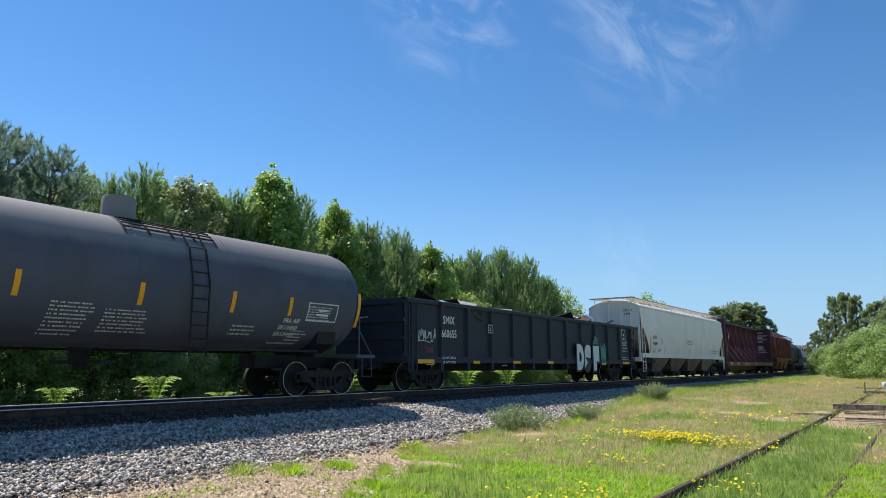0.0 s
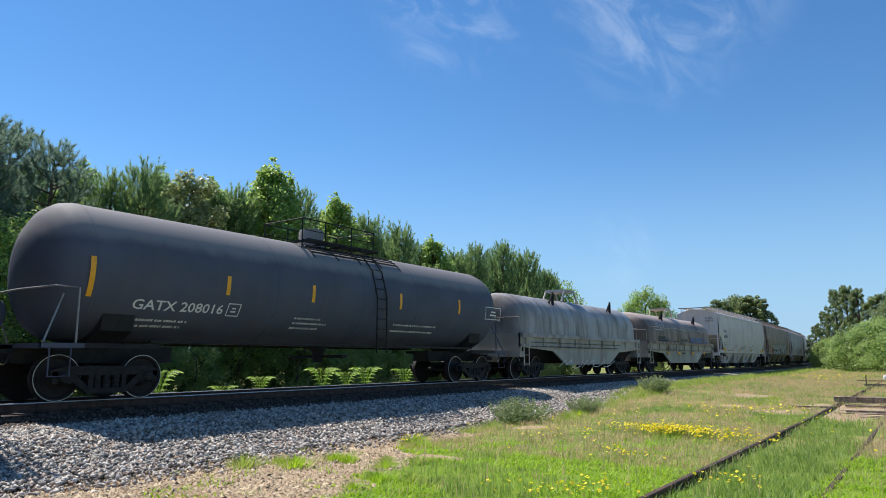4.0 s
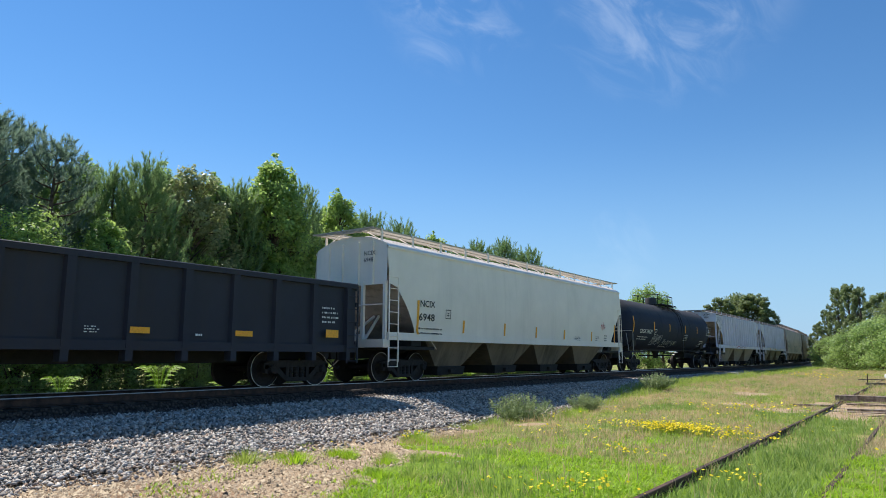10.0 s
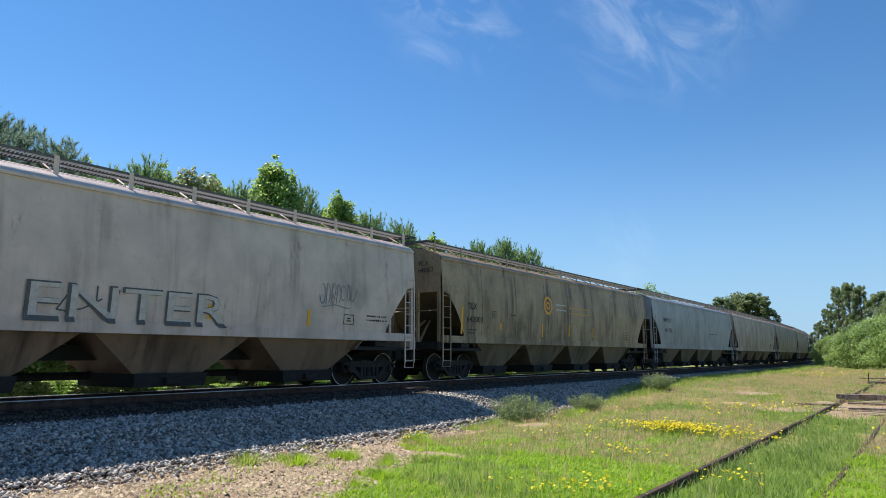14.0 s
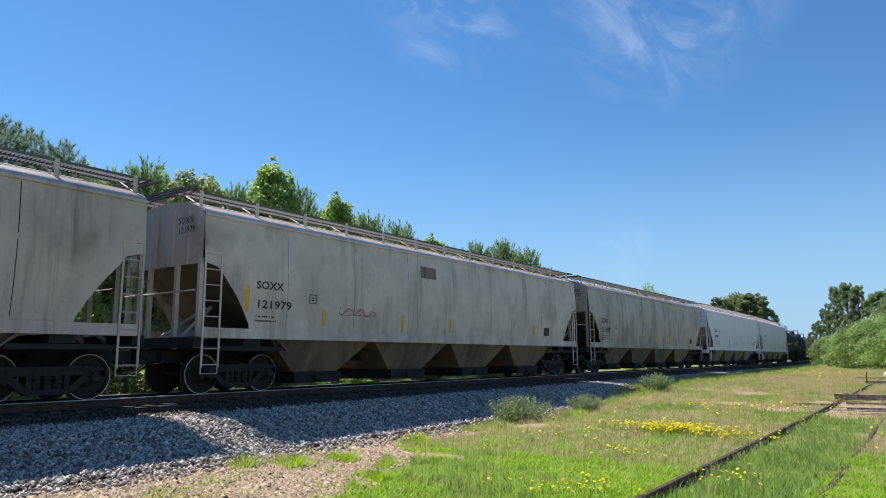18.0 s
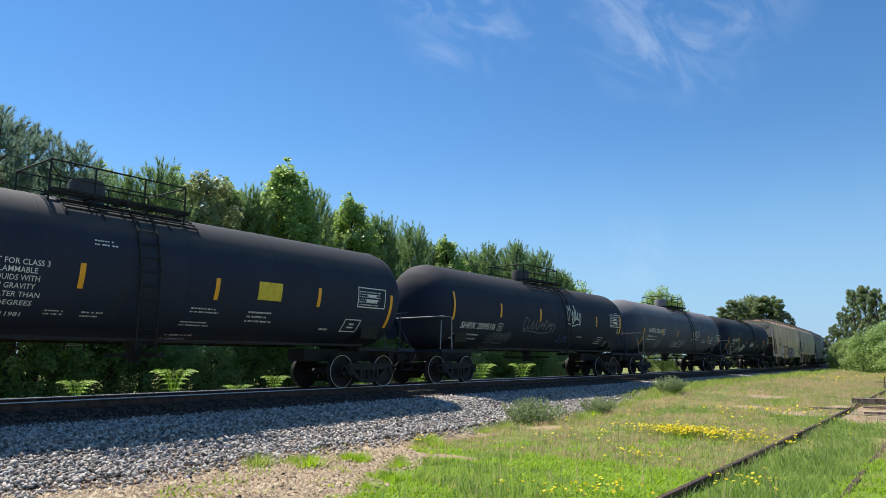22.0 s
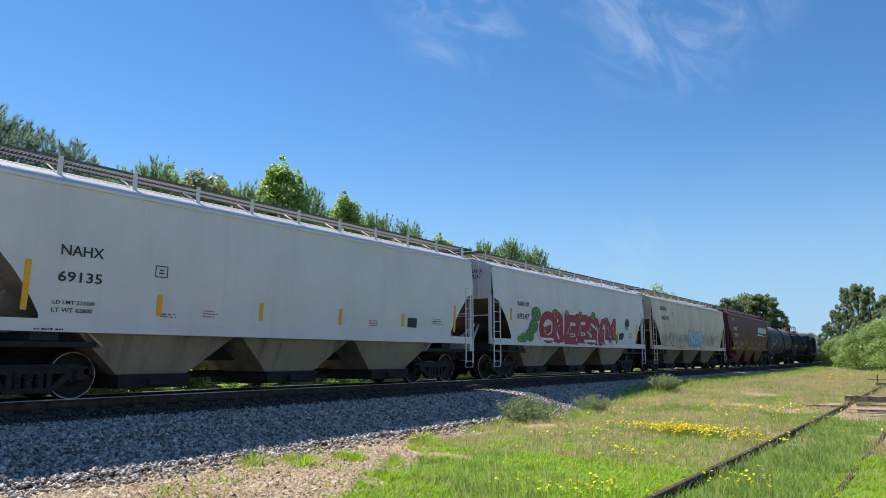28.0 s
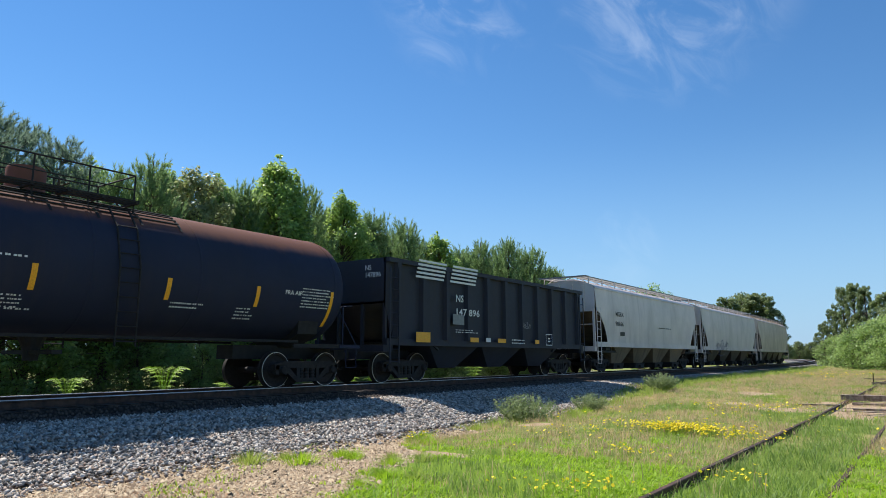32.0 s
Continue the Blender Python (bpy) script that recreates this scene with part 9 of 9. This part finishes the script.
plate("placard", 14.19, 1.53, 0.53, 0.32, BLACK_INK)
print_lines(14.17, 2.17, 0.66, 0.21, 3, BLACK_INK)
word("CLAIRTON", 9.95, 1.47, 0.38, 0.08, BLACK_INK)
on("nah3")
word("NAHX", 1.6, 2.73, 0.82, 0.2, BLACK_INK)
word("69135", 1.59, 2.23, 0.84, 0.19, BLACK_INK)
outlined(3.55, 2.48, 0.29, 0.25, BLACK_INK)
plate("reflector", 1.01, 1.66, 0.22, 0.92, YELLOW)
plate("reflector", 3.66, 1.67, 0.17, 0.45, YELLOW)
plate("reflector", 6.34, 1.69, 0.12, 0.43, YELLOW)
plate("reflector", 9.06, 1.69, 0.15, 0.44, YELLOW)
plate("reflector", 11.75, 1.75, 0.14, 0.37, YELLOW)
plate("reflector", 14.48, 1.66, 0.2, 0.91, YELLOW)
word("LD LMT 223200", 1.55, 1.8, 0.79, 0.07, BLACK_INK)
word("LT WT 62800", 1.54, 1.65, 0.77, 0.08, BLACK_INK)
print_lines(4.78, 1.7, 0.41, 0.19, 3, RED_INK)
print_lines(10.27, 1.71, 0.45, 0.2, 3, RED_INK)
print_lines(3.78, 1.65, 0.37, 0.11, 2, BLACK_INK)
print_lines(13.3, 1.87, 0.63, 0.23, 3, BLACK_INK)
plate("placard", 12.03, 1.73, 0.45, 0.29, BLACK_INK)
print_lines(1.27, 1.31, 0.7, 0.05, 1, BLACK_INK)
on_end(0.2, 3.95, BLACK_INK, "NAHX", "69135")
on("nah4")
word("NAHX", 1.75, 2.81, 0.95, 0.19, BLACK_INK)
word("69247", 1.73, 2.3, 0.94, 0.22, BLACK_INK)
plate("reflector", 1.22, 2.22, 0.17, 0.47, YELLOW)
halo(3.75, 1.40, 7.4, 0.80, CRIMSON_INK, 31)
on_end(0.2, 3.95, BLACK_INK, "NAHX", "69247")
for k, (c, up) in enumerate(zip("CREESYM", (0, 0.06, -0.03, 0.04, 0.0, -0.05, 0.02))):
    word(c, 3.45 + 1.12 * k, 1.48 + up, 1.40, 1.20, PALE_WHITE, 0.085, 0.011, "graffiti")
for k, (c, up) in enumerate(zip("CREESYM", (0, 0.06, -0.03, 0.04, 0.0, -0.05, 0.02))):
    word(c, 3.50 + 1.12 * k, 1.50 + up, 1.32, 1.14, CRIMSON_INK, 0.06, 0.015 + 0.002 * (k % 2), "graffiti")
    ribbon_mark(3.75 + 1.12 * k, 1.75, 0.5, 0.5, PALEBLUE_INK, 190 + k)
for y, z, r in ((3.25, 2.55, 0.38), (3.05, 2.05, 0.36), (2.75, 1.70, 0.34), (2.25, 1.58, 0.24), (1.95, 1.52, 0.16), (4.95, 2.62, 0.30), (6.05, 2.72, 0.18), (11.55, 1.70, 0.30)):
    dotted_blob(y, z, r)
plate("placard", 12.2, 1.78, 0.46, 0.26, BLACK_INK)
on("nah4")
dotted_blob(7.43, 2.67, 0.26)
dotted_blob(8.85, 2.73, 0.26)
dotted_blob(10.32, 2.54, 0.26)
dotted_blob(11.29, 1.99, 0.26)
scribble(12.84, 2.21, 0.57, 0.67, BLACK_INK, 8, 194)
print_lines(13.31, 1.82, 0.66, 0.31, 4, BLACK_INK)
plate("reflector", 11.79, 1.66, 0.13, 0.47, YELLOW)
plate("reflector", 14.5, 1.71, 0.16, 0.9, YELLOW)
plate("placard", 12.06, 1.7, 0.47, 0.3, BLACK_INK)
on("nah5")
word("NAHX", 1.48, 3.57, 1.14, 0.24, BLACK_INK)
word("66095", 1.54, 3.0, 1.33, 0.26, BLACK_INK)
outlined(3.46, 3.29, 0.3, 0.27, BLACK_INK)
scribble(1.41, 1.42, 5.02, 0.97, GREY_INK, 16, 201)
throw_up(6.63, 1.47, 3.1, 1.13, 4, PALEBLUE_INK, BLUE_INK, 202)
scribble(9.73, 1.58, 3.19, 0.92, GREY_INK, 10, 203)
plate("reflector", 14.87, 2.02, 0.2, 0.69, YELLOW)
on_end(0.2, 3.95, BLACK_INK, "NAHX", "66095")
on("nah5")
plate("reflector", 14.4, 1.75, 0.19, 0.94, YELLOW)
scribble(13.02, 2.07, 0.4, 0.4, GREY_INK, 6, 204)
print_lines(13.46, 2.2, 0.44, 0.12, 2, RED_INK)
word("Summer Squarrel", 13.47, 1.96, 0.73, 0.1, BLACK_INK)
print_lines(13.79, 1.83, 0.26, 0.12, 2, RED_INK)
on("bnsf")
word("BNSF", 1.59, 2.96, 1.14, 0.27, WHITE_INK)
word("451071", 1.61, 2.47, 1.54, 0.25, WHITE_INK)
plate("emblem_bar", 1.52, 3.7, 0.48, 0.23, MUTED)
outlined(4.92, 2.74, 0.31, 0.27, WHITE_INK)
word("LD LMT 222700", 1.57, 2.01, 0.93, 0.1, WHITE_INK)
word("LT WT 63300", 1.58, 1.83, 0.9, 0.1, WHITE_INK)
scribble(3.1, 1.79, 1.48, 0.45, WHITE_INK, 9, 211)
swoosh(10.67, 2.76, 4.23, 0.73)
print_lines(5.86, 1.8, 0.89, 0.54, 5, YELLOW)
print_lines(9.63, 1.83, 0.75, 0.5, 4, YELLOW)
plate("reflector", 1.1, 1.49, 0.56, 0.14, YELLOW)
plate("reflector", 4.01, 1.5, 0.53, 0.17, YELLOW)
plate("reflector", 6.81, 1.53, 0.44, 0.18, YELLOW)
plate("reflector", 9.23, 1.51, 0.46, 0.17, YELLOW)
plate("reflector", 13.5, 1.48, 0.48, 0.18, YELLOW)
scribble(2.23, 1.52, 1.36, 0.2, WHITE_INK, 7, 212)
scribble(7.36, 1.52, 1.74, 0.25, WHITE_INK, 8, 213)
scribble(9.82, 1.5, 1.68, 0.25, WHITE_INK, 8, 214)
scribble(8.0, 1.73, 0.48, 0.49, WHITE_INK, 3, 215)
outlined(13.01, 1.86, 0.55, 0.41, WHITE_INK)
print_lines(11.13, 1.81, 1.59, 0.29, 3, WHITE_INK)
print_lines(4.58, 1.84, 0.51, 0.17, 2, WHITE_INK)
on_end(0.2, 3.95, WHITE_INK, "BNSF", "451071")
on("glnx")
word("GLNX 23772", 1.83, 2.03, 1.62, 0.21, WHITE_INK)
plate("reflector", 0.96, 1.99, 0.23, 0.95, YELLOW)
plate("reflector", 3.64, 2.12, 0.2, 0.54, YELLOW)
plate("reflector", 6.8, 2.11, 0.23, 0.49, YELLOW)
plate("reflector", 9.71, 2.07, 0.26, 0.53, YELLOW)
print_lines(1.61, 1.67, 1.59, 0.2, 2, WHITE_INK)
on("glnx")
throw_up(5.23, 1.48, 1.98, 0.72, 5, CHARCOAL, PALE_INK, 221)
throw_up(8.92, 1.33, 2.89, 1.17, 5, CHARCOAL, PALE_INK, 222)
outlined(13.54, 1.83, 0.36, 0.27, WHITE_INK)
plate("reflector", 12.49, 2.12, 0.22, 0.5, YELLOW)
print_lines(7.05, 1.86, 0.89, 0.22, 3, WHITE_INK)
print_lines(12.47, 1.95, 0.72, 0.16, 2, WHITE_INK)
on("gamx", 0.25)
word("GAMX 6643", 2.30, 2.12, 1.75, 0.26, WHITE_INK)
word("LD LMT", 2.50, 1.92, 0.45, 0.09, WHITE_INK)
word("LT WT", 2.45, 1.76, 0.42, 0.09, WHITE_INK)
print_lines(3.1, 1.92, 1.2, 0.08, 1, WHITE_INK)
print_lines(3.1, 1.76, 1.15, 0.08, 1, WHITE_INK)
plate("reflector", 1.62, 1.80, 0.2, 0.90, YELLOW)
plate("reflector", 4.42, 2.06, 0.13, 0.47, YELLOW)
print_lines(7.0, 2.60, 0.5, 0.06, 1, WHITE_INK)
on_end(0.17, 3.35, WHITE_INK, "GAMX 6643")
print_lines(7.3, 1.66, 0.5, 0.05, 1, WHITE_INK)
plate("reflector", 7.56, 2.02, 0.13, 0.49, YELLOW)
plate("reflector", 10.32, 2.02, 0.16, 0.47, YELLOW)
plate("reflector", 12.73, 2.01, 0.16, 0.5, YELLOW)
plate("reflector", 15.24, 1.62, 0.31, 0.93, YELLOW)
word("FRA AIP", 13.63, 2.38, 0.57, 0.11, WHITE_INK)
print_lines(14.22, 2.08, 1.17, 0.55, 7, WHITE_INK)
print_lines(10.51, 1.87, 0.99, 0.17, 2, WHITE_INK)
print_lines(12.27, 1.7, 0.57, 0.31, 4, WHITE_INK)
print_lines(7.08, 1.69, 0.52, 0.28, 4, WHITE_INK)
on("nsh")
emblem_bars(1.27, 3.2, 3.65, 0.78)
word("NS", 3.49, 2.66, 0.45, 0.24, WHITE_INK)
word("147 896", 3.45, 2.2, 1.45, 0.23, WHITE_INK)
plate("paint_patch", 3.32, 1.88, 0.68, 0.35, GREYSPOT)
print_lines(3.48, 1.61, 1.41, 0.15, 2, WHITE_INK)
plate("reflector", 1.31, 1.25, 0.74, 0.32, YELLOW)
plate("reflector", 4.38, 1.3, 0.54, 0.16, YELLOW)
plate("reflector", 6.23, 1.31, 0.58, 0.15, YELLOW)
plate("reflector", 5.41, 1.32, 0.31, 0.14, WHITE_INK)
plate("reflector", 9.13, 1.31, 0.34, 0.16, YELLOW)
outlined(10.07, 1.26, 0.57, 0.47, WHITE_INK)
print_lines(7.27, 1.29, 1.34, 0.24, 2, WHITE_INK)
scribble(8.17, 1.9, 0.56, 0.27, GREY_INK, 6, 233)
on_end(0.22, 3.45, WHITE_INK, "NS", "147896")
on("mgrx")
word("MGRX", 2.37, 2.84, 1.09, 0.23, BLACK_INK)
word("90166", 2.32, 2.35, 1.08, 0.23, BLACK_INK)
plate("placard", 2.96, 1.86, 0.63, 0.2, BLACK_INK)
print_lines(8.99, 2.43, 2.31, 0.17, 1, BLACK_INK)
on("y1")
scribble(3.65, 0.87, 3.81, 1.36, NAVY_INK, 9, 241)


def motions():
    """The train rolls by along the track; its wheels turn."""
    for car, mid, long in TRAIN:
        rows = []
        half = long / 2 - 1.5
        for k in range(65):
            t = 0.5 * k
            s = mid - rolled(t)
            ax, ay, _ = track(s - half)
            bx, by, _ = track(s + half)
            rows.append((t, pose((ax + bx) / 2, (ay + by) / 2, RT, 0, 0, math.degrees(math.atan2(ax - bx, by - ay)))))
        walk(car, rows)
    for end, sets in WHEELSETS.items():
        first = sets[0]
        walk(first, [(k / FPS, pose(0, end * 0.889, 0.457, 0, 0, 0) @ Matrix.Rotation(radians(88.0 * k), 4, "X")) for k in range(int(32 * FPS) + 1)])
        for other in sets[1:]:
            other.rotation_mode = "QUATERNION"
            keys = other.animation_data_create()
            keys.action = first.animation_data.action
            keys.action_slot = first.animation_data.action_slot


motions()
